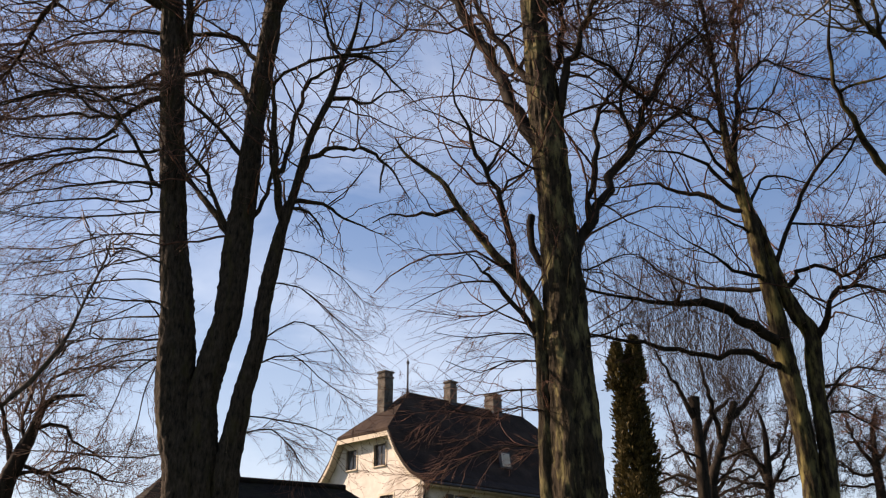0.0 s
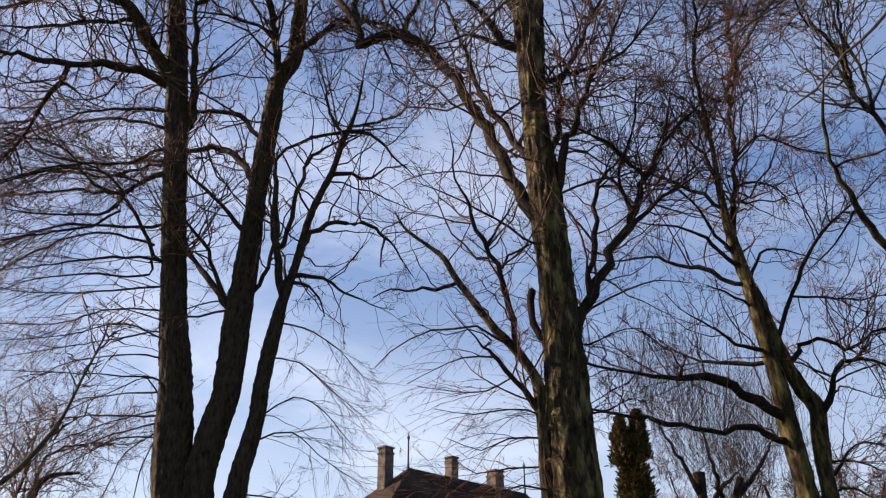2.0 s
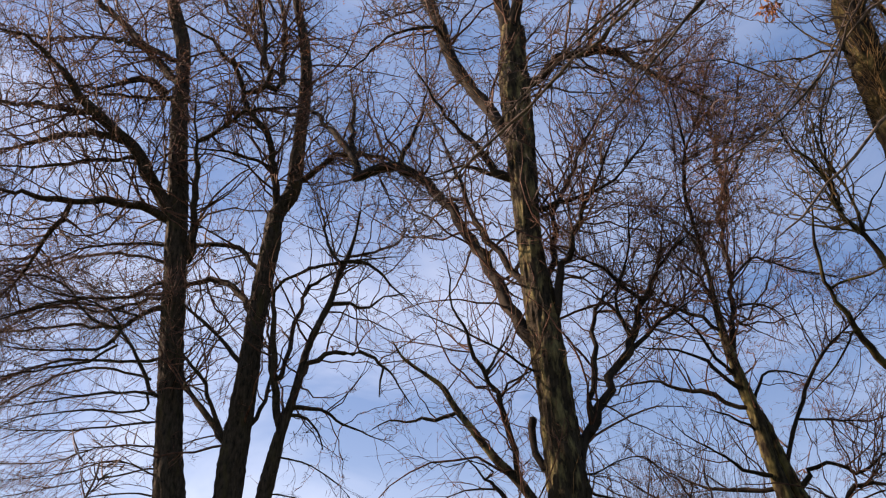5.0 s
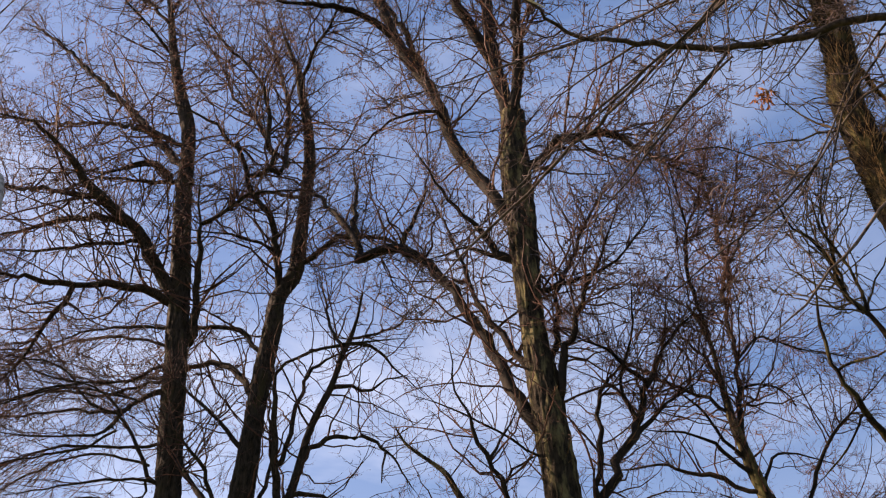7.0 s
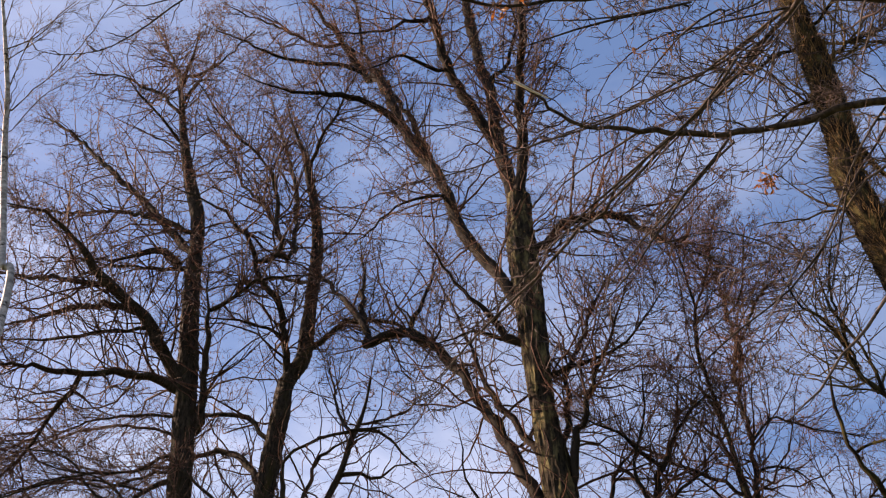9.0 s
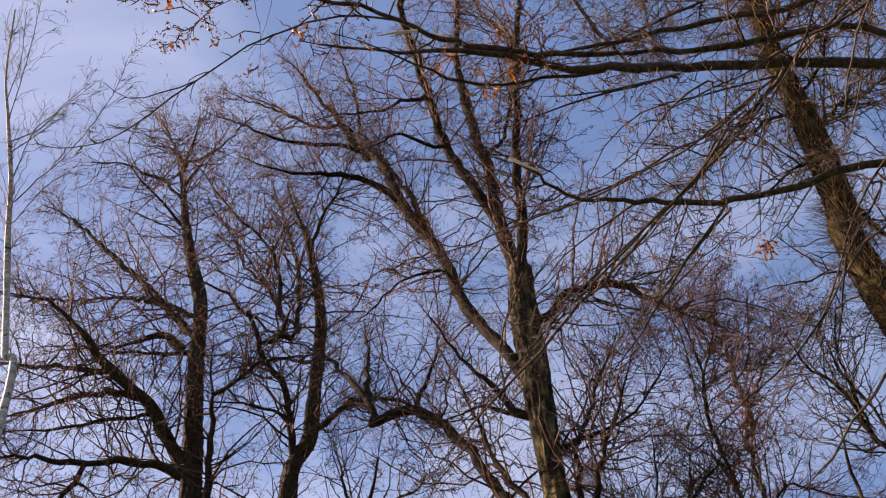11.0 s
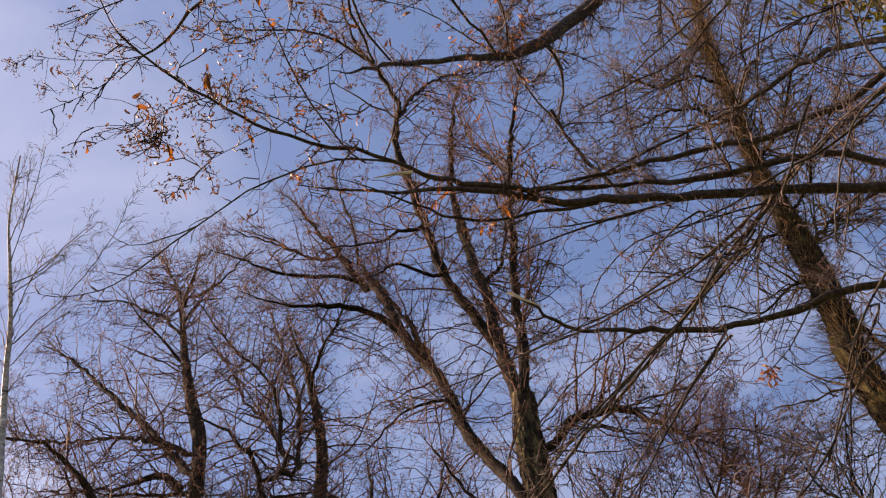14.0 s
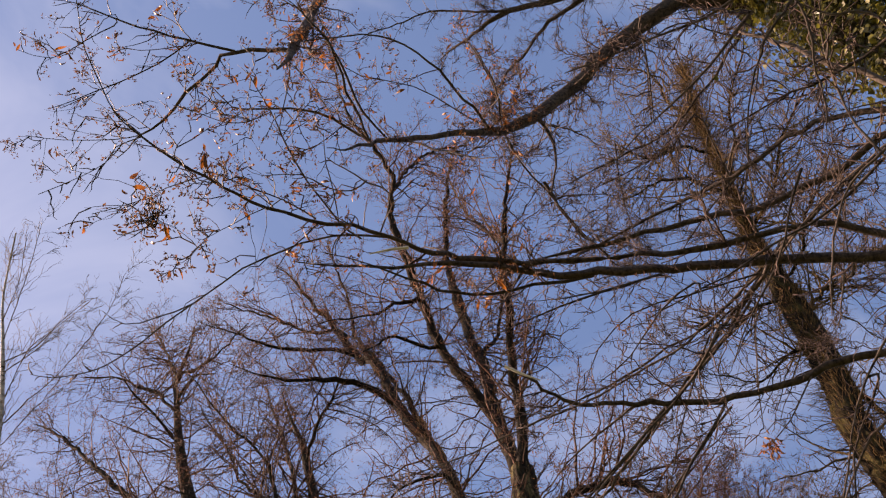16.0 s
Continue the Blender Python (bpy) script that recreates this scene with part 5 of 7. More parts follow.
    ("limb", [(-0.53, 9.31, 22.65, .043), (-0.04, 9.56, 24.6, .039), (0.67, 9.81, 26.26, .033), (1.4, 10.07, 27.15, .026), (1.74, 10.24, 27.56, .015), (2.09, 10.36, 27.97, .005)]),
    ("limb", [(1.84, 9.16, 18.9, .037), (1.52, 9.58, 20.64, .033), (1.27, 9.88, 22.33, .029), (1.12, 10.03, 24.15, .023), (1.08, 10.07, 24.75, .014), (1.05, 10.12, 25.35, .004)]),
]
build_tree("linden_tree", "tall bare linden with a stout mossy trunk and forking crown", LINDEN_TALL, 12, bark_lichen, bark_twig, (1550, 10500, 22000), ((0.7, 2.4), (0.2, 0.75), (0.1, 0.3)), trunk_sides=104, epicormic=4600, bracts=16000, bract_size=(0.03, 0.07), bract_low=9.0, brush_bark=bark_brush, thicket=(((-6, 0.2), (4, 10), 0.18), ((1.5, 9), (7.8, 17), 2.4)), limb_bark=bark_grey, lift=0.1, spread=(40, 80))
MAPLE_TWIN = [
    ("trunk", [(5.94, 15.16, -0.24, .245), (5.94, 15.16, 1.08, .179), (5.94, 15.15, 3.34, .163), (5.93, 15.15, 4.16, .162), (5.87, 15.15, 5.01, .158), (5.79, 15.15, 5.81, .157), (5.74, 15.14, 6.52, .143), (5.64, 15.14, 7.27, .128), (5.56, 15.14, 8.04, .122), (5.47, 15.14, 8.59, .115), (5.38, 15.14, 9.17, .099), (5.3, 15.14, 9.76, .077), (5.28, 15.15, 10.5, .060), (5.25, 15.15, 11.53, .043), (4.99, 15.16, 12.46, .024)]),
    ("trunk", [(6.23, 15.16, -0.25, .210), (6.23, 15.16, 1.07, .154), (6.23, 15.15, 3.33, .140), (6.27, 15.15, 4.15, .139), (6.26, 15.15, 4.91, .133), (6.28, 15.15, 5.5, .128), (6.32, 15.15, 6, .133), (6.13, 15.14, 6.32, .126), (5.97, 15.14, 6.73, .114), (5.84, 15.14, 7.27, .094), (5.74, 15.14, 7.81, .078), (5.63, 15.14, 8.25, .061)]),
    ("limb", [(5.38, 15.12, 9.34, .061), (5.65, 15.36, 10.51, .049), (5.91, 15.67, 11.74, .042), (6.25, 16.18, 13.78, .035), (6.86, 16.53, 14.92, .033), (7.59, 16.85, 16.22, .025), (8.42, 17.11, 17.18, .017), (8.75, 17.14, 17.62, .011), (9.1, 17.1, 18.06, .003)]),
    ("limb", [(6.21, 16.12, 13.52, .046), (6.3, 16.04, 13.58, .046), (6.47, 16.29, 14.9, .038), (6.62, 16.61, 16.38, .028), (6.74, 16.84, 17.71, .017), (6.78, 16.92, 18.17, .011), (6.82, 17.01, 18.61, .003)]),
    ("limb", [(5.25, 15.15, 11.53, .041), (5.01, 14.68, 12.71, .043), (5.01, 14.39, 13.34, .035), (5.06, 14.18, 13.74, .029), (4.93, 13.9, 14.25, .021), (4.82, 13.61, 14.75, .014), (4.74, 13.43, 15.12, .008), (4.64, 13.25, 15.49, .003)]),
    ("limb", [(5.02, 14.28, 13.54, .029), (5.48, 14.53, 14.67, .023), (5.86, 14.74, 15.52, .017), (6.29, 15.07, 16.86, .011)]),
    ("limb", [(6.48, 16.33, 15.09, .032), (6.44, 16.33, 15.1, .032), (6.88, 16.08, 15.72, .025), (7.06, 15.74, 16.46, .018), (7.21, 15.35, 17.14, .011)]),
    ("limb", [(6.33, 15.15, 5.85, .072), (6.57, 14.96, 6.25, .056), (6.65, 14.77, 6.59, .046), (6.81, 14.65, 6.72, .035), (7.12, 14.41, 6.57, .025), (7.46, 14.07, 6.25, .015), (7.73, 13.86, 6, .009), (7.99, 13.62, 5.75, .003)]),
    ("limb", [(5.98, 15.14, 6.78, .053), (6.22, 15.01, 7.1, .047), (6.44, 14.9, 7.16, .041), (6.74, 14.73, 6.99, .034), (6.96, 14.59, 6.89, .028), (7.2, 14.4, 7.07, .021), (7.64, 14.08, 7.15, .016), (8.04, 13.92, 7.24, .009), (8.48, 13.81, 7.32, .003)]),
    ("limb", [(5.86, 15.14, 7.21, .045), (6.07, 15.01, 7.75, .040), (6.3, 14.84, 8.28, .034), (6.61, 14.62, 8.85, .029), (6.95, 14.43, 9.24, .022), (7.28, 14.26, 9.51, .016), (7.58, 14.04, 9.74, .010), (7.83, 13.72, 9.97, .003)]),
    ("limb", [(6.18, 14.93, 7.99, .025), (6.79, 15.16, 8.09, .021), (7.43, 15.44, 8.16, .017), (8.87, 16.11, 8.57, .013), (9.2, 16.24, 8.64, .008), (9.57, 16.33, 8.7, .003)]),
    ("limb", [(5.79, 15.16, 5.79, .098), (5.43, 15.02, 5.97, .09), (5.11, 14.86, 6.12, .083), (4.78, 14.69, 6.27, .076), (4.35, 14.47, 6.34, .064), (3.8, 14.21, 6.22, .048), (3.27, 13.93, 6.13, .033), (2.86, 13.68, 6.16, .028), (2.36, 13.38, 6.13, .022), (2.07, 13.18, 6.17, .018), (1.64, 12.95, 6.28, .011), (1.16, 12.79, 6.4, .003)]),
    ("limb", [(5.8, 15.16, 5.41, .067), (5.39, 15.08, 5.57, .061), (5.09, 15.01, 5.62, .055), (4.57, 14.89, 5.55, .048), (3.85, 14.69, 5.56, .043), (3.36, 14.54, 5.65, .036), (3.11, 14.47, 5.65, .030), (2.3, 14.26, 5.71, .018), (1.45, 14.17, 5.77, .006)]),
    ("limb", [(5.7, 15.13, 6.83, .041), (5.19, 15.44, 6.92, .034), (4.78, 15.76, 7.04, .025), (4.58, 15.94, 7.18, .017), (4.22, 16.16, 7.46, .011), (3.79, 16.31, 7.74, .003)]),
    ("limb", [(5.67, 15.15, 7.05, .037), (5.04, 14.89, 7.06, .030), (4.7, 14.66, 7.24, .023), (4.35, 14.44, 7.3, .016), (3.97, 14.25, 7.46, .010), (3.66, 13.95, 7.62, .003)]),
    ("limb", [(5.52, 15.14, 8.31, .051), (5.47, 15.16, 8.31, .051), (4.97, 15.38, 8.69, .045), (4.62, 15.58, 8.92, .039), (4.26, 15.78, 9.14, .032), (3.98, 15.94, 9.28, .025), (3.49, 16.22, 9.35, .018), (3.07, 16.5, 9.5, .011), (2.6, 16.67, 9.64, .003)]),
    ("limb", [(5.43, 15.15, 8.66, .043), (5.04, 14.96, 8.97, .036), (4.7, 14.78, 9.1, .030), (4.18, 14.5, 9.18, .023), (3.77, 14.29, 9.09, .016), (3.38, 14.07, 9.03, .010), (3, 13.85, 8.98, .003)]),
    ("limb", [(5.31, 15.12, 9.88, .043), (5, 15.23, 10.24, .039), (4.53, 15.4, 10.59, .034), (4.16, 15.56, 10.94, .030), (3.78, 15.73, 11.38, .025), (3.19, 16.03, 12.1, .019), (2.89, 16.22, 12.57, .011), (2.61, 16.47, 13.04, .003)]),
    ("limb", [(5.42, 15.14, 8.96, .039), (5.36, 15.16, 8.95, .039), (5.01, 15.06, 9.31, .032), (4.76, 14.93, 9.76, .025), (4.44, 14.8, 10.06, .017), (4.11, 14.66, 10.35, .011), (3.8, 14.48, 10.65, .003)]),
    ("limb", [(5.58, 15.14, 7.84, .025), (5.52, 15.15, 7.87, .025), (4.96, 14.85, 8.06, .016), (4.6, 14.64, 8.08, .008)]),
    ("limb", [(5.54, 15.14, 8.36, .034), (5.79, 15.23, 8.87, .029), (5.87, 15.26, 9, .024), (6.19, 15.34, 9.16, .019), (6.89, 15.55, 9.08, .013), (7.24, 15.64, 9.02, .008), (7.57, 15.79, 8.95, .003)]),
    ("limb", [(5.28, 15.15, 10.5, .035), (5.12, 15.27, 11.22, .029), (4.83, 15.44, 11.85, .021), (4.69, 15.66, 12.81, .015), (4.64, 15.74, 13.15, .009), (4.56, 15.81, 13.48, .003)]),
    ("limb", [(5.64, 15.37, 10.51, .027), (6.13, 15.53, 10.73, .021), (6.65, 15.73, 10.73, .016), (6.91, 15.93, 10.46, .009)]),
    ("limb", [(5.8, 15.57, 11.27, .028), (6.22, 15.72, 11.77, .025), (6.66, 15.89, 12.09, .021), (7.48, 16.25, 11.99, .018), (8.36, 16.63, 12.09, .015), (8.73, 16.79, 12.09, .009), (9.08, 16.99, 12.09, .003)]),
    ("limb", [(6.26, 15.15, 4.81, .023), (6.36, 15.1, 4.85, .023), (6.73, 15.17, 5.25, .018), (7.08, 15.24, 5.44, .013), (7.92, 15.43, 5.32, .008)]),
    ("limb", [(6.27, 15.15, 4.53, .023), (6.31, 15.12, 4.57, .023), (6.75, 15.24, 4.64, .018), (7.28, 15.45, 4.44, .013), (7.84, 15.69, 4.25, .008)]),
    ("limb", [(6.26, 15.15, 4.98, .020), (6.21, 15.17, 5.02, .020), (6.86, 15.3, 5.14, .016), (7.38, 15.46, 4.98, .012), (7.92, 15.63, 4.82, .008)]),
]
build_tree("maple_tree", "bare tree with two leaning mossy lit stems", MAPLE_TWIN, 13, bark_maple, bark_twig, (1100, 8000, 15500), ((0.7, 2.4), (0.2, 0.75), (0.1, 0.3)), epicormic=200, bracts=7000, bract_size=(0.03, 0.07), bract_low=9.0, limb_bark=bark_grey, lift=0.12, thicket=(((0, 6.5), (4, 9.6), 0.3),))
LINDEN_SIDE = [
    ("trunk", [(6.1, 9.16, -0.26, .341), (6.1, 9.15, 3.82, .250), (6.12, 9.18, 11.23, .228), (6.3, 9.21, 12.38, .231), (6.54, 9.25, 13.91, .241), (6.69, 9.28, 15.16, .227), (6.79, 9.23, 16.46, .203), (6.84, 9.12, 17.59, .174), (6.99, 8.86, 19.13, .142), (7.09, 8.49, 20.64, .104), (7.13, 7.98, 22.13, .073), (7.21, 7.26, 23.53, .038)]),
    ("limb", [(6.45, 9.23, 13.34, .059), (6.46, 9.26, 13.31, .059), (6.85, 9.57, 12.85, .044), (7.4, 10.03, 12.56, .030), (7.98, 10.51, 12.36, .018), (8.68, 10.85, 12.16, .006)]),
    ("limb", [(6.12, 9.18, 11.23, .060), (6.17, 9.34, 11.04, .060), (7.46, 9.63, 11.93, .044), (8.98, 10.02, 13.67, .033), (10.09, 10.39, 15.8, .018), (10.31, 10.49, 16.28, .011), (10.51, 10.64, 16.74, .003)]),
    ("limb", [(6.1, 9.15, 4.74, .057), (5.7, 9.34, 4.93, .057), (5.22, 9.12, 5.51, .046), (4.75, 8.88, 5.94, .041), (4.61, 8.8, 6.07, .036), (4.44, 8.68, 6.3, .032), (4.28, 8.56, 6.54, .028), (4.18, 8.45, 6.75, .024), (4.12, 8.34, 6.97, .019), (4.08, 8.2, 7.27, .015), (4.07, 8.03, 7.48, .008), (4.03, 7.87, 7.69, .005), (4.01, 7.72, 7.9, .003)]),
    ("limb", [(4.21, 8.49, 6.67, .018), (4.34, 8.36, 6.69, .014), (4.49, 8.12, 6.61, .011), (4.59, 7.85, 6.57, .008), (4.67, 7.62, 6.56, .004), (4.81, 7.41, 6.57, .003)]),
    ("limb", [(4.46, 8.7, 6.28, .015), (4.34, 8.73, 6.14, .013), (4.18, 8.8, 5.9, .010), (3.99, 8.87, 5.73, .008), (3.82, 8.96, 5.59, .004), (3.63, 9, 5.45, .003)]),
    ("limb", [(6.11, 9.14, 6.58, .050), (5.82, 9.38, 6.49, .050), (5.66, 9.52, 7.35, .046), (5.49, 9.65, 8.01, .041), (5.39, 9.72, 8.36, .037), (5.33, 9.8, 8.72, .033), (5.28, 9.84, 8.93, .028), (5.41, 9.94, 8.97, .029), (5.41, 10.02, 9.43, .025), (5.31, 10.12, 9.89, .020), (5.14, 10.18, 10.14, .016), (5.11, 10.28, 10.66, .011), (5.11, 10.32, 10.96, .007), (5.08, 10.38, 11.25, .003)]),
    ("limb", [(5.32, 9.81, 8.77, .022), (5.34, 9.78, 8.8, .022), (5.52, 10.04, 9.7, .019), (5.8, 10.39, 10.75, .015), (6.24, 10.71, 11.75, .012), (6.37, 10.77, 12.04, .007), (6.51, 10.84, 12.34, .003)]),
    ("limb", [(5.41, 9.7, 8.27, .028), (5.47, 9.64, 8.31, .028), (5.49, 9.73, 8.85, .024), (5.5, 9.81, 9.31, .018), (5.42, 9.96, 9.94, .013), (5.58, 10.13, 10.86, .007)]),
    ("limb", [(6.65, 9.3, 14.83, .043), (7.8, 9.76, 16.35, .038), (8.72, 10.11, 17.22, .029), (10.43, 10.6, 19.02, .022), (10.79, 10.8, 19.39, .013), (11.16, 10.97, 19.77, .004)]),
    ("limb", [(6.77, 9.27, 16.11, .041), (7.18, 8.85, 16.14, .033), (7.31, 8.05, 16.37, .025), (7.48, 7.2, 16.22, .018), (7.5, 6.75, 16.1, .010), (7.48, 6.28, 15.97, .003)]),
    ("limb", [(6.86, 9.08, 17.79, .045), (7.46, 8.35, 18.22, .036), (7.64, 7.63, 18.51, .028), (7.94, 6.73, 18.56, .019), (8.19, 6.27, 18.64, .012), (8.41, 5.82, 18.72, .003)]),
    ("limb", [(6.99, 8.86, 19.13, .047), (6.32, 8.54, 19.39, .037), (5.52, 8.27, 19.2, .026), (4.48, 8.04, 18.09, .014), (4.22, 7.97, 17.89, .008), (3.95, 7.94, 17.67, .003)]),
    ("limb", [(7.09, 8.49, 20.64, .045), (6.28, 8.06, 20.4, .034), (5.09, 7.64, 18.96, .024), (4.29, 6.99, 18.22, .014), (4.04, 6.81, 18.02, .008), (3.83, 6.6, 17.82, .003)]),
    ("limb", [(7, 8.77, 19.51, .037), (7.37, 8.07, 20.22, .030), (7.43, 7.26, 20.78, .024), (7.82, 6.39, 21.2, .016), (7.9, 6, 21.36, .010), (7.95, 5.6, 21.53, .003)]),
    ("limb", [(7.13, 8.13, 21.74, .034), (6.83, 8.08, 23.41, .030), (6.76, 7.71, 24.73, .025), (6.12, 7.64, 25.26, .019), (5.73, 7.63, 25.55, .012), (5.34, 7.55, 25.83, .003)]),
    ("limb", [(6.7, 9.27, 15.31, .035), (6.66, 9.27, 15.33, .035), (6.21, 9.34, 15.52, .028), (5.51, 9.46, 15.06, .020), (5.05, 9.57, 15.5, .013), (4.79, 9.62, 15.77, .008), (4.54, 9.73, 16.02, .003)]),
    ("limb", [(6.54, 9.25, 13.91, .033), (6.46, 9.26, 13.94, .033), (6.07, 9.32, 13.93, .025), (5.39, 9.45, 13.41, .018), (5.06, 9.57, 13.79, .012), (4.85, 9.64, 13.98, .008), (4.63, 9.7, 14.19, .003)]),
]
build_tree("linden_tree", "bare mossy linden with a brushy trunk", LINDEN_SIDE, 14, bark_mossy, bark_brush, (1000, 7000, 14000), ((0.7, 2.4), (0.2, 0.75), (0.1, 0.3)), epicormic=8500, bracts=2000, brush_bark=bark_brush, lift=0.1, low=8.0)
BIRCH = [
    ("trunk", [(-6.86, 12.16, -0.24, .092), (-8.05, 12.16, 12.22, .074), (-8.52, 12.16, 13.88, .069), (-8.88, 11.99, 15.3, .062), (-9.19, 11.52, 16.93, .060), (-9.29, 11.06, 17.96, .049), (-9.46, 10.25, 19.26, .038), (-9.51, 9.55, 20.1, .026), (-9.22, 8.49, 21.07, .016)]),
    ("limb", [(-9.39, 10.55, 18.77, .013), (-9.33, 10.53, 18.82, .013), (-8.6, 10.24, 18.73, .011), (-7.94, 9.74, 18.75, .008), (-7.27, 9.27, 18.68, .006)]),
    ("limb", [(-9.49, 9.95, 19.58, .013), (-8.89, 9.11, 19.65, .009), (-8.24, 7.86, 19.43, .006)]),
    ("limb", [(-9.46, 10.27, 19.25, .013), (-8.88, 9.33, 19.53, .010), (-8.29, 8.34, 19.63, .007), (-7.95, 7.73, 19.63, .004)]),
    ("limb", [(-9.26, 11.23, 17.58, .015), (-9.16, 11.29, 17.59, .015), (-8.59, 10.88, 17.73, .013), (-7.86, 10.39, 17.74, .011), (-7.1, 9.73, 17.78, .009), (-6.32, 8.91, 17.84, .007), (-5.96, 8.35, 17.93, .005)]),
    ("limb", [(-9.31, 10.96, 18.12, .012), (-9.26, 11, 18.12, .012), (-8.53, 10.03, 18.3, .009), (-7.65, 9.39, 18.01, .007), (-6.58, 8.57, 17.43, .004)]),
    ("limb", [(-9.38, 10.65, 18.61, .013), (-9.32, 10.67, 18.63, .013), (-8.91, 10.75, 19.58, .009), (-8.58, 10.75, 20.23, .005)]),
    ("limb", [(-9.21, 11.46, 17.06, .012), (-9.09, 11.46, 17.12, .012), (-8.68, 11.3, 18.02, .009), (-8.2, 11.25, 18.48, .004)]),
]
build_tree("birch_tree", "slender birch with pale bark and bare twigs", BIRCH, 15, bark_birch, bark_pale, (90, 420, 700), ((0.5, 1.3), (0.25, 0.7), (0.1, 0.3)), thin_bark=bark_pale, limb_bark=bark_pale, trunk_sides=14, spread=(25, 50), low=7)
SHADE_TREE = [
    ("trunk", [(-10.49, 22.16, -0.21, .301), (-10.49, 22.16, 1.37, .221), (-10.49, 22.15, 4.12, .201), (-10.32, 22.15, 4.91, .204), (-10.07, 22.15, 5.59, .137), (-9.9, 22.15, 6.21, .097), (-9.6, 22.15, 6.49, .063), (-8.91, 22.15, 6.56, .028)]),
    ("limb", [(-10.05, 22.15, 5.7, .055), (-9.7, 22.29, 5.89, .047), (-9.4, 22.44, 5.85, .038), (-9.21, 22.61, 5.54, .030), (-8.84, 22.85, 5.3, .021), (-8.47, 23.05, 5.09, .013), (-8.1, 23.25, 4.89, .004)]),
    ("limb", [(-10.37, 22.14, 4.75, .081), (-10.62, 22.01, 5.56, .061), (-10.82, 21.87, 6.22, .041), (-11.02, 21.68, 7.01, .021), (-11.13, 21.57, 7.42, .012), (-11.21, 21.44, 7.82, .004)]),
    ("limb", [(-10.16, 22.15, 5.32, .055), (-10.45, 22.36, 6.05, .044), (-10.42, 22.65, 6.82, .033), (-10.55, 22.95, 7.64, .022), (-10.59, 23.12, 8.06, .013), (-10.64, 23.3, 8.48, .004)]),
    ("limb", [(-9.95, 22.14, 6.14, .048), (-9.84, 21.98, 6.66, .039), (-9.4, 21.76, 7.04, .030), (-8.45, 21.42, 7.09, .021), (-7.98, 21.37, 7.07, .012), (-7.49, 21.38, 7.04, .004)]),
    ("limb", [(-10.3, 22.16, 4.91, .054), (-9.7, 22.45, 4.69, .043), (-9.07, 22.87, 4.89, .033), (-8.48, 23.29, 4.67, .021), (-8.1, 23.54, 4.62, .013), (-7.77, 23.87, 4.58, .004)]),
    ("limb", [(-10.4, 22.15, 4.52, .054), (-10.37, 22.17, 4.52, .054), (-9.94, 22.34, 4.74, .043), (-9.45, 22.57, 4.57, .032), (-9.08, 22.78, 4.33, .021), (-8.76, 23.02, 4.14, .012), (-8.47, 23.33, 3.95, .004)]),
]
build_tree("park_tree", "spreading bare park tree with dense brown twigs", SHADE_TREE, 16, bark_grey, bark_twig, (260, 2200, 3800), ((0.9, 2.2), (0.4, 1.2), (0.2, 0.6)), trunk_sides=14, droop=0, twig_tip=0.004)
SAPLING = [
    ("trunk", [(-2.26, 4.36, -0.27, .018), (-2.26, 4.36, 2.16, .014), (-2.16, 4.36, 2.33, .012), (-2.05, 4.36, 2.44, .011), (-1.96, 4.36, 2.56, .009), (-1.88, 4.36, 2.7, .008), (-1.82, 4.35, 2.88, .007), (-1.75, 4.35, 3.09, .006), (-1.74, 4.35, 3.19, .004)]),
    ("trunk", [(-2.29, 4.36, -0.27, .015), (-2.29, 4.36, 2.15, .012), (-2.15, 4.36, 2.34, .009), (-2.03, 4.36, 2.45, .008), (-1.92, 4.36, 2.6, .005), (-1.8, 4.36, 2.7, .003)]),
]
build_tree("hazel_shrub", "thin bare shrub stems, sunlit pale brown", SAPLING, 17, bark_near, bark_twig_near, (14, 40, 60), ((0.2, 0.5), (0.1, 0.3), (0.05, 0.12)), trunk_sides=10, category="shrub", low=1.0)


def pollard(label, limbs, seed, heads, top):
    """A pollarded tree: the limbs above, and a fan of upright rods from each head."""
    tree, ends, off = build_tree("pollard_tree", label, limbs, seed, bark_grey, bark_far, (60, 300, 500), ((0.6, 1.6), (0.3, 0.9), (0.2, 0.5)), trunk_sides=14, twig_tip=0.006)
    rng = np.random.default_rng(seed)
    n, k = 430, 7
    start = np.array(heads)[rng.integers(0, len(heads), n)] + rng.normal(0, 1, (n, 3)) * np.array([0.75, 0.4, 0.5])
    out = rng.normal(0, 1, (n, 3)) * np.array([0.3, 0.25, 0.0]) + np.array([0, 0, 1.0])
    size = rng.uniform(0.5, 1.05, n) * top
    u = np.linspace(0, 1, k)
    centre = start[:, None] + out[:, None] * (u[None, :, None] * size[:, None, None]) + np.cumsum(rng.normal(0, 0.05, (n, k, 3)), axis=1)
    centre[:, :, :2] += (out[:, None, :2] * (u * (1 - u))[None, :, None]) * size[:, None, None] * 0.6
    v, f = tubes(centre, 0.0065 * (1 - 0.6 * u)[None] * np.ones((n, 1)), 4)
    c2, r2 = sprout(as_lines(centre, 0.0065 * (1 - 0.6 * u)[None] * np.ones((n, 1))), 900, rng, (0.3, 1.0), (8, 30), 0.3, knots=4, tip=0.0055)
    v, f = stack([(v, f), tubes(c2, r2, 3)])
    child("brush", mesh_from("brush", v - off, f, bark_far), tree, "upright bare pollard rods", "stuff")


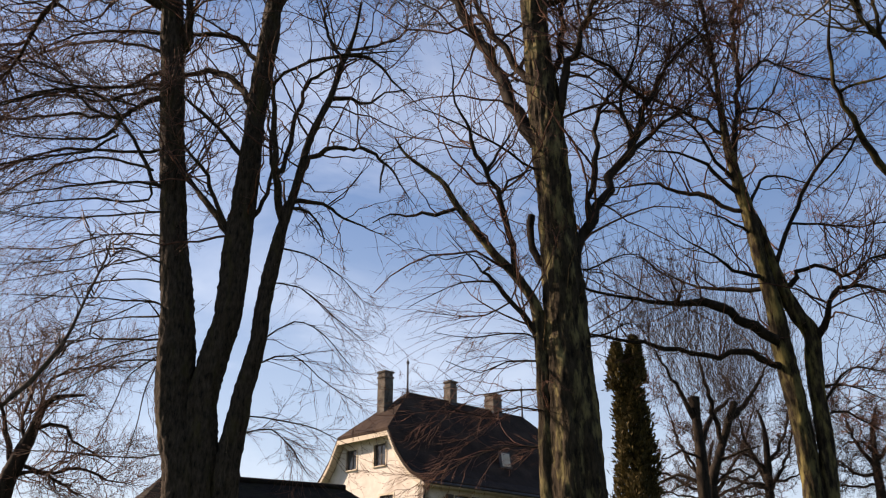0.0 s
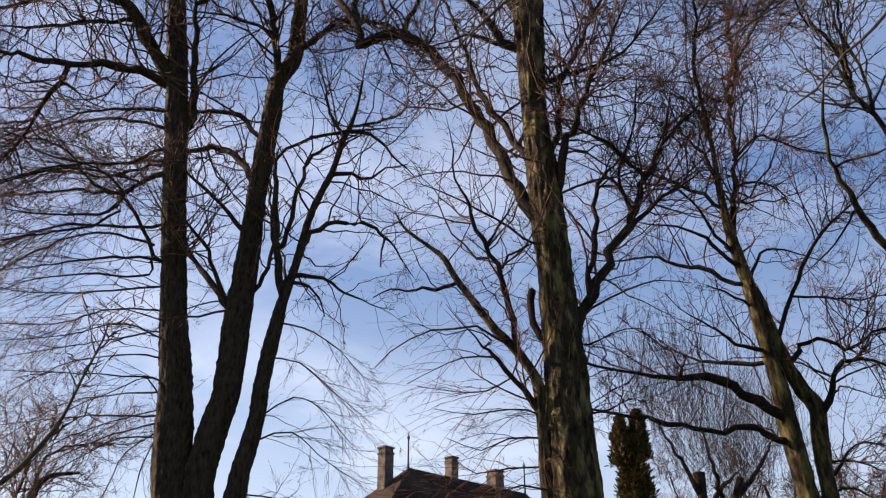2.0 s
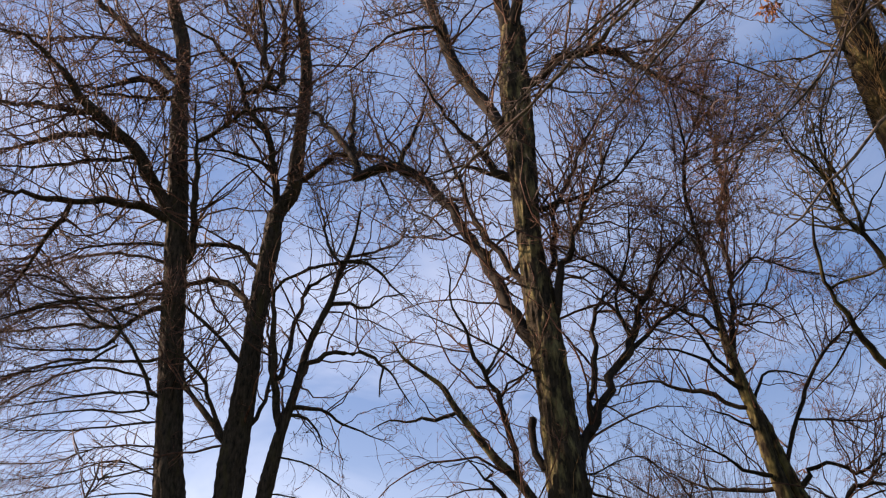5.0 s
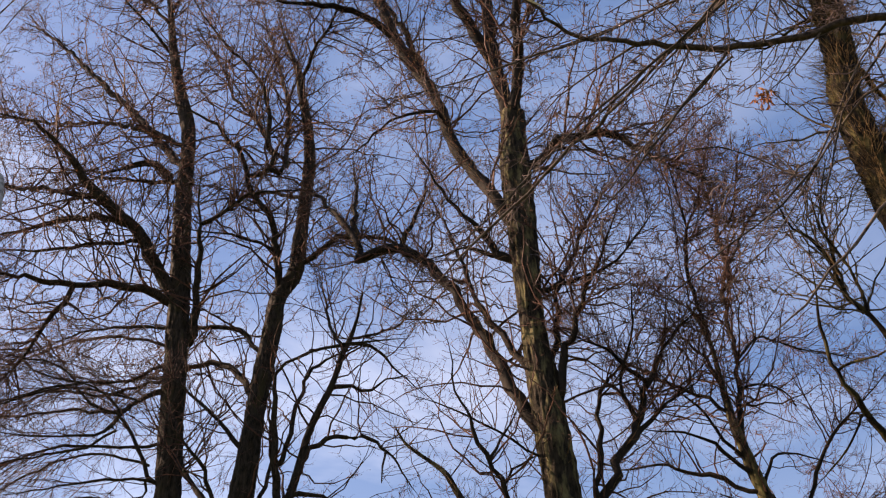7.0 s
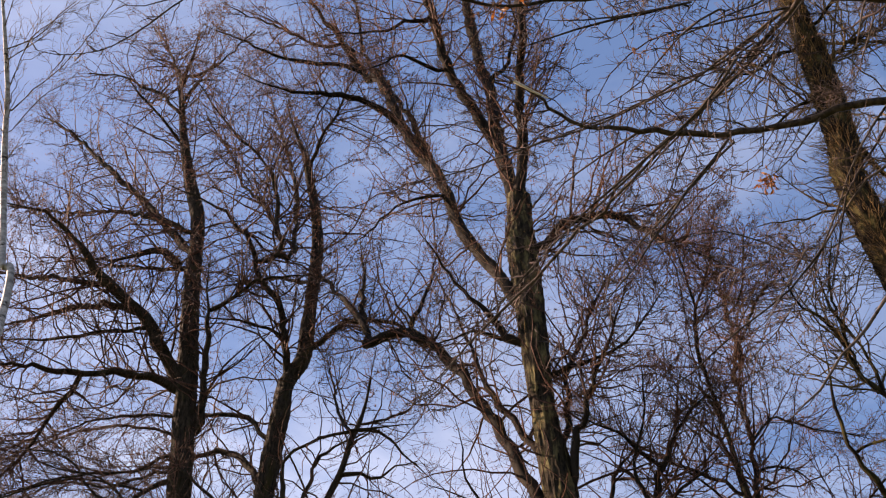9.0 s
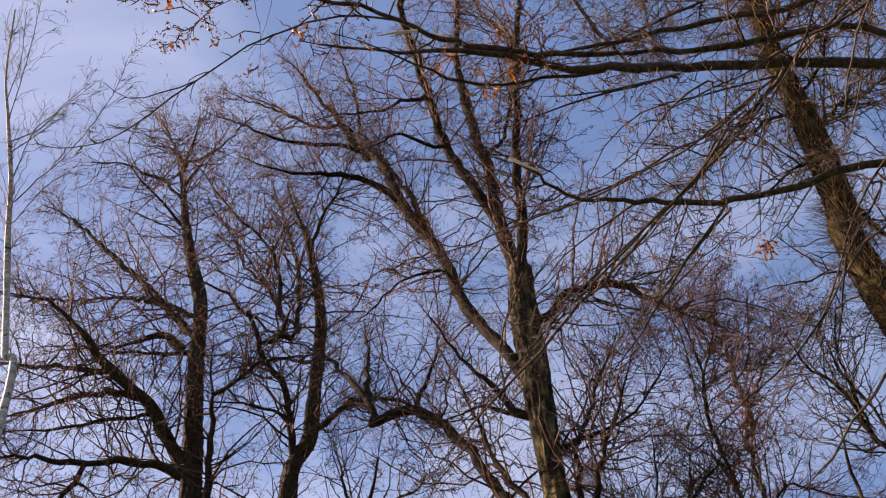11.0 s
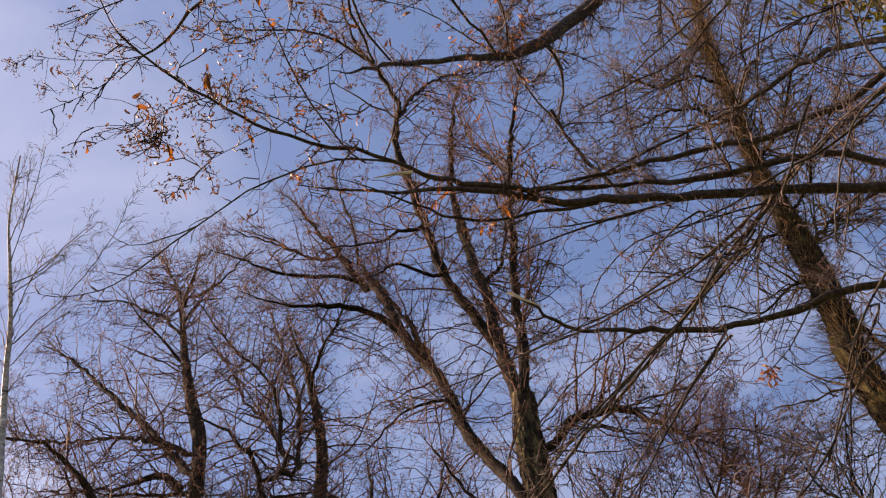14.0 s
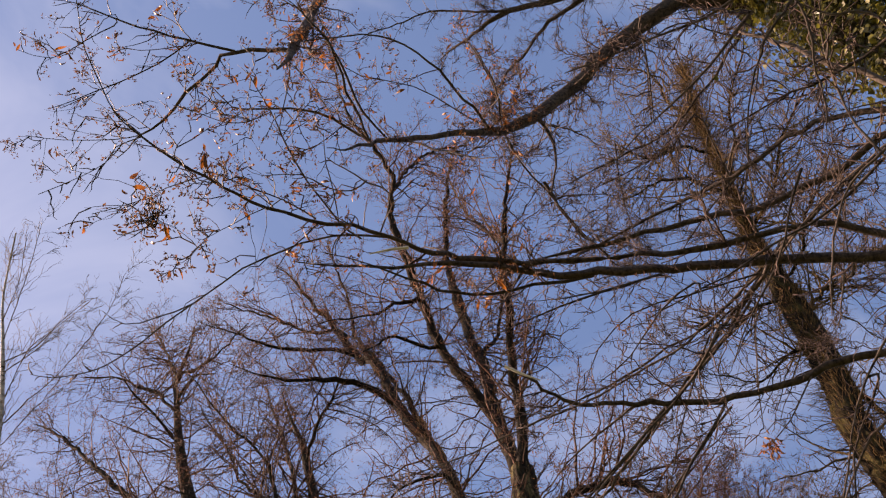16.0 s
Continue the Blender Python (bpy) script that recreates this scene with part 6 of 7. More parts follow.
POLLARD_A = [
    ("trunk", [(9.54, 34.16, -0.2, .342), (9.54, 34.16, 1.95, .251), (9.54, 34.15, 5.77, .228), (9.56, 34.14, 7.2, .200), (9.53, 34.14, 8.47, .182), (9.52, 34.14, 9.27, .216)]),
    ("limb", [(9.56, 34.14, 7.36, .127), (9.57, 34.14, 7.31, .127), (10.08, 34.68, 8.32, .108), (10.61, 35.08, 8.9, .088), (11.17, 35.48, 9.38, .053), (11.74, 35.86, 9.86, .016)]),
    ("limb", [(9.53, 34.14, 8.31, .128), (9.51, 34.13, 8.36, .128), (9.07, 33.9, 9.18, .102), (8.75, 33.72, 9.68, .075), (8.28, 33.46, 10.46, .045), (7.79, 33.23, 11.24, .013)]),
    ("limb", [(9.54, 34.15, 6.13, .073), (9.53, 34.16, 6.07, .073), (8.92, 34.5, 6.4, .056), (8.36, 34.86, 6.28, .039), (7.8, 35.31, 6.03, .021)]),
    ("limb", [(9.56, 34.14, 7.02, .063), (9.58, 34.15, 6.96, .063), (8.77, 33.95, 7.17, .042), (7.99, 33.72, 6.89, .021)]),
    ("limb", [(9.54, 34.15, 5.95, .062), (9.53, 34.16, 5.87, .062), (9.28, 34.53, 6.64, .049), (9.09, 35.08, 7.59, .036), (8.94, 35.53, 8.32, .022)]),
]
pollard("pollarded bare tree with cut-back stub heads", POLLARD_A, 18, [POLLARD_A[0][1][-1][:3], POLLARD_A[1][1][-1][:3], POLLARD_A[2][1][-1][:3]], 4.0)
POLLARD_B = [
    ("trunk", [(10.14, 35.16, -0.19, .288), (10.14, 35.16, 2.01, .211), (10.14, 35.15, 5.9, .192), (10.62, 35.14, 7.38, .163), (11.07, 35.14, 8.57, .132), (11.38, 35.14, 9.3, .122)]),
    ("limb", [(11.07, 35.14, 8.57, .110), (11.96, 35.56, 9.34, .095), (12.49, 35.92, 9.99, .080), (13.02, 36.26, 10.7, .048), (13.51, 36.69, 11.41, .014)]),
    ("limb", [(10.68, 35.14, 7.53, .098), (10.73, 35.11, 7.59, .098), (10.44, 34.82, 8.61, .087), (10.23, 34.53, 9.43, .076), (9.97, 34.26, 10.37, .046), (9.74, 33.97, 11.32, .014)]),
    ("limb", [(10.23, 35.14, 6.11, .064), (11, 34.96, 6.71, .043), (11.73, 34.75, 6.26, .021)]),
    ("limb", [(10.51, 35.14, 7.01, .065), (10.49, 35.15, 6.96, .065), (11.2, 34.65, 7.29, .043), (11.79, 34.11, 7.41, .021)]),
]
pollard("pollarded bare tree beside its twin", POLLARD_B, 19, [POLLARD_B[0][1][-1][:3], POLLARD_B[1][1][-1][:3], POLLARD_B[2][1][-1][:3]], 4.0)
SMALL_FAR = [
    ("trunk", [(14.04, 40.16, -0.18, .293), (14.04, 40.16, 2.24, .215), (14.05, 40.14, 6.54, .195), (14.15, 40.14, 7.99, .148), (14.17, 40.14, 9.22, .100), (13.98, 40.13, 10.1, .050)]),
    ("limb", [(14.14, 40.14, 7.81, .099), (14.12, 40.15, 7.74, .099), (14.99, 40.33, 8.76, .069), (15.52, 40.56, 10.07, .038), (15.8, 40.79, 10.99, .023), (16.04, 41.1, 11.91, .007)]),
    ("limb", [(14.1, 40.14, 7.26, .098), (14.05, 40.16, 7.26, .098), (13.29, 39.84, 8.42, .068), (12.95, 39.56, 9.36, .037), (12.71, 39.28, 10.26, .022), (12.47, 39, 11.17, .007)]),
    ("limb", [(14.11, 40.14, 7.44, .074), (14.13, 40.13, 7.5, .074), (13.34, 39.81, 7.93, .055), (12.52, 39.45, 8.11, .037), (11.71, 39.28, 8.29, .022), (10.9, 39.12, 8.47, .007)]),
    ("limb", [(14.06, 40.14, 6.72, .085), (14.11, 40.13, 6.66, .085), (13.76, 40.72, 7.96, .063), (13.35, 41.39, 9.08, .039), (13, 41.75, 9.7, .023), (12.53, 42.04, 10.32, .007)]),
    ("limb", [(14.05, 40.14, 6.54, .085), (14.1, 40.12, 6.59, .085), (14.79, 39.61, 7.89, .061), (15.01, 39.1, 9.01, .037), (15.12, 38.74, 9.79, .022), (15.14, 38.34, 10.58, .007)]),
    ("limb", [(14.08, 40.14, 6.7, .073), (14.12, 40.12, 6.73, .073), (12.96, 40.52, 7.07, .062), (12.12, 40.91, 7.37, .050), (10.97, 41.44, 7.07, .038), (10.28, 41.93, 6.81, .023), (9.56, 42.35, 6.57, .007)]),
    ("limb", [(14.05, 40.13, 6.59, .061), (13.33, 39.87, 6.74, .049), (12.59, 39.55, 6.47, .036), (11.97, 39.24, 6.15, .024)]),
    ("limb", [(14.05, 40.15, 6.9, .073), (14.71, 39.91, 6.98, .049), (15.58, 39.44, 7.39, .024)]),
]
build_tree("park_tree", "small far tree with fine dark brown twigs", SMALL_FAR, 20, bark_grey, bark_far, (320, 2800, 5000), ((0.6, 1.6), (0.4, 1.0), (0.2, 0.5)), trunk_sides=12, twig_tip=0.007, spread=(40, 85))
SMALL_SIDE = [
    ("trunk", [(17.92, 38.16, -0.19, .278), (17.92, 38.16, 2.14, .204), (17.92, 38.14, 6.28, .185), (17.95, 38.14, 7.65, .141), (18.04, 38.14, 8.83, .095), (18.34, 38.13, 9.78, .048)]),
    ("limb", [(17.94, 38.14, 7.14, .094), (17.93, 38.14, 7.19, .094), (17.5, 38.53, 8.19, .066), (17.39, 38.97, 9.23, .037), (17.24, 39.26, 9.93, .022), (17.08, 39.56, 10.62, .007)]),
    ("limb", [(17.95, 38.14, 7.48, .082), (17.96, 38.14, 7.42, .082), (18.52, 37.52, 8.46, .058), (18.82, 36.76, 9.47, .035), (19.09, 36.33, 10.01, .021), (19.47, 35.95, 10.55, .006)]),
    ("limb", [(17.94, 38.14, 6.96, .082), (17.26, 38.45, 7.01, .059), (16.82, 38.87, 7.53, .036), (16.42, 39.34, 8.19, .022), (15.98, 39.76, 8.85, .006)]),
    ("limb", [(17.92, 38.14, 6.45, .070), (17.88, 38.15, 6.51, .070), (17.21, 38.56, 6.52, .047), (16.63, 39.06, 6.67, .024)]),
    ("limb", [(17.97, 38.14, 7.95, .071), (17.99, 38.14, 7.89, .071), (17.44, 38.56, 8.43, .048), (16.96, 38.91, 8.25, .024)]),
]
build_tree("park_tree", "small far tree with a fine twiggy crown", SMALL_SIDE, 21, bark_grey, bark_far, (320, 2800, 5000), ((0.6, 1.6), (0.4, 1.0), (0.2, 0.5)), trunk_sides=12, twig_tip=0.007, spread=(40, 85))

THICKET = [
    ("trunk", [(12.72, 44.16, -0.17, .201), (12.72, 44.16, 2.29, .147), (12.73, 44.14, 6.66, .134), (12.73, 44.14, 7.58, .121), (12.75, 44.14, 8.51, .095), (13.05, 44.14, 9.45, .041)]),
    ("limb", [(12.73, 44.14, 6.66, .094), (11.98, 43.53, 7.89, .076), (11.1, 42.78, 8.95, .057), (10.64, 42.12, 9.87, .040), (10.34, 41.63, 10.54, .024), (10.04, 41.13, 11.22, .007)]),
    ("limb", [(12.73, 44.14, 6.66, .094), (13.44, 43.51, 7.88, .076), (14.02, 42.79, 8.94, .057), (14.21, 42.21, 9.75, .040), (14.4, 41.73, 10.57, .024), (14.47, 41.2, 11.39, .007)]),
    ("limb", [(12.74, 44.13, 6.79, .080), (11.52, 43.58, 7.24, .066), (10.34, 42.88, 7.66, .052), (9.46, 42.34, 7.84, .039), (8.76, 41.82, 7.98, .023), (8.2, 41.09, 8.1, .007)]),
    ("limb", [(12.74, 44.13, 6.79, .080), (12.79, 44.12, 6.79, .080), (13.93, 43.61, 7.25, .066), (14.63, 43.1, 7.81, .053), (15.09, 42.75, 8.15, .039), (15.64, 42.2, 8.55, .024), (16.18, 41.65, 8.96, .007)]),
    ("limb", [(12.73, 44.14, 7.58, .067), (12.45, 44.49, 8.7, .048), (12.28, 44.91, 9.87, .028)]),
    ("limb", [(12.73, 44.14, 7.58, .067), (13.19, 43.75, 8.58, .047), (13.56, 43.19, 9.67, .027)]),
    ("limb", [(12.73, 44.14, 6.66, .067), (11.34, 43.56, 6.72, .046), (10.15, 42.91, 6.9, .026)]),
    ("limb", [(12.73, 44.14, 6.66, .067), (12.78, 44.13, 6.66, .067), (14.51, 44.79, 6.87, .048), (16.17, 45.56, 7.18, .028)]),
]
build_tree("hazel_shrub", "tall bare many-stemmed shrub under the pollarded trees", THICKET, 25, bark_grey, bark_twig, (240, 1900, 3600), ((0.6, 1.6), (0.4, 1.0), (0.2, 0.5)), trunk_sides=12, twig_tip=0.007, category="shrub")

# ---- columnar thuja ----
def thuja(x, y, height, seed):
    rng = np.random.default_rng(seed)
    tree = thing("thuja_tree", (x, y, 0), "dark columnar evergreen conifer with two tips", "conifer")
    line = smooth_line([(0, 0, -0.1, 0.3), (0.02, 0, 3, 0.22), (-0.02, 0.03, 7, 0.12), (0, 0, height - 0.8, 0.03)], 0.4)
    v, f = tubes(line[None, :, :3], line[None, :, 3], 12, 0.05, rng)
    child("trunk", mesh_from("trunk", v, f, bark_grey), tree)
    n = 32000
    z = height * rng.random(n) ** 0.85
    ang = rng.uniform(0, 2 * math.pi, n)
    wide = 1.12 * np.clip((height - z) / height, 0, 1) ** 0.55 * (0.86 + 0.16 * np.sin(3 * ang + z * 1.3) + 0.12 * np.sin(5 * ang - z * 2.7))
    r = wide * np.sqrt(rng.uniform(0.35, 1.0, n)) * (1 + 0.12 * rng.normal(size=n))
    fork = np.where(z > height - 1.6, np.where(rng.random(n) < 0.55, 0.26, -0.34), 0.0)
    at = np.stack([r * np.cos(ang) + fork, r * np.sin(ang), z - np.where(fork < 0, 0.25, 0)], 1)
    along = unit(np.stack([np.cos(ang) * 0.5, np.sin(ang) * 0.5, np.full(n, 0.9)], 1) + rng.normal(0, 0.45, (n, 3)))
    across = unit(np.cross(along, rng.normal(size=(n, 3))))
    s = rng.uniform(0.08, 0.26, (n, 1))
    v = np.stack([at, at + along * s * 0.6 + across * s * 0.15, at + along * s, at + along * s * 0.55 - across * s * 0.15], 1).reshape(-1, 3)
    child("crown", mesh_from("crown", v, np.arange(n * 4).reshape(-1, 4), thuja_green, False), tree, "dense dark green scale-leaf sprays", "stuff")


thuja(6.25, 30.14, 10.4, 22)

# ---- near tree overhead, ivy-clad, with the long branches that reach over ----
IVY_TREE = [
    ("trunk", [(3.91, 2.46, -0.28, .420), (3.96, 2.47, 0.42, .300), (4.03, 2.49, 1.82, .260), (4.09, 2.47, 3.85, .240), (4.09, 2.43, 5.92, .220), (4.05, 2.32, 7.92, .200), (4.02, 2.32, 9.89, .180), (4.04, 2.43, 12.37, .140), (4.16, 2.59, 14.87, .080), (4.3, 2.73, 16.87, .012)]),
    ("limb", [(4.07, 2.52, 5.4, .035), (4.05, 2.57, 5.38, .035), (3.54, 2.65, 5.69, .033), (2.72, 2.78, 6.09, .032), (2.09, 2.82, 6.26, .030), (1.4, 2.84, 6.38, .028), (0.98, 2.81, 6.38, .025), (0.73, 2.75, 6.33, .022), (0.45, 2.64, 6.3, .019), (0.18, 2.56, 6.25, .015), (-0.15, 2.49, 6.16, .010), (-0.46, 2.39, 6.08, .007), (-0.68, 2.29, 6, .003)]),
    ("limb", [(3.34, 2.68, 5.79, .025), (3.31, 2.71, 5.8, .025), (2.94, 2.69, 6.01, .024), (2.51, 2.61, 6.24, .022), (2.29, 2.61, 6.27, .022), (2.06, 2.64, 6.29, .020), (1.82, 2.68, 6.3, .020), (1.49, 2.71, 6.32, .019), (1.08, 2.71, 6.36, .018), (0.74, 2.69, 6.36, .018), (0.53, 2.65, 6.34, .017), (0.32, 2.59, 6.33, .017), (0.16, 2.51, 6.3, .016), (-0, 2.45, 6.27, .016), (-0.15, 2.33, 6.26, .013), (-0.37, 2.23, 6.23, .012), (-0.61, 2.13, 6.19, .010), (-0.8, 2.01, 6.14, .010), (-0.93, 1.91, 6.1, .010), (-1.06, 1.76, 6.06, .008), (-1.19, 1.64, 6.02, .007), (-1.31, 1.47, 5.97, .005), (-1.37, 1.39, 5.97, .003), (-1.41, 1.3, 5.96, .003)]),
    ("limb", [(1.05, 2.83, 6.37, .0115), (0.69, 2.82, 6.32, .0107), (0.41, 2.8, 6.26, .0098), (0.17, 2.73, 6.19, .0082), (0, 2.62, 6.14, .0074), (-0.18, 2.48, 6.1, .0057), (-0.38, 2.34, 6.05, .0033), (-0.45, 2.3, 6.03, .0025), (-0.52, 2.26, 6.01, .0025)]),
    ("bare", [(-0.15, 2.34, 6.25, .0074), (-0.38, 2.3, 6.27, .0066), (-0.57, 2.29, 6.25, .0057), (-0.77, 2.32, 6.22, .0057), (-1, 2.38, 6.16, .0049), (-1.29, 2.49, 6.03, .0041), (-1.56, 2.6, 5.89, .0041), (-1.75, 2.66, 5.78, .0033), (-1.88, 2.66, 5.73, .0025), (-2.01, 2.64, 5.69, .0025), (-2.11, 2.59, 5.67, .0016)]),
    ("bare", [(-1.29, 2.49, 6.03, .0049), (-1.49, 2.54, 6.01, .0033), (-1.68, 2.55, 6, .0025), (-1.8, 2.48, 6.06, .0016)]),
    ("limb", [(4.1, 2.96, 15.37, .102), (4.34, 2.7, 15.35, .102), (2.62, 1.65, 14.7, .093), (1.27, 1.34, 13.71, .083), (0.22, 1.41, 12.54, .073), (-0.39, 1.63, 11.29, .065), (-0.62, 1.73, 10.02, .050), (-0.64, 1.64, 8.79, .039), (-0.67, 1.54, 7.56, .027), (-0.68, 1.51, 7.26, .016), (-0.71, 1.48, 6.95, .005)]),
    ("limb", [(-0.66, 1.55, 7.56, .018), (-0.82, 1.54, 7.66, .015), (-1.09, 1.54, 7.75, .014), (-1.24, 1.65, 7.81, .012), (-1.48, 1.83, 7.83, .011), (-1.69, 2, 7.85, .010), (-1.89, 2.1, 7.89, .007), (-2, 2.2, 7.93, .004), (-2.12, 2.28, 7.96, .003)]),
    ("limb", [(-1.07, 1.54, 7.73, .0098), (-1.37, 1.42, 7.69, .0082), (-1.55, 1.32, 7.65, .0074), (-1.71, 1.24, 7.61, .0057), (-1.92, 1.1, 7.56, .0041), (-2, 1.06, 7.56, .0025), (-2.1, 1.04, 7.56, .0025)]),
    ("limb", [(-0.68, 1.53, 7.49, .0057), (-0.71, 1.68, 7.56, .0041), (-0.81, 1.95, 7.57, .0033), (-0.9, 2.19, 7.59, .0025)]),
    ("limb", [(-1.35, 1.43, 7.69, .0057), (-1.58, 1.55, 7.67, .0049), (-1.85, 1.63, 7.63, .0041), (-2.16, 1.7, 7.56, .0033), (-2.32, 1.73, 7.55, .0025)]),
    ("limb", [(-1.88, 2.1, 7.89, .0057), (-1.99, 1.89, 7.81, .0049), (-2.01, 1.7, 7.75, .0049), (-2.04, 1.41, 7.71, .0041), (-2, 1.17, 7.65, .0033), (-1.95, 0.98, 7.59, .0025)]),
    ("limb", [(-1.88, 2.1, 7.89, .0041), (-2.08, 2.11, 7.88, .0033), (-2.41, 2.05, 7.83, .0025), (-2.65, 1.98, 7.82, .0016)]),
    ("bare", [(-1.31, 1.47, 5.97, .0033), (-1.4, 1.46, 5.83, .0025), (-1.42, 1.48, 5.69, .0025), (-1.5, 1.48, 5.54, .0016), (-1.63, 1.47, 5.36, .0016)]),
    ("limb", [(-1.76, 1.21, 7.61, .0041), (-1.78, 1.25, 7.59, .0041), (-1.98, 1.32, 7.58, .0033), (-2.21, 1.4, 7.54, .0025), (-2.41, 1.32, 7.55, .0016)]),
    ("limb", [(-1.07, 1.75, 6.05, .0033), (-1.21, 1.71, 5.86, .0025), (-1.32, 1.69, 5.67, .0016), (-1.47, 1.64, 5.47, .0016)]),
    ("limb", [(-0.8, 2.01, 6.14, .0033), (-0.92, 1.96, 5.89, .0025), (-1.02, 1.91, 5.64, .0016), (-1.05, 1.87, 5.39, .0016)]),
    ("limb", [(2.29, 2.61, 6.27, .016), (2.18, 2.79, 6.3, .014), (2.09, 2.94, 6.31, .014), (1.95, 3.17, 6.29, .013), (1.78, 3.43, 6.24, .013), (1.56, 3.69, 6.19, .012), (1.35, 3.92, 6.14, .011), (1.11, 4.18, 6.04, .011), (1.04, 4.3, 6.03, .010), (0.9, 4.41, 6.03, .011), (0.6, 4.7, 5.85, .010), (0.35, 4.89, 5.74, .009), (-0.11, 5.22, 5.44, .005), (-0.17, 5.29, 5.39, .003), (-0.26, 5.33, 5.33, .003)]),
    ("limb", [(2.09, 2.93, 6.32, .0082), (1.9, 3.13, 6.34, .0090), (1.73, 3.31, 6.34, .0082), (1.55, 3.47, 6.34, .0082), (1.3, 3.63, 6.37, .0074), (1.07, 3.77, 6.38, .0074), (0.69, 3.91, 6.39, .0074), (0.38, 4.04, 6.39, .0057), (0.02, 4.16, 6.37, .0041), (-0.37, 4.24, 6.35, .0025)]),
    ("limb", [(1.95, 3.17, 6.29, .0066), (1.92, 3.16, 6.32, .0066), (1.79, 3.36, 6.34, .0057), (1.66, 3.69, 6.26, .0057), (1.55, 4.01, 6.15, .0049), (1.44, 4.34, 6.01, .0041), (1.39, 4.43, 5.98, .0025), (1.37, 4.52, 5.95, .0025)]),
    ("limb", [(2.09, 2.93, 6.32, .0066), (1.66, 3.08, 6.41, .0057), (1.32, 3.2, 6.46, .0049), (1.08, 3.4, 6.4, .0041), (0.94, 3.64, 6.26, .0025)]),
    ("limb", [(2.1, 2.95, 6.3, .0041), (1.98, 3.07, 6.1, .0033), (1.9, 3.22, 5.86, .0025), (1.83, 3.3, 5.64, .0025)]),
    ("limb", [(2.16, 2.85, 6.29, .0074), (2.23, 2.52, 6.14, .0066), (2.3, 2.23, 5.96, .0057), (2.41, 1.91, 5.73, .0049), (2.47, 1.82, 5.66, .0033), (2.52, 1.73, 5.58, .0025)]),
    ("limb", [(3.86, 2.61, 5.5, .029), (3.82, 2.85, 5.36, .029), (3.27, 3.08, 5.61, .028), (2.65, 3.27, 5.81, .025), (2.43, 3.31, 5.82, .023), (2.22, 3.35, 5.8, .022), (2.01, 3.39, 5.78, .020), (1.74, 3.42, 5.77, .019), (1.54, 3.41, 5.76, .018), (1.33, 3.39, 5.75, .017), (1.13, 3.37, 5.74, .016), (1, 3.31, 5.73, .014), (0.89, 3.28, 5.68, .012), (0.73, 3.2, 5.67, .011), (0.6, 3.11, 5.67, .010), (0.51, 3.02, 5.67, .008), (0.4, 2.93, 5.66, .004), (0.33, 2.86, 5.65, .003), (0.26, 2.82, 5.64, .003)]),
    ("limb", [(1.7, 3.42, 5.76, .0098), (1.56, 3.48, 5.61, .0082), (1.39, 3.57, 5.44, .0074), (1.25, 3.62, 5.27, .0057), (1.05, 3.74, 5.05, .0049), (0.85, 3.82, 4.84, .0033), (0.66, 3.9, 4.61, .0025)]),
    ("limb", [(1.13, 3.37, 5.74, .0074), (0.92, 3.52, 5.71, .0057), (0.71, 3.67, 5.67, .0041), (0.56, 3.84, 5.59, .0025)]),
    ("limb", [(2.22, 3.35, 5.8, .0049), (2.04, 3.41, 5.59, .0041), (1.89, 3.4, 5.42, .0033), (1.75, 3.36, 5.26, .0025)]),
    ("limb", [(1.61, 3.85, 6.21, .0041), (1.31, 3.66, 5.88, .0025), (1.07, 3.36, 5.64, .0016)]),
    ("limb", [(3.93, 2.8, 11.43, .101), (3.99, 2.67, 11.45, .101), (3.26, 2.47, 11.37, .099), (2.83, 2.52, 11.1, .097), (2.38, 2.66, 10.79, .087), (2.06, 2.73, 10.45, .078), (1.74, 2.85, 10.1, .067), (1.45, 2.88, 9.75, .060), (1.17, 2.88, 9.39, .050), (0.87, 2.85, 9.06, .042), (0.64, 2.71, 8.73, .032), (0.39, 2.58, 8.41, .025), (0.01, 2.44, 8.08, .021), (-0.19, 2.31, 7.74, .016), (-0.37, 2.2, 7.38, .009), (-0.44, 2.15, 7.25, .005), (-0.51, 2.08, 7.13, .003)]),
    ("limb", [(0.73, 2.75, 8.86, .0123), (0.53, 2.42, 8.8, .0115), (0.33, 2.13, 8.72, .0098), (0.17, 1.93, 8.6, .0082), (-0.01, 1.77, 8.47, .0074), (-0.22, 1.67, 8.3, .0057), (-0.62, 1.62, 8.11, .0041), (-0.72, 1.61, 8.06, .0025), (-0.83, 1.6, 8.01, .0025)]),
    ("limb", [(0.87, 2.85, 9.06, .0098), (0.89, 2.89, 9.04, .0098), (0.99, 3.11, 8.96, .0090), (1.18, 3.36, 8.84, .0082), (1.37, 3.62, 8.71, .0066), (1.58, 3.87, 8.56, .0057), (1.67, 3.95, 8.52, .0033), (1.75, 4.05, 8.49, .0025)]),
    ("limb", [(0.88, 2.86, 9.05, .0082), (0.88, 2.67, 9.17, .0082), (0.8, 2.44, 9.31, .0074), (0.73, 2.26, 9.42, .0066), (0.67, 2.17, 9.51, .0057), (0.63, 2.07, 9.59, .0033), (0.61, 1.95, 9.66, .0025)]),
    ("limb", [(1.23, 2.9, 9.42, .019), (1.36, 3.14, 9.57, .016), (1.43, 3.39, 9.72, .012), (1.43, 3.73, 9.83, .010), (1.4, 3.93, 9.91, .006), (1.43, 4.12, 10, .003)]),
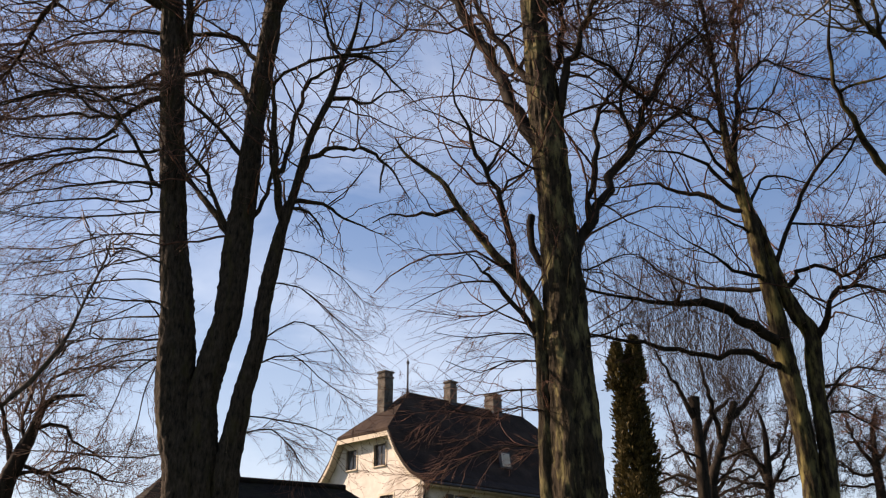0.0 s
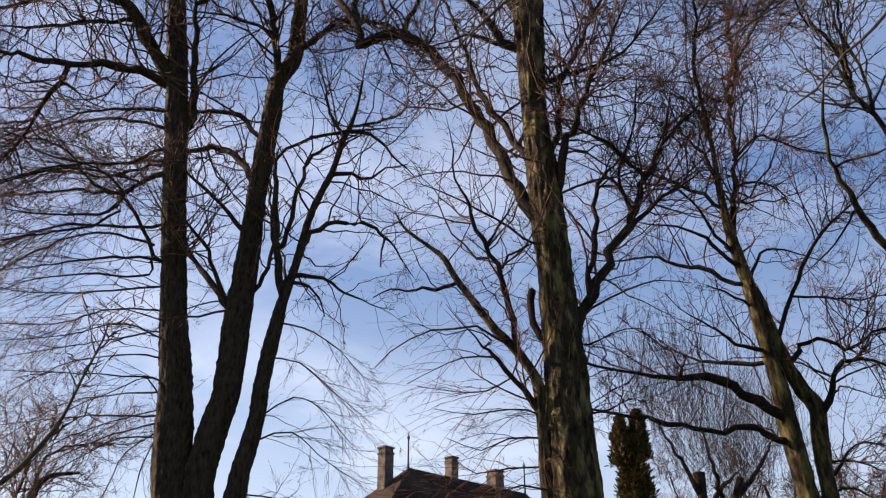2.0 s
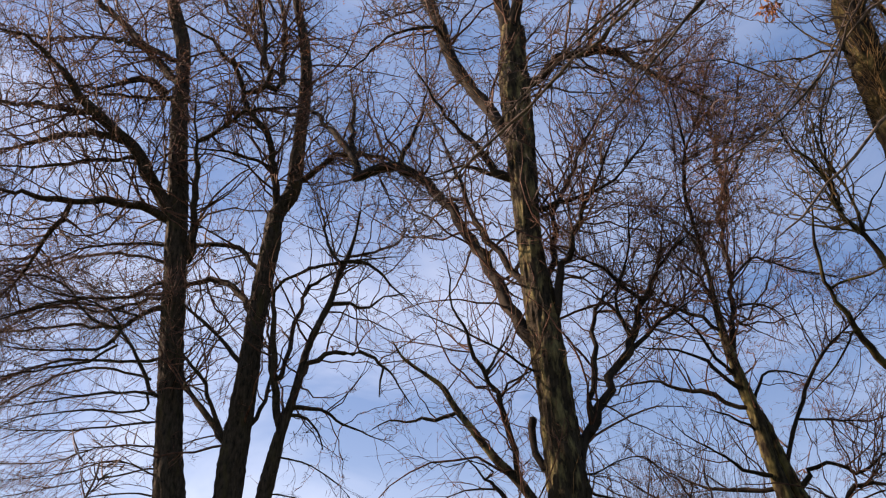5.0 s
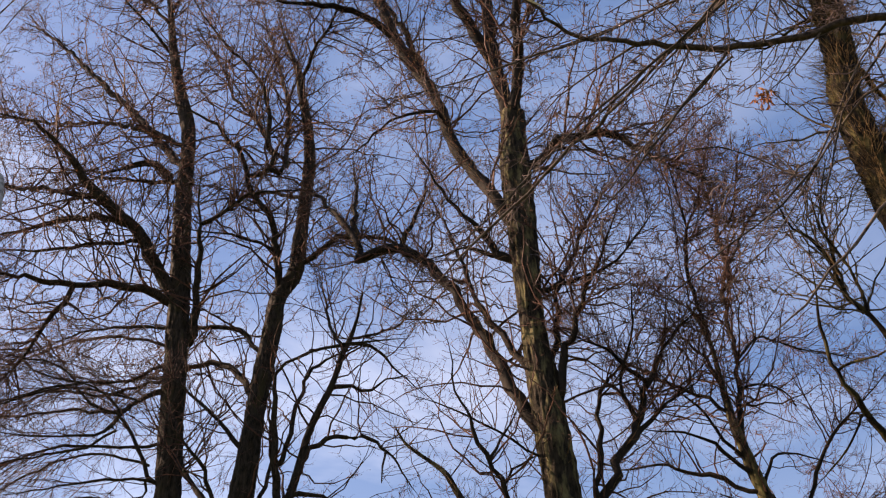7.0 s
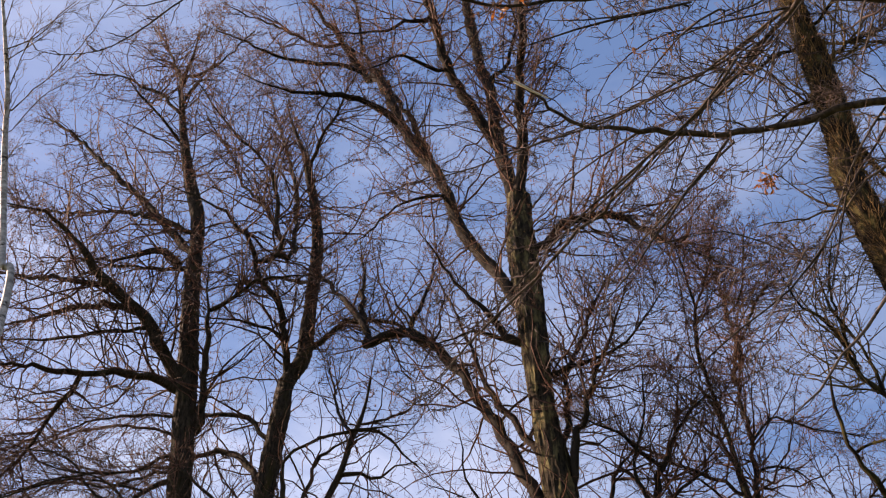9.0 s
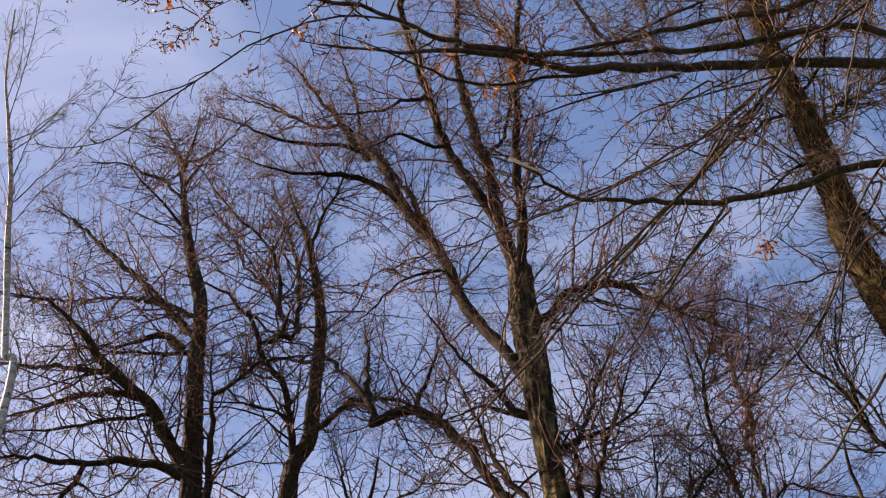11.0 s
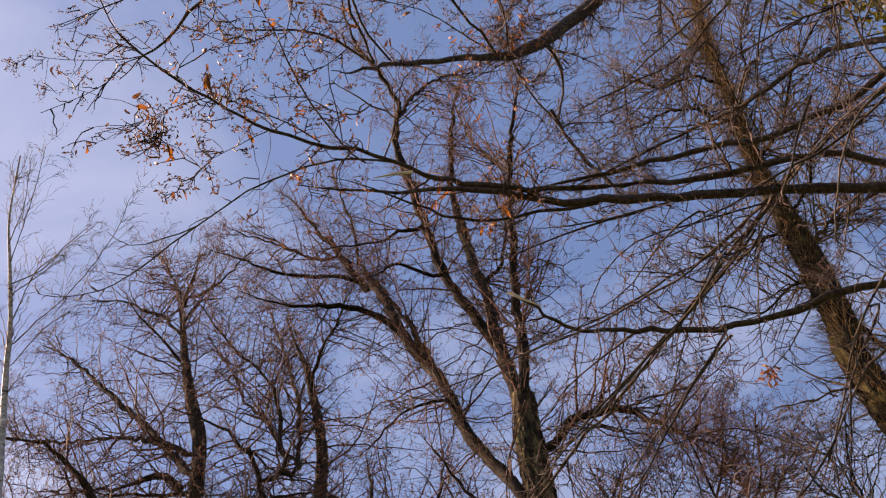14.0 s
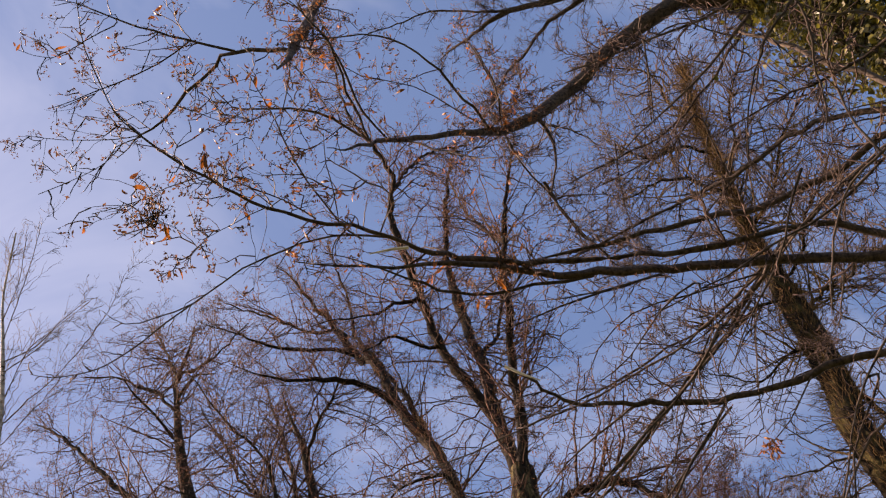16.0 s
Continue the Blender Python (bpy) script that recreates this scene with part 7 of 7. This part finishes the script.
    ("limb", [(-0.11, 2.37, 7.86, .0082), (-0.28, 2.13, 7.87, .0082), (-0.39, 1.74, 7.91, .0074), (-0.51, 1.5, 7.9, .0066), (-0.57, 1.39, 7.85, .0057), (-0.61, 1.27, 7.8, .0033), (-0.65, 1.13, 7.75, .0025)]),
    ("limb", [(0.75, 2.77, 8.9, .0074), (0.43, 2.53, 8.93, .0066), (0.12, 2.31, 8.93, .0049), (-0.29, 2.15, 8.89, .0041), (-0.49, 1.99, 8.85, .0033)]),
    ("limb", [(0.01, 2.46, 8.08, .0082), (0.29, 2.46, 7.77, .0057), (0.51, 2.42, 7.46, .0041), (0.71, 2.31, 7.18, .0025)]),
    ("limb", [(4.14, 2.99, 15.87, .078), (4.15, 2.94, 15.88, .078), (3.25, 3.34, 16.27, .073), (2.56, 3.57, 16.62, .056), (2.03, 3.7, 16.92, .046), (1.54, 4.01, 17.15, .035), (1.2, 4.28, 17.37, .024), (0.96, 4.47, 17.58, .014), (0.76, 4.73, 17.79, .004)]),
    ("limb", [(2.03, 3.7, 16.92, .023), (1.47, 3.71, 17.18, .019), (0.71, 3.68, 17.44, .016), (0.09, 3.89, 17.61, .012), (-0.43, 4.02, 17.77, .009)]),
    ("limb", [(3.25, 3.34, 16.27, .037), (3.25, 3.43, 16.26, .037), (2.63, 3.89, 16.57, .031), (2.26, 4.39, 16.79, .025), (1.86, 4.9, 16.99, .019), (1.64, 5.45, 17.14, .012), (1.57, 5.68, 17.19, .007), (1.54, 5.93, 17.26, .003)]),
    ("limb", [(4.02, 2.57, 6.93, .027), (4.15, 2.28, 6.95, .027), (3.41, 2.43, 7.49, .023), (3.21, 2.49, 7.64, .021), (3.06, 2.58, 7.76, .020), (2.9, 2.72, 7.86, .019), (2.73, 2.89, 7.94, .018), (2.55, 3.05, 8.01, .016), (2.36, 3.19, 8.1, .015), (2.2, 3.3, 8.17, .013), (1.99, 3.43, 8.23, .011), (1.67, 3.62, 8.3, .011), (1.39, 3.77, 8.36, .009), (1.22, 3.82, 8.37, .005), (1.04, 3.85, 8.39, .003)]),
    ("limb", [(3.97, 2.32, 7.09, .030), (4.04, 1.97, 7.16, .030), (3.35, 2.6, 7.36, .029), (3.08, 2.82, 7.38, .028), (2.86, 2.92, 7.42, .026), (2.56, 3.07, 7.47, .025), (2.17, 3.16, 7.56, .023), (1.88, 3.23, 7.6, .021), (1.59, 3.28, 7.62, .019), (1.29, 3.34, 7.64, .015), (1, 3.37, 7.65, .010), (0.8, 3.44, 7.67, .006), (0.6, 3.54, 7.7, .003)]),
    ("limb", [(2.59, 3.03, 7.99, .0066), (2.34, 3.24, 7.89, .0057), (2.12, 3.44, 7.76, .0049), (1.89, 3.67, 7.6, .0033), (1.72, 3.86, 7.44, .0025)]),
    ("limb", [(2.53, 3.07, 8.02, .0082), (2.32, 2.6, 8.29, .0082), (2.14, 2.85, 8.27, .0066), (1.82, 3.02, 8.3, .0049), (1.45, 3.19, 8.33, .0033)]),
    ("limb", [(3.93, 2.8, 11.43, .018), (3.89, 2.93, 11.41, .018), (3.45, 3.41, 11.2, .015), (2.94, 3.81, 10.98, .013), (2.45, 3.95, 10.83, .010), (1.9, 4.09, 10.67, .008), (1.74, 4.14, 10.61, .005), (1.58, 4.14, 10.57, .003)]),
    ("limb", [(3.93, 2.78, 10.82, .0090), (4.18, 2.45, 10.8, .0090), (4.29, 2.89, 10.48, .0074), (4.26, 3.16, 10.25, .0066), (4.26, 3.53, 9.97, .0049), (4.25, 3.63, 9.91, .0033), (4.24, 3.73, 9.86, .0025)]),
    ("limb", [(4.06, 2.56, 10.81, .0090), (3.96, 2.95, 10.98, .0082), (3.93, 3.59, 11.02, .0074), (3.88, 4.12, 11.07, .0066), (4.08, 4.59, 11.02, .0057), (4.3, 4.9, 11.02, .0049)]),
    ("limb", [(4.15, 2.49, 10.8, .0115), (3.97, 2.34, 10.92, .0115), (3.7, 2.83, 11.1, .0107), (3.21, 2.75, 11.5, .0090), (2.75, 3.08, 11.74, .0082), (2.41, 3.24, 11.98, .0074), (2.26, 3.29, 12.1, .0041), (2.12, 3.37, 12.21, .0025)]),
    ("limb", [(2.56, 2.79, 6.13, .0049), (2.54, 2.9, 6.09, .0049), (2.68, 2.8, 6.48, .0041), (2.83, 2.55, 6.93, .0025)]),
    ("limb", [(3.04, 3.15, 5.68, .0098), (2.72, 2.82, 5.32, .0098), (2.43, 3.15, 5.21, .0090), (2.24, 3.3, 5.16, .0074), (2.07, 3.5, 5.01, .0057), (1.9, 3.74, 4.8, .0041), (1.75, 3.9, 4.65, .0033), (1.53, 4.06, 4.49, .0025)]),
    ("limb", [(2.93, 2.74, 5.99, .0082), (2.57, 2.43, 5.42, .0082), (2.25, 2.77, 5.21, .0066), (2.06, 2.95, 5.02, .0049), (1.85, 3.22, 4.68, .0041), (1.81, 3.28, 4.63, .0025), (1.77, 3.34, 4.57, .0025)]),
    ("bare", [(2.46, 3.1, 5.23, .0090), (2.32, 2.82, 4.41, .0090), (2.11, 2.96, 4.31, .0082), (1.93, 3.09, 4.17, .0074), (1.8, 3.16, 4.05, .0066), (1.67, 3.22, 3.94, .0057), (1.54, 3.28, 3.81, .0057), (1.4, 3.32, 3.7, .0016)]),
    ("bare", [(1.79, 3.32, 4.59, .0041), (1.63, 3.44, 4.87, .0041), (1.45, 3.42, 4.94, .0033), (1.23, 3.47, 4.95, .0025), (1.03, 3.51, 4.93, .0016)]),
    ("limb", [(3.7, 2.28, 7.26, .016), (3.67, 2.25, 7.29, .016), (3.23, 2.78, 7.33, .014), (2.88, 3.13, 7.34, .015), (2.6, 3.43, 7.31, .013), (2.38, 3.71, 7.23, .012), (1.99, 4.13, 7.08, .010), (1.59, 4.58, 6.87, .006), (1.49, 4.64, 6.83, .004), (1.38, 4.69, 6.79, .003)]),
    ("limb", [(3.89, 3.98, 11.05, .0123), (3.81, 4.01, 11.08, .0123), (3.64, 4.4, 10.85, .0107), (3.45, 4.72, 10.63, .0082), (3.34, 4.86, 10.54, .0049), (3.21, 4.98, 10.45, .0025)]),
    ("limb", [(3.85, 4.13, 11.07, .0107), (4.14, 4.38, 11.18, .0090), (4.4, 4.72, 11.23, .0082), (4.55, 4.94, 11.38, .0074), (4.66, 5.06, 11.45, .0041), (4.8, 5.15, 11.53, .0025)]),
    ("limb", [(4.24, 3.73, 9.86, .0082), (4.32, 3.76, 9.8, .0082), (4.35, 4.24, 9.6, .0074), (4.29, 4.79, 9.36, .0074), (4.21, 5.3, 9.13, .0066), (4.17, 5.44, 9.09, .0041), (4.08, 5.56, 9.05, .0025)]),
    ("limb", [(2.44, 1.92, 5.7, .0082), (2.15, 2.2, 5.67, .0074), (1.94, 2.31, 5.67, .0066), (1.6, 2.5, 5.64, .0049), (1.24, 2.66, 5.62, .0033), (1.17, 2.69, 5.6, .0016), (1.1, 2.72, 5.59, .0025)]),
    ("limb", [(1.18, 3.3, 8.86, .016), (1.45, 3.81, 8.98, .014), (1.72, 4.18, 9.15, .013), (1.86, 4.38, 9.26, .008), (1.95, 4.61, 9.38, .003)]),
    ("limb", [(2.38, 3.97, 10.81, .0098), (2.32, 3.8, 10.89, .0098), (2.47, 4.64, 11.15, .0082), (2.75, 5.46, 11.33, .0074), (2.85, 5.62, 11.36, .0049), (2.96, 5.77, 11.38, .0025)]),
    ("limb", [(1.89, 3.67, 7.6, .0098), (1.84, 3.65, 7.63, .0098), (1.39, 3.71, 7.57, .0090), (1.02, 3.73, 7.48, .0074), (0.57, 3.79, 7.34, .0049), (0.46, 3.78, 7.3, .0025), (0.35, 3.78, 7.26, .0025)]),
    ("limb", [(1.46, 2.56, 5.63, .0057), (1.43, 2.53, 5.66, .0057), (1.24, 2.65, 5.61, .0041), (1.05, 2.84, 5.5, .0033), (0.86, 2.93, 5.43, .0025)]),
    ("limb", [(1.82, 3.3, 6.34, .0082), (1.52, 2.75, 5.51, .0082), (1.35, 2.93, 5.38, .0074), (1.08, 3.13, 5.25, .0066), (0.79, 3.31, 5.1, .0057), (0.6, 3.42, 4.97, .0041), (0.28, 3.62, 4.72, .0041), (-0.02, 3.76, 4.49, .0025)]),
    ("limb", [(1.75, 3.35, 4.66, .0041), (1.77, 3.31, 4.68, .0041), (1.61, 3.36, 4.46, .0033), (1.46, 3.36, 4.25, .0025), (1.32, 3.42, 3.95, .0016)]),
    ("limb", [(1.83, 3.27, 4.64, .0066), (1.64, 3.36, 4.47, .0049), (1.37, 3.46, 4.3, .0041), (1.11, 3.54, 4.12, .0033), (0.91, 3.55, 4, .0016)]),
    ("limb", [(-0.32, 2.33, 6.26, .0057), (-0.43, 2.2, 6.25, .0057), (-0.57, 1.95, 6.3, .0049), (-0.66, 1.71, 6.33, .0049), (-0.72, 1.49, 6.34, .0033), (-0.79, 1.3, 6.35, .0025)]),
    ("limb", [(-0.25, 2.26, 7.66, .0090), (-0.41, 2.15, 7.68, .0090), (-0.57, 2.03, 7.7, .0090), (-0.78, 1.97, 7.69, .0074), (-1.01, 1.93, 7.66, .0057), (-1.15, 1.89, 7.64, .0041), (-1.27, 1.73, 7.66, .0025)]),
    ("limb", [(-0.7, 1.54, 6.34, .0033), (-0.84, 1.6, 6.4, .0033), (-0.98, 1.61, 6.46, .0025), (-1.16, 1.55, 6.55, .0025), (-1.28, 1.53, 6.63, .0016)]),
    ("limb", [(-0.25, 2.26, 7.66, .0082), (-0.3, 2.08, 7.68, .0090), (-0.35, 1.91, 7.71, .0074), (-0.41, 1.67, 7.74, .0074), (-0.45, 1.51, 7.75, .0057), (-0.53, 1.41, 7.73, .0057), (-0.62, 1.29, 7.75, .0033), (-0.71, 1.2, 7.76, .0025)]),
    ("limb", [(-0.21, 2.31, 6.26, .0057), (-0.12, 2.11, 6.35, .0057), (-0.25, 2.07, 6.46, .0049), (-0.38, 2.02, 6.59, .0041), (-0.48, 1.98, 6.7, .0025)]),
    ("limb", [(-0.55, 2.14, 6.2, .0049), (-0.73, 2.07, 6.34, .0041), (-0.96, 1.99, 6.46, .0033), (-1.18, 1.92, 6.58, .0025)]),
    ("limb", [(-0.25, 2.06, 6.47, .0049), (-0.35, 2.1, 6.43, .0041), (-0.49, 2.05, 6.42, .0033), (-0.62, 1.95, 6.42, .0033), (-0.81, 1.92, 6.38, .0025)]),
    ("limb", [(-0.43, 2.2, 6.25, .0033), (-0.43, 1.99, 6.22, .0033), (-0.44, 1.8, 6.15, .0025), (-0.42, 1.61, 6.1, .0016)]),
    ("limb", [(0.87, 2.88, 9.05, .0082), (0.82, 2.44, 8.89, .0074), (0.7, 2.1, 8.7, .0049), (0.61, 1.9, 8.45, .0033)]),
    ("bare", [(3.79, 4.05, 11.05, .0107), (3.75, 4.07, 11.06, .0107), (3.66, 4.58, 11.06, .0090), (3.61, 5.06, 11.04, .0074), (3.62, 5.25, 11.06, .0041), (3.66, 5.42, 11.08, .0025)]),
    ("bare", [(3.75, 4.07, 11.06, .0082), (3.99, 4.43, 10.74, .0082), (4.16, 4.74, 10.46, .0074), (4.21, 4.86, 10.38, .0041), (4.24, 4.98, 10.31, .0025)]),
    ("bare", [(2.94, 3.81, 10.98, .0074), (2.96, 4.06, 10.62, .0066), (2.83, 4.29, 10.3, .0049)]),
    ("bare", [(2.82, 3.04, 11.71, .0074), (2.88, 3.2, 11.64, .0074), (2.88, 3.58, 11.52, .0074), (2.89, 3.88, 11.41, .0049)]),
    ("limb", [(2.52, 3.5, 7.3, .0107), (2.43, 3.62, 7.3, .0107), (2.13, 3.91, 7.26, .0098), (1.81, 4.09, 7.27, .0082), (1.36, 4.35, 7.23, .0082), (0.97, 4.5, 7.23, .0049), (0.86, 4.55, 7.22, .0033), (0.75, 4.59, 7.21, .0025)]),
    ("limb", [(2.02, 3.1, 6.28, .0090), (1.82, 3.23, 6.13, .0090), (1.56, 3.39, 5.96, .0090), (1.24, 3.57, 5.78, .0074), (0.91, 3.76, 5.55, .0066), (0.7, 3.82, 5.38, .0041), (0.62, 3.83, 5.32, .0025), (0.55, 3.83, 5.26, .0025)]),
    ("limb", [(1.71, 3.45, 5.72, .0074), (1.5, 3.7, 5.65, .0066), (1.2, 4.02, 5.51, .0049), (1, 4.26, 5.37, .0025)]),
    ("bare", [(2.05, 3.06, 6.29, .0049), (1.95, 3.34, 5.99, .0041), (1.89, 3.6, 5.66, .0025)]),
    ("limb", [(1.91, 3.63, 7.63, .0082), (1.34, 3.59, 7.4, .0074), (0.9, 3.45, 7.15, .0041), (0.81, 3.42, 7.1, .0025), (0.73, 3.38, 7.06, .0025)]),
    ("limb", [(2.15, 2.86, 5.11, .0066), (2.36, 3.09, 5.36, .0066), (2.11, 3.32, 5.07, .0057), (2, 3.45, 4.78, .0041), (1.89, 3.51, 4.52, .0025)]),
    ("bare", [(1.96, 1.47, 6.64, .010), (2.05, 1.48, 6.46, .012), (2.14, 1.51, 6.28, .014), (2.29, 1.55, 6.05, .015), (2.43, 1.6, 5.81, .017), (2.52, 1.62, 5.6, .019)]),
    ("bare", [(1.48, 0.82, 4.89, .006), (1.48, 0.86, 4.84, .005), (1.5, 0.91, 4.78, .005), (1.5, 0.99, 4.72, .004), (1.5, 1.09, 4.65, .003), (1.5, 1.14, 4.59, .003), (1.49, 1.23, 4.52, .002)]),
    ("bare", [(1.56, 0.92, 5.05, .006), (1.52, 0.95, 5.01, .005), (1.45, 1.01, 4.97, .005), (1.39, 1.07, 4.91, .004), (1.34, 1.19, 4.84, .003), (1.3, 1.29, 4.76, .003), (1.27, 1.4, 4.66, .002)]),
    ("bare", [(1.52, 0.91, 4.96, .004), (1.56, 0.92, 4.96, .004), (1.66, 0.96, 4.92, .005), (1.72, 0.95, 4.91, .005), (1.8, 0.96, 4.89, .005), (1.85, 1, 4.86, .006), (1.91, 1.04, 4.84, .006)]),
    ("bare", [(1.15, 1.19, 5.68, .005), (1.14, 1.23, 5.61, .004), (1.14, 1.33, 5.53, .004), (1.13, 1.42, 5.44, .003), (1.12, 1.49, 5.36, .002)]),
    ("limb", [(1.83, 1.23, 6.09, .010), (1.72, 1.31, 6.02, .009), (1.57, 1.44, 5.95, .007), (1.36, 1.6, 5.87, .006), (1.17, 1.7, 5.8, .004), (1.01, 1.81, 5.71, .003)]),
    ("limb", [(2.16, 1.14, 5.26, .009), (2.12, 1.2, 5.31, .008), (1.95, 1.36, 5.39, .007), (1.79, 1.46, 5.48, .005), (1.64, 1.57, 5.55, .004), (1.5, 1.68, 5.61, .003)]),
    ("limb", [(1.92, 1.24, 6.49, .010), (1.7, 1.36, 6.49, .008), (1.42, 1.43, 6.5, .007), (1.21, 1.49, 6.48, .005), (0.93, 1.56, 6.47, .003)]),
    ("limb", [(1.93, 1.56, 4.74, .007), (1.87, 1.49, 4.9, .006), (1.84, 1.4, 5.06, .005), (1.83, 1.27, 5.21, .005), (1.84, 1.16, 5.33, .004), (1.87, 1.04, 5.45, .003)]),
    ("bare", [(1.79, 1.41, 4.64, .006), (1.7, 1.47, 4.61, .005), (1.61, 1.56, 4.57, .004), (1.55, 1.68, 4.48, .004), (1.5, 1.81, 4.38, .003), (1.47, 1.89, 4.29, .002)]),
    ("bare", [(1.6, 1.58, 4.91, .006), (1.54, 1.67, 4.84, .005), (1.48, 1.8, 4.75, .004), (1.41, 1.91, 4.67, .004), (1.29, 2.05, 4.58, .003), (1.19, 2.18, 4.47, .002)]),
]
near_tree, near_ends, near_off = build_tree("overhanging_tree", "ivy-clad tree with long branches and last orange leaves", IVY_TREE, 23, bark_linden, bark_twig_near, (1350, 8800, 14500),
                                            ((0.2, 0.6), (0.1, 0.3), (0.04, 0.13)), lift=0.02, bracts=11500, bract_size=(0.013, 0.035), bract_to=1.2, bract_reach=2.8, bract_look=dead_bract, thicket=(((1.2, 6), (4.5, 8), 1.5), ((0.8, 6), (8, 20), 2.8),), low=4.6, zig=0.5, kink=0.13, gnarl=0.07, limb_bark=bark_near, stout=0.0115, twig_tip=0.003, thin_bark=bark_shoot)

# long straight shoots on the near branches
rng = np.random.default_rng(29)
near_lines = [smooth_line(p, 0.15) for kind, p in IVY_TREE if kind == "limb"]
near_lines = [l for l in near_lines if l[:, 0].mean() > 0.6]
c1, r1 = sprout(near_lines, 120, rng, (0.25, 0.9), (40, 90), -0.15, 0.2, knots=12, thick=0.5, tip=0.0016, stout=0.0042, zig=0.42)
c2, r2 = sprout(as_lines(c1, r1), 950, rng, (0.06, 0.26), (35, 80), -0.05, 0.25, knots=5, thick=0.7, tip=0.0012, zig=0.5)
v, f = stack([tubes(c1, r1, 5), tubes(c2, r2, 3)])
child("brush", mesh_from("brush", v - near_off, f, bark_twig_near), near_tree, "long straight pale brown shoots", "stuff")

# snapped branch ends, showing pale wood
for ends_at in (((-0.265, 2.24, 5.889), (-0.154, 2.222, 5.877), (-0.054, 2.235, 5.9)), ((0.569, 2.969, 5.566), (0.48, 2.927, 5.582), (0.39, 2.906, 5.648))):
    line = np.array([(*p, r) for p, r in zip(ends_at, (0.003, 0.007, 0.009))])
    v, f = tubes(line[None, :, :3], line[None, :, 3], 7)
    child("snapped_end", mesh_from("snapped_end", v - near_off, f, wood_bare), near_tree, "snapped branch end of pale bare wood")

# ivy on the near trunk
rng = np.random.default_rng(31)
trunk_line = smooth_line(IVY_TREE[0][1], 0.1)
n = 46000
row = trunk_line[rng.integers(8, len(trunk_line), n)]
ang = rng.uniform(0, 2 * math.pi, n)
out = np.stack([np.cos(ang), np.sin(ang), np.zeros(n)], 1)
at = row[:, :3] + out * row[:, 3:4]
tuft = 0.5 + 0.5 * grain3(at * 2.6, 5) + 0.35 * grain3(at * 6.5, 6)   # the ivy stands off in tufts
at = at + out * (np.clip(tuft, 0.05, 1.2) * rng.gamma(2.2, 0.11, n))[:, None] + rng.normal(0, 0.05, (n, 3))
along = unit(out * 0.5 + np.array([0, 0, -0.8]) + rng.normal(0, 0.5, (n, 3)))
across = unit(np.cross(along, out + rng.normal(0, 0.35, (n, 3))))
s = rng.uniform(0.025, 0.07, (n, 1))
v = np.stack([at, at + across * s * 0.55 + along * s * 0.25, at + along * s, at - across * s * 0.55 + along * s * 0.25], 1).reshape(-1, 3)
child("ivy", mesh_from("ivy", v - near_off, np.arange(n * 4).reshape(-1, 4), ivy_green, False), near_tree, "glossy green ivy leaves on the trunk", "stuff")


def leaf_mesh(curl, length, width):
    """A dry curled leaf on a short stalk."""
    bm = bmesh.new()
    rows = []
    for i in range(6):
        u = i / 5
        w = width * math.sin(math.pi * min(1, u * 0.92 + 0.06)) ** 0.8
        bend = curl * u * u
        rows.append([bm.verts.new((w * math.cos(0.9 * curl) * sx, w * abs(sx) * math.sin(0.9 * curl) + length * 0.5 * bend * u, -0.012 - length * u * (1 - 0.25 * bend))) for sx in (-1, 0, 1)])
    for a, b in zip(rows, rows[1:]):
        for i in (0, 1):
            bm.faces.new((a[i], a[i + 1], b[i + 1], b[i]))
    stalk = [bm.verts.new(p) for p in ((-0.0012, 0, 0.02), (0.0012, 0, 0.02), (0.0012, 0, -0.014), (-0.0012, 0, -0.014))]
    bm.faces.new(stalk)
    me = bpy.data.meshes.new("leaf")
    bm.to_mesh(me)
    bm.free()
    for p in me.polygons:
        p.use_smooth = True
    me.materials.append(dead_leaf)
    return me


leaves = [leaf_mesh(c, l, w) for c, l, w in ((0.9, 0.1, 0.016), (1.15, 0.085, 0.015), (0.7, 0.11, 0.018), (1.3, 0.095, 0.014))]
rng = np.random.default_rng(41)
tips = np.vstack([e[:, -1] for e in near_ends])
tips = tips[(tips[:, 0] > -1.75) | (tips[:, 1] < 1.5)]
tips = tips[(tips[:, 0] < 1.0) & (tips[:, 1] < 2.75) & (tips[:, 2] > 4.6)]
tips = tips[rng.permutation(len(tips))[:270]]
spots = [(p + rng.normal(0, 0.022, 3), 0.8) for p in tips for _ in range(rng.integers(1, 4))]   # in twos and threes
cluster = np.array([1.738, 3.329, 5.216])   # the bunch of withered leaves hanging below a fork
spots += [(cluster + rng.normal(0, 0.024, 3) * np.array([1, 1, 1.4]), 0.5) for _ in range(60)]
for p, size in spots:
    ob = child("leaf", leaves[rng.integers(0, 4)], near_tree)
    ob.matrix_basis = Matrix.Translation(Vector(p - near_off)) @ Euler(rng.uniform(-0.7, 0.7, 3) + np.array([0, 0, rng.uniform(0, 6.28)])).to_matrix().to_4x4() @ Matrix.Scale(size * rng.uniform(0.7, 1.15), 4)
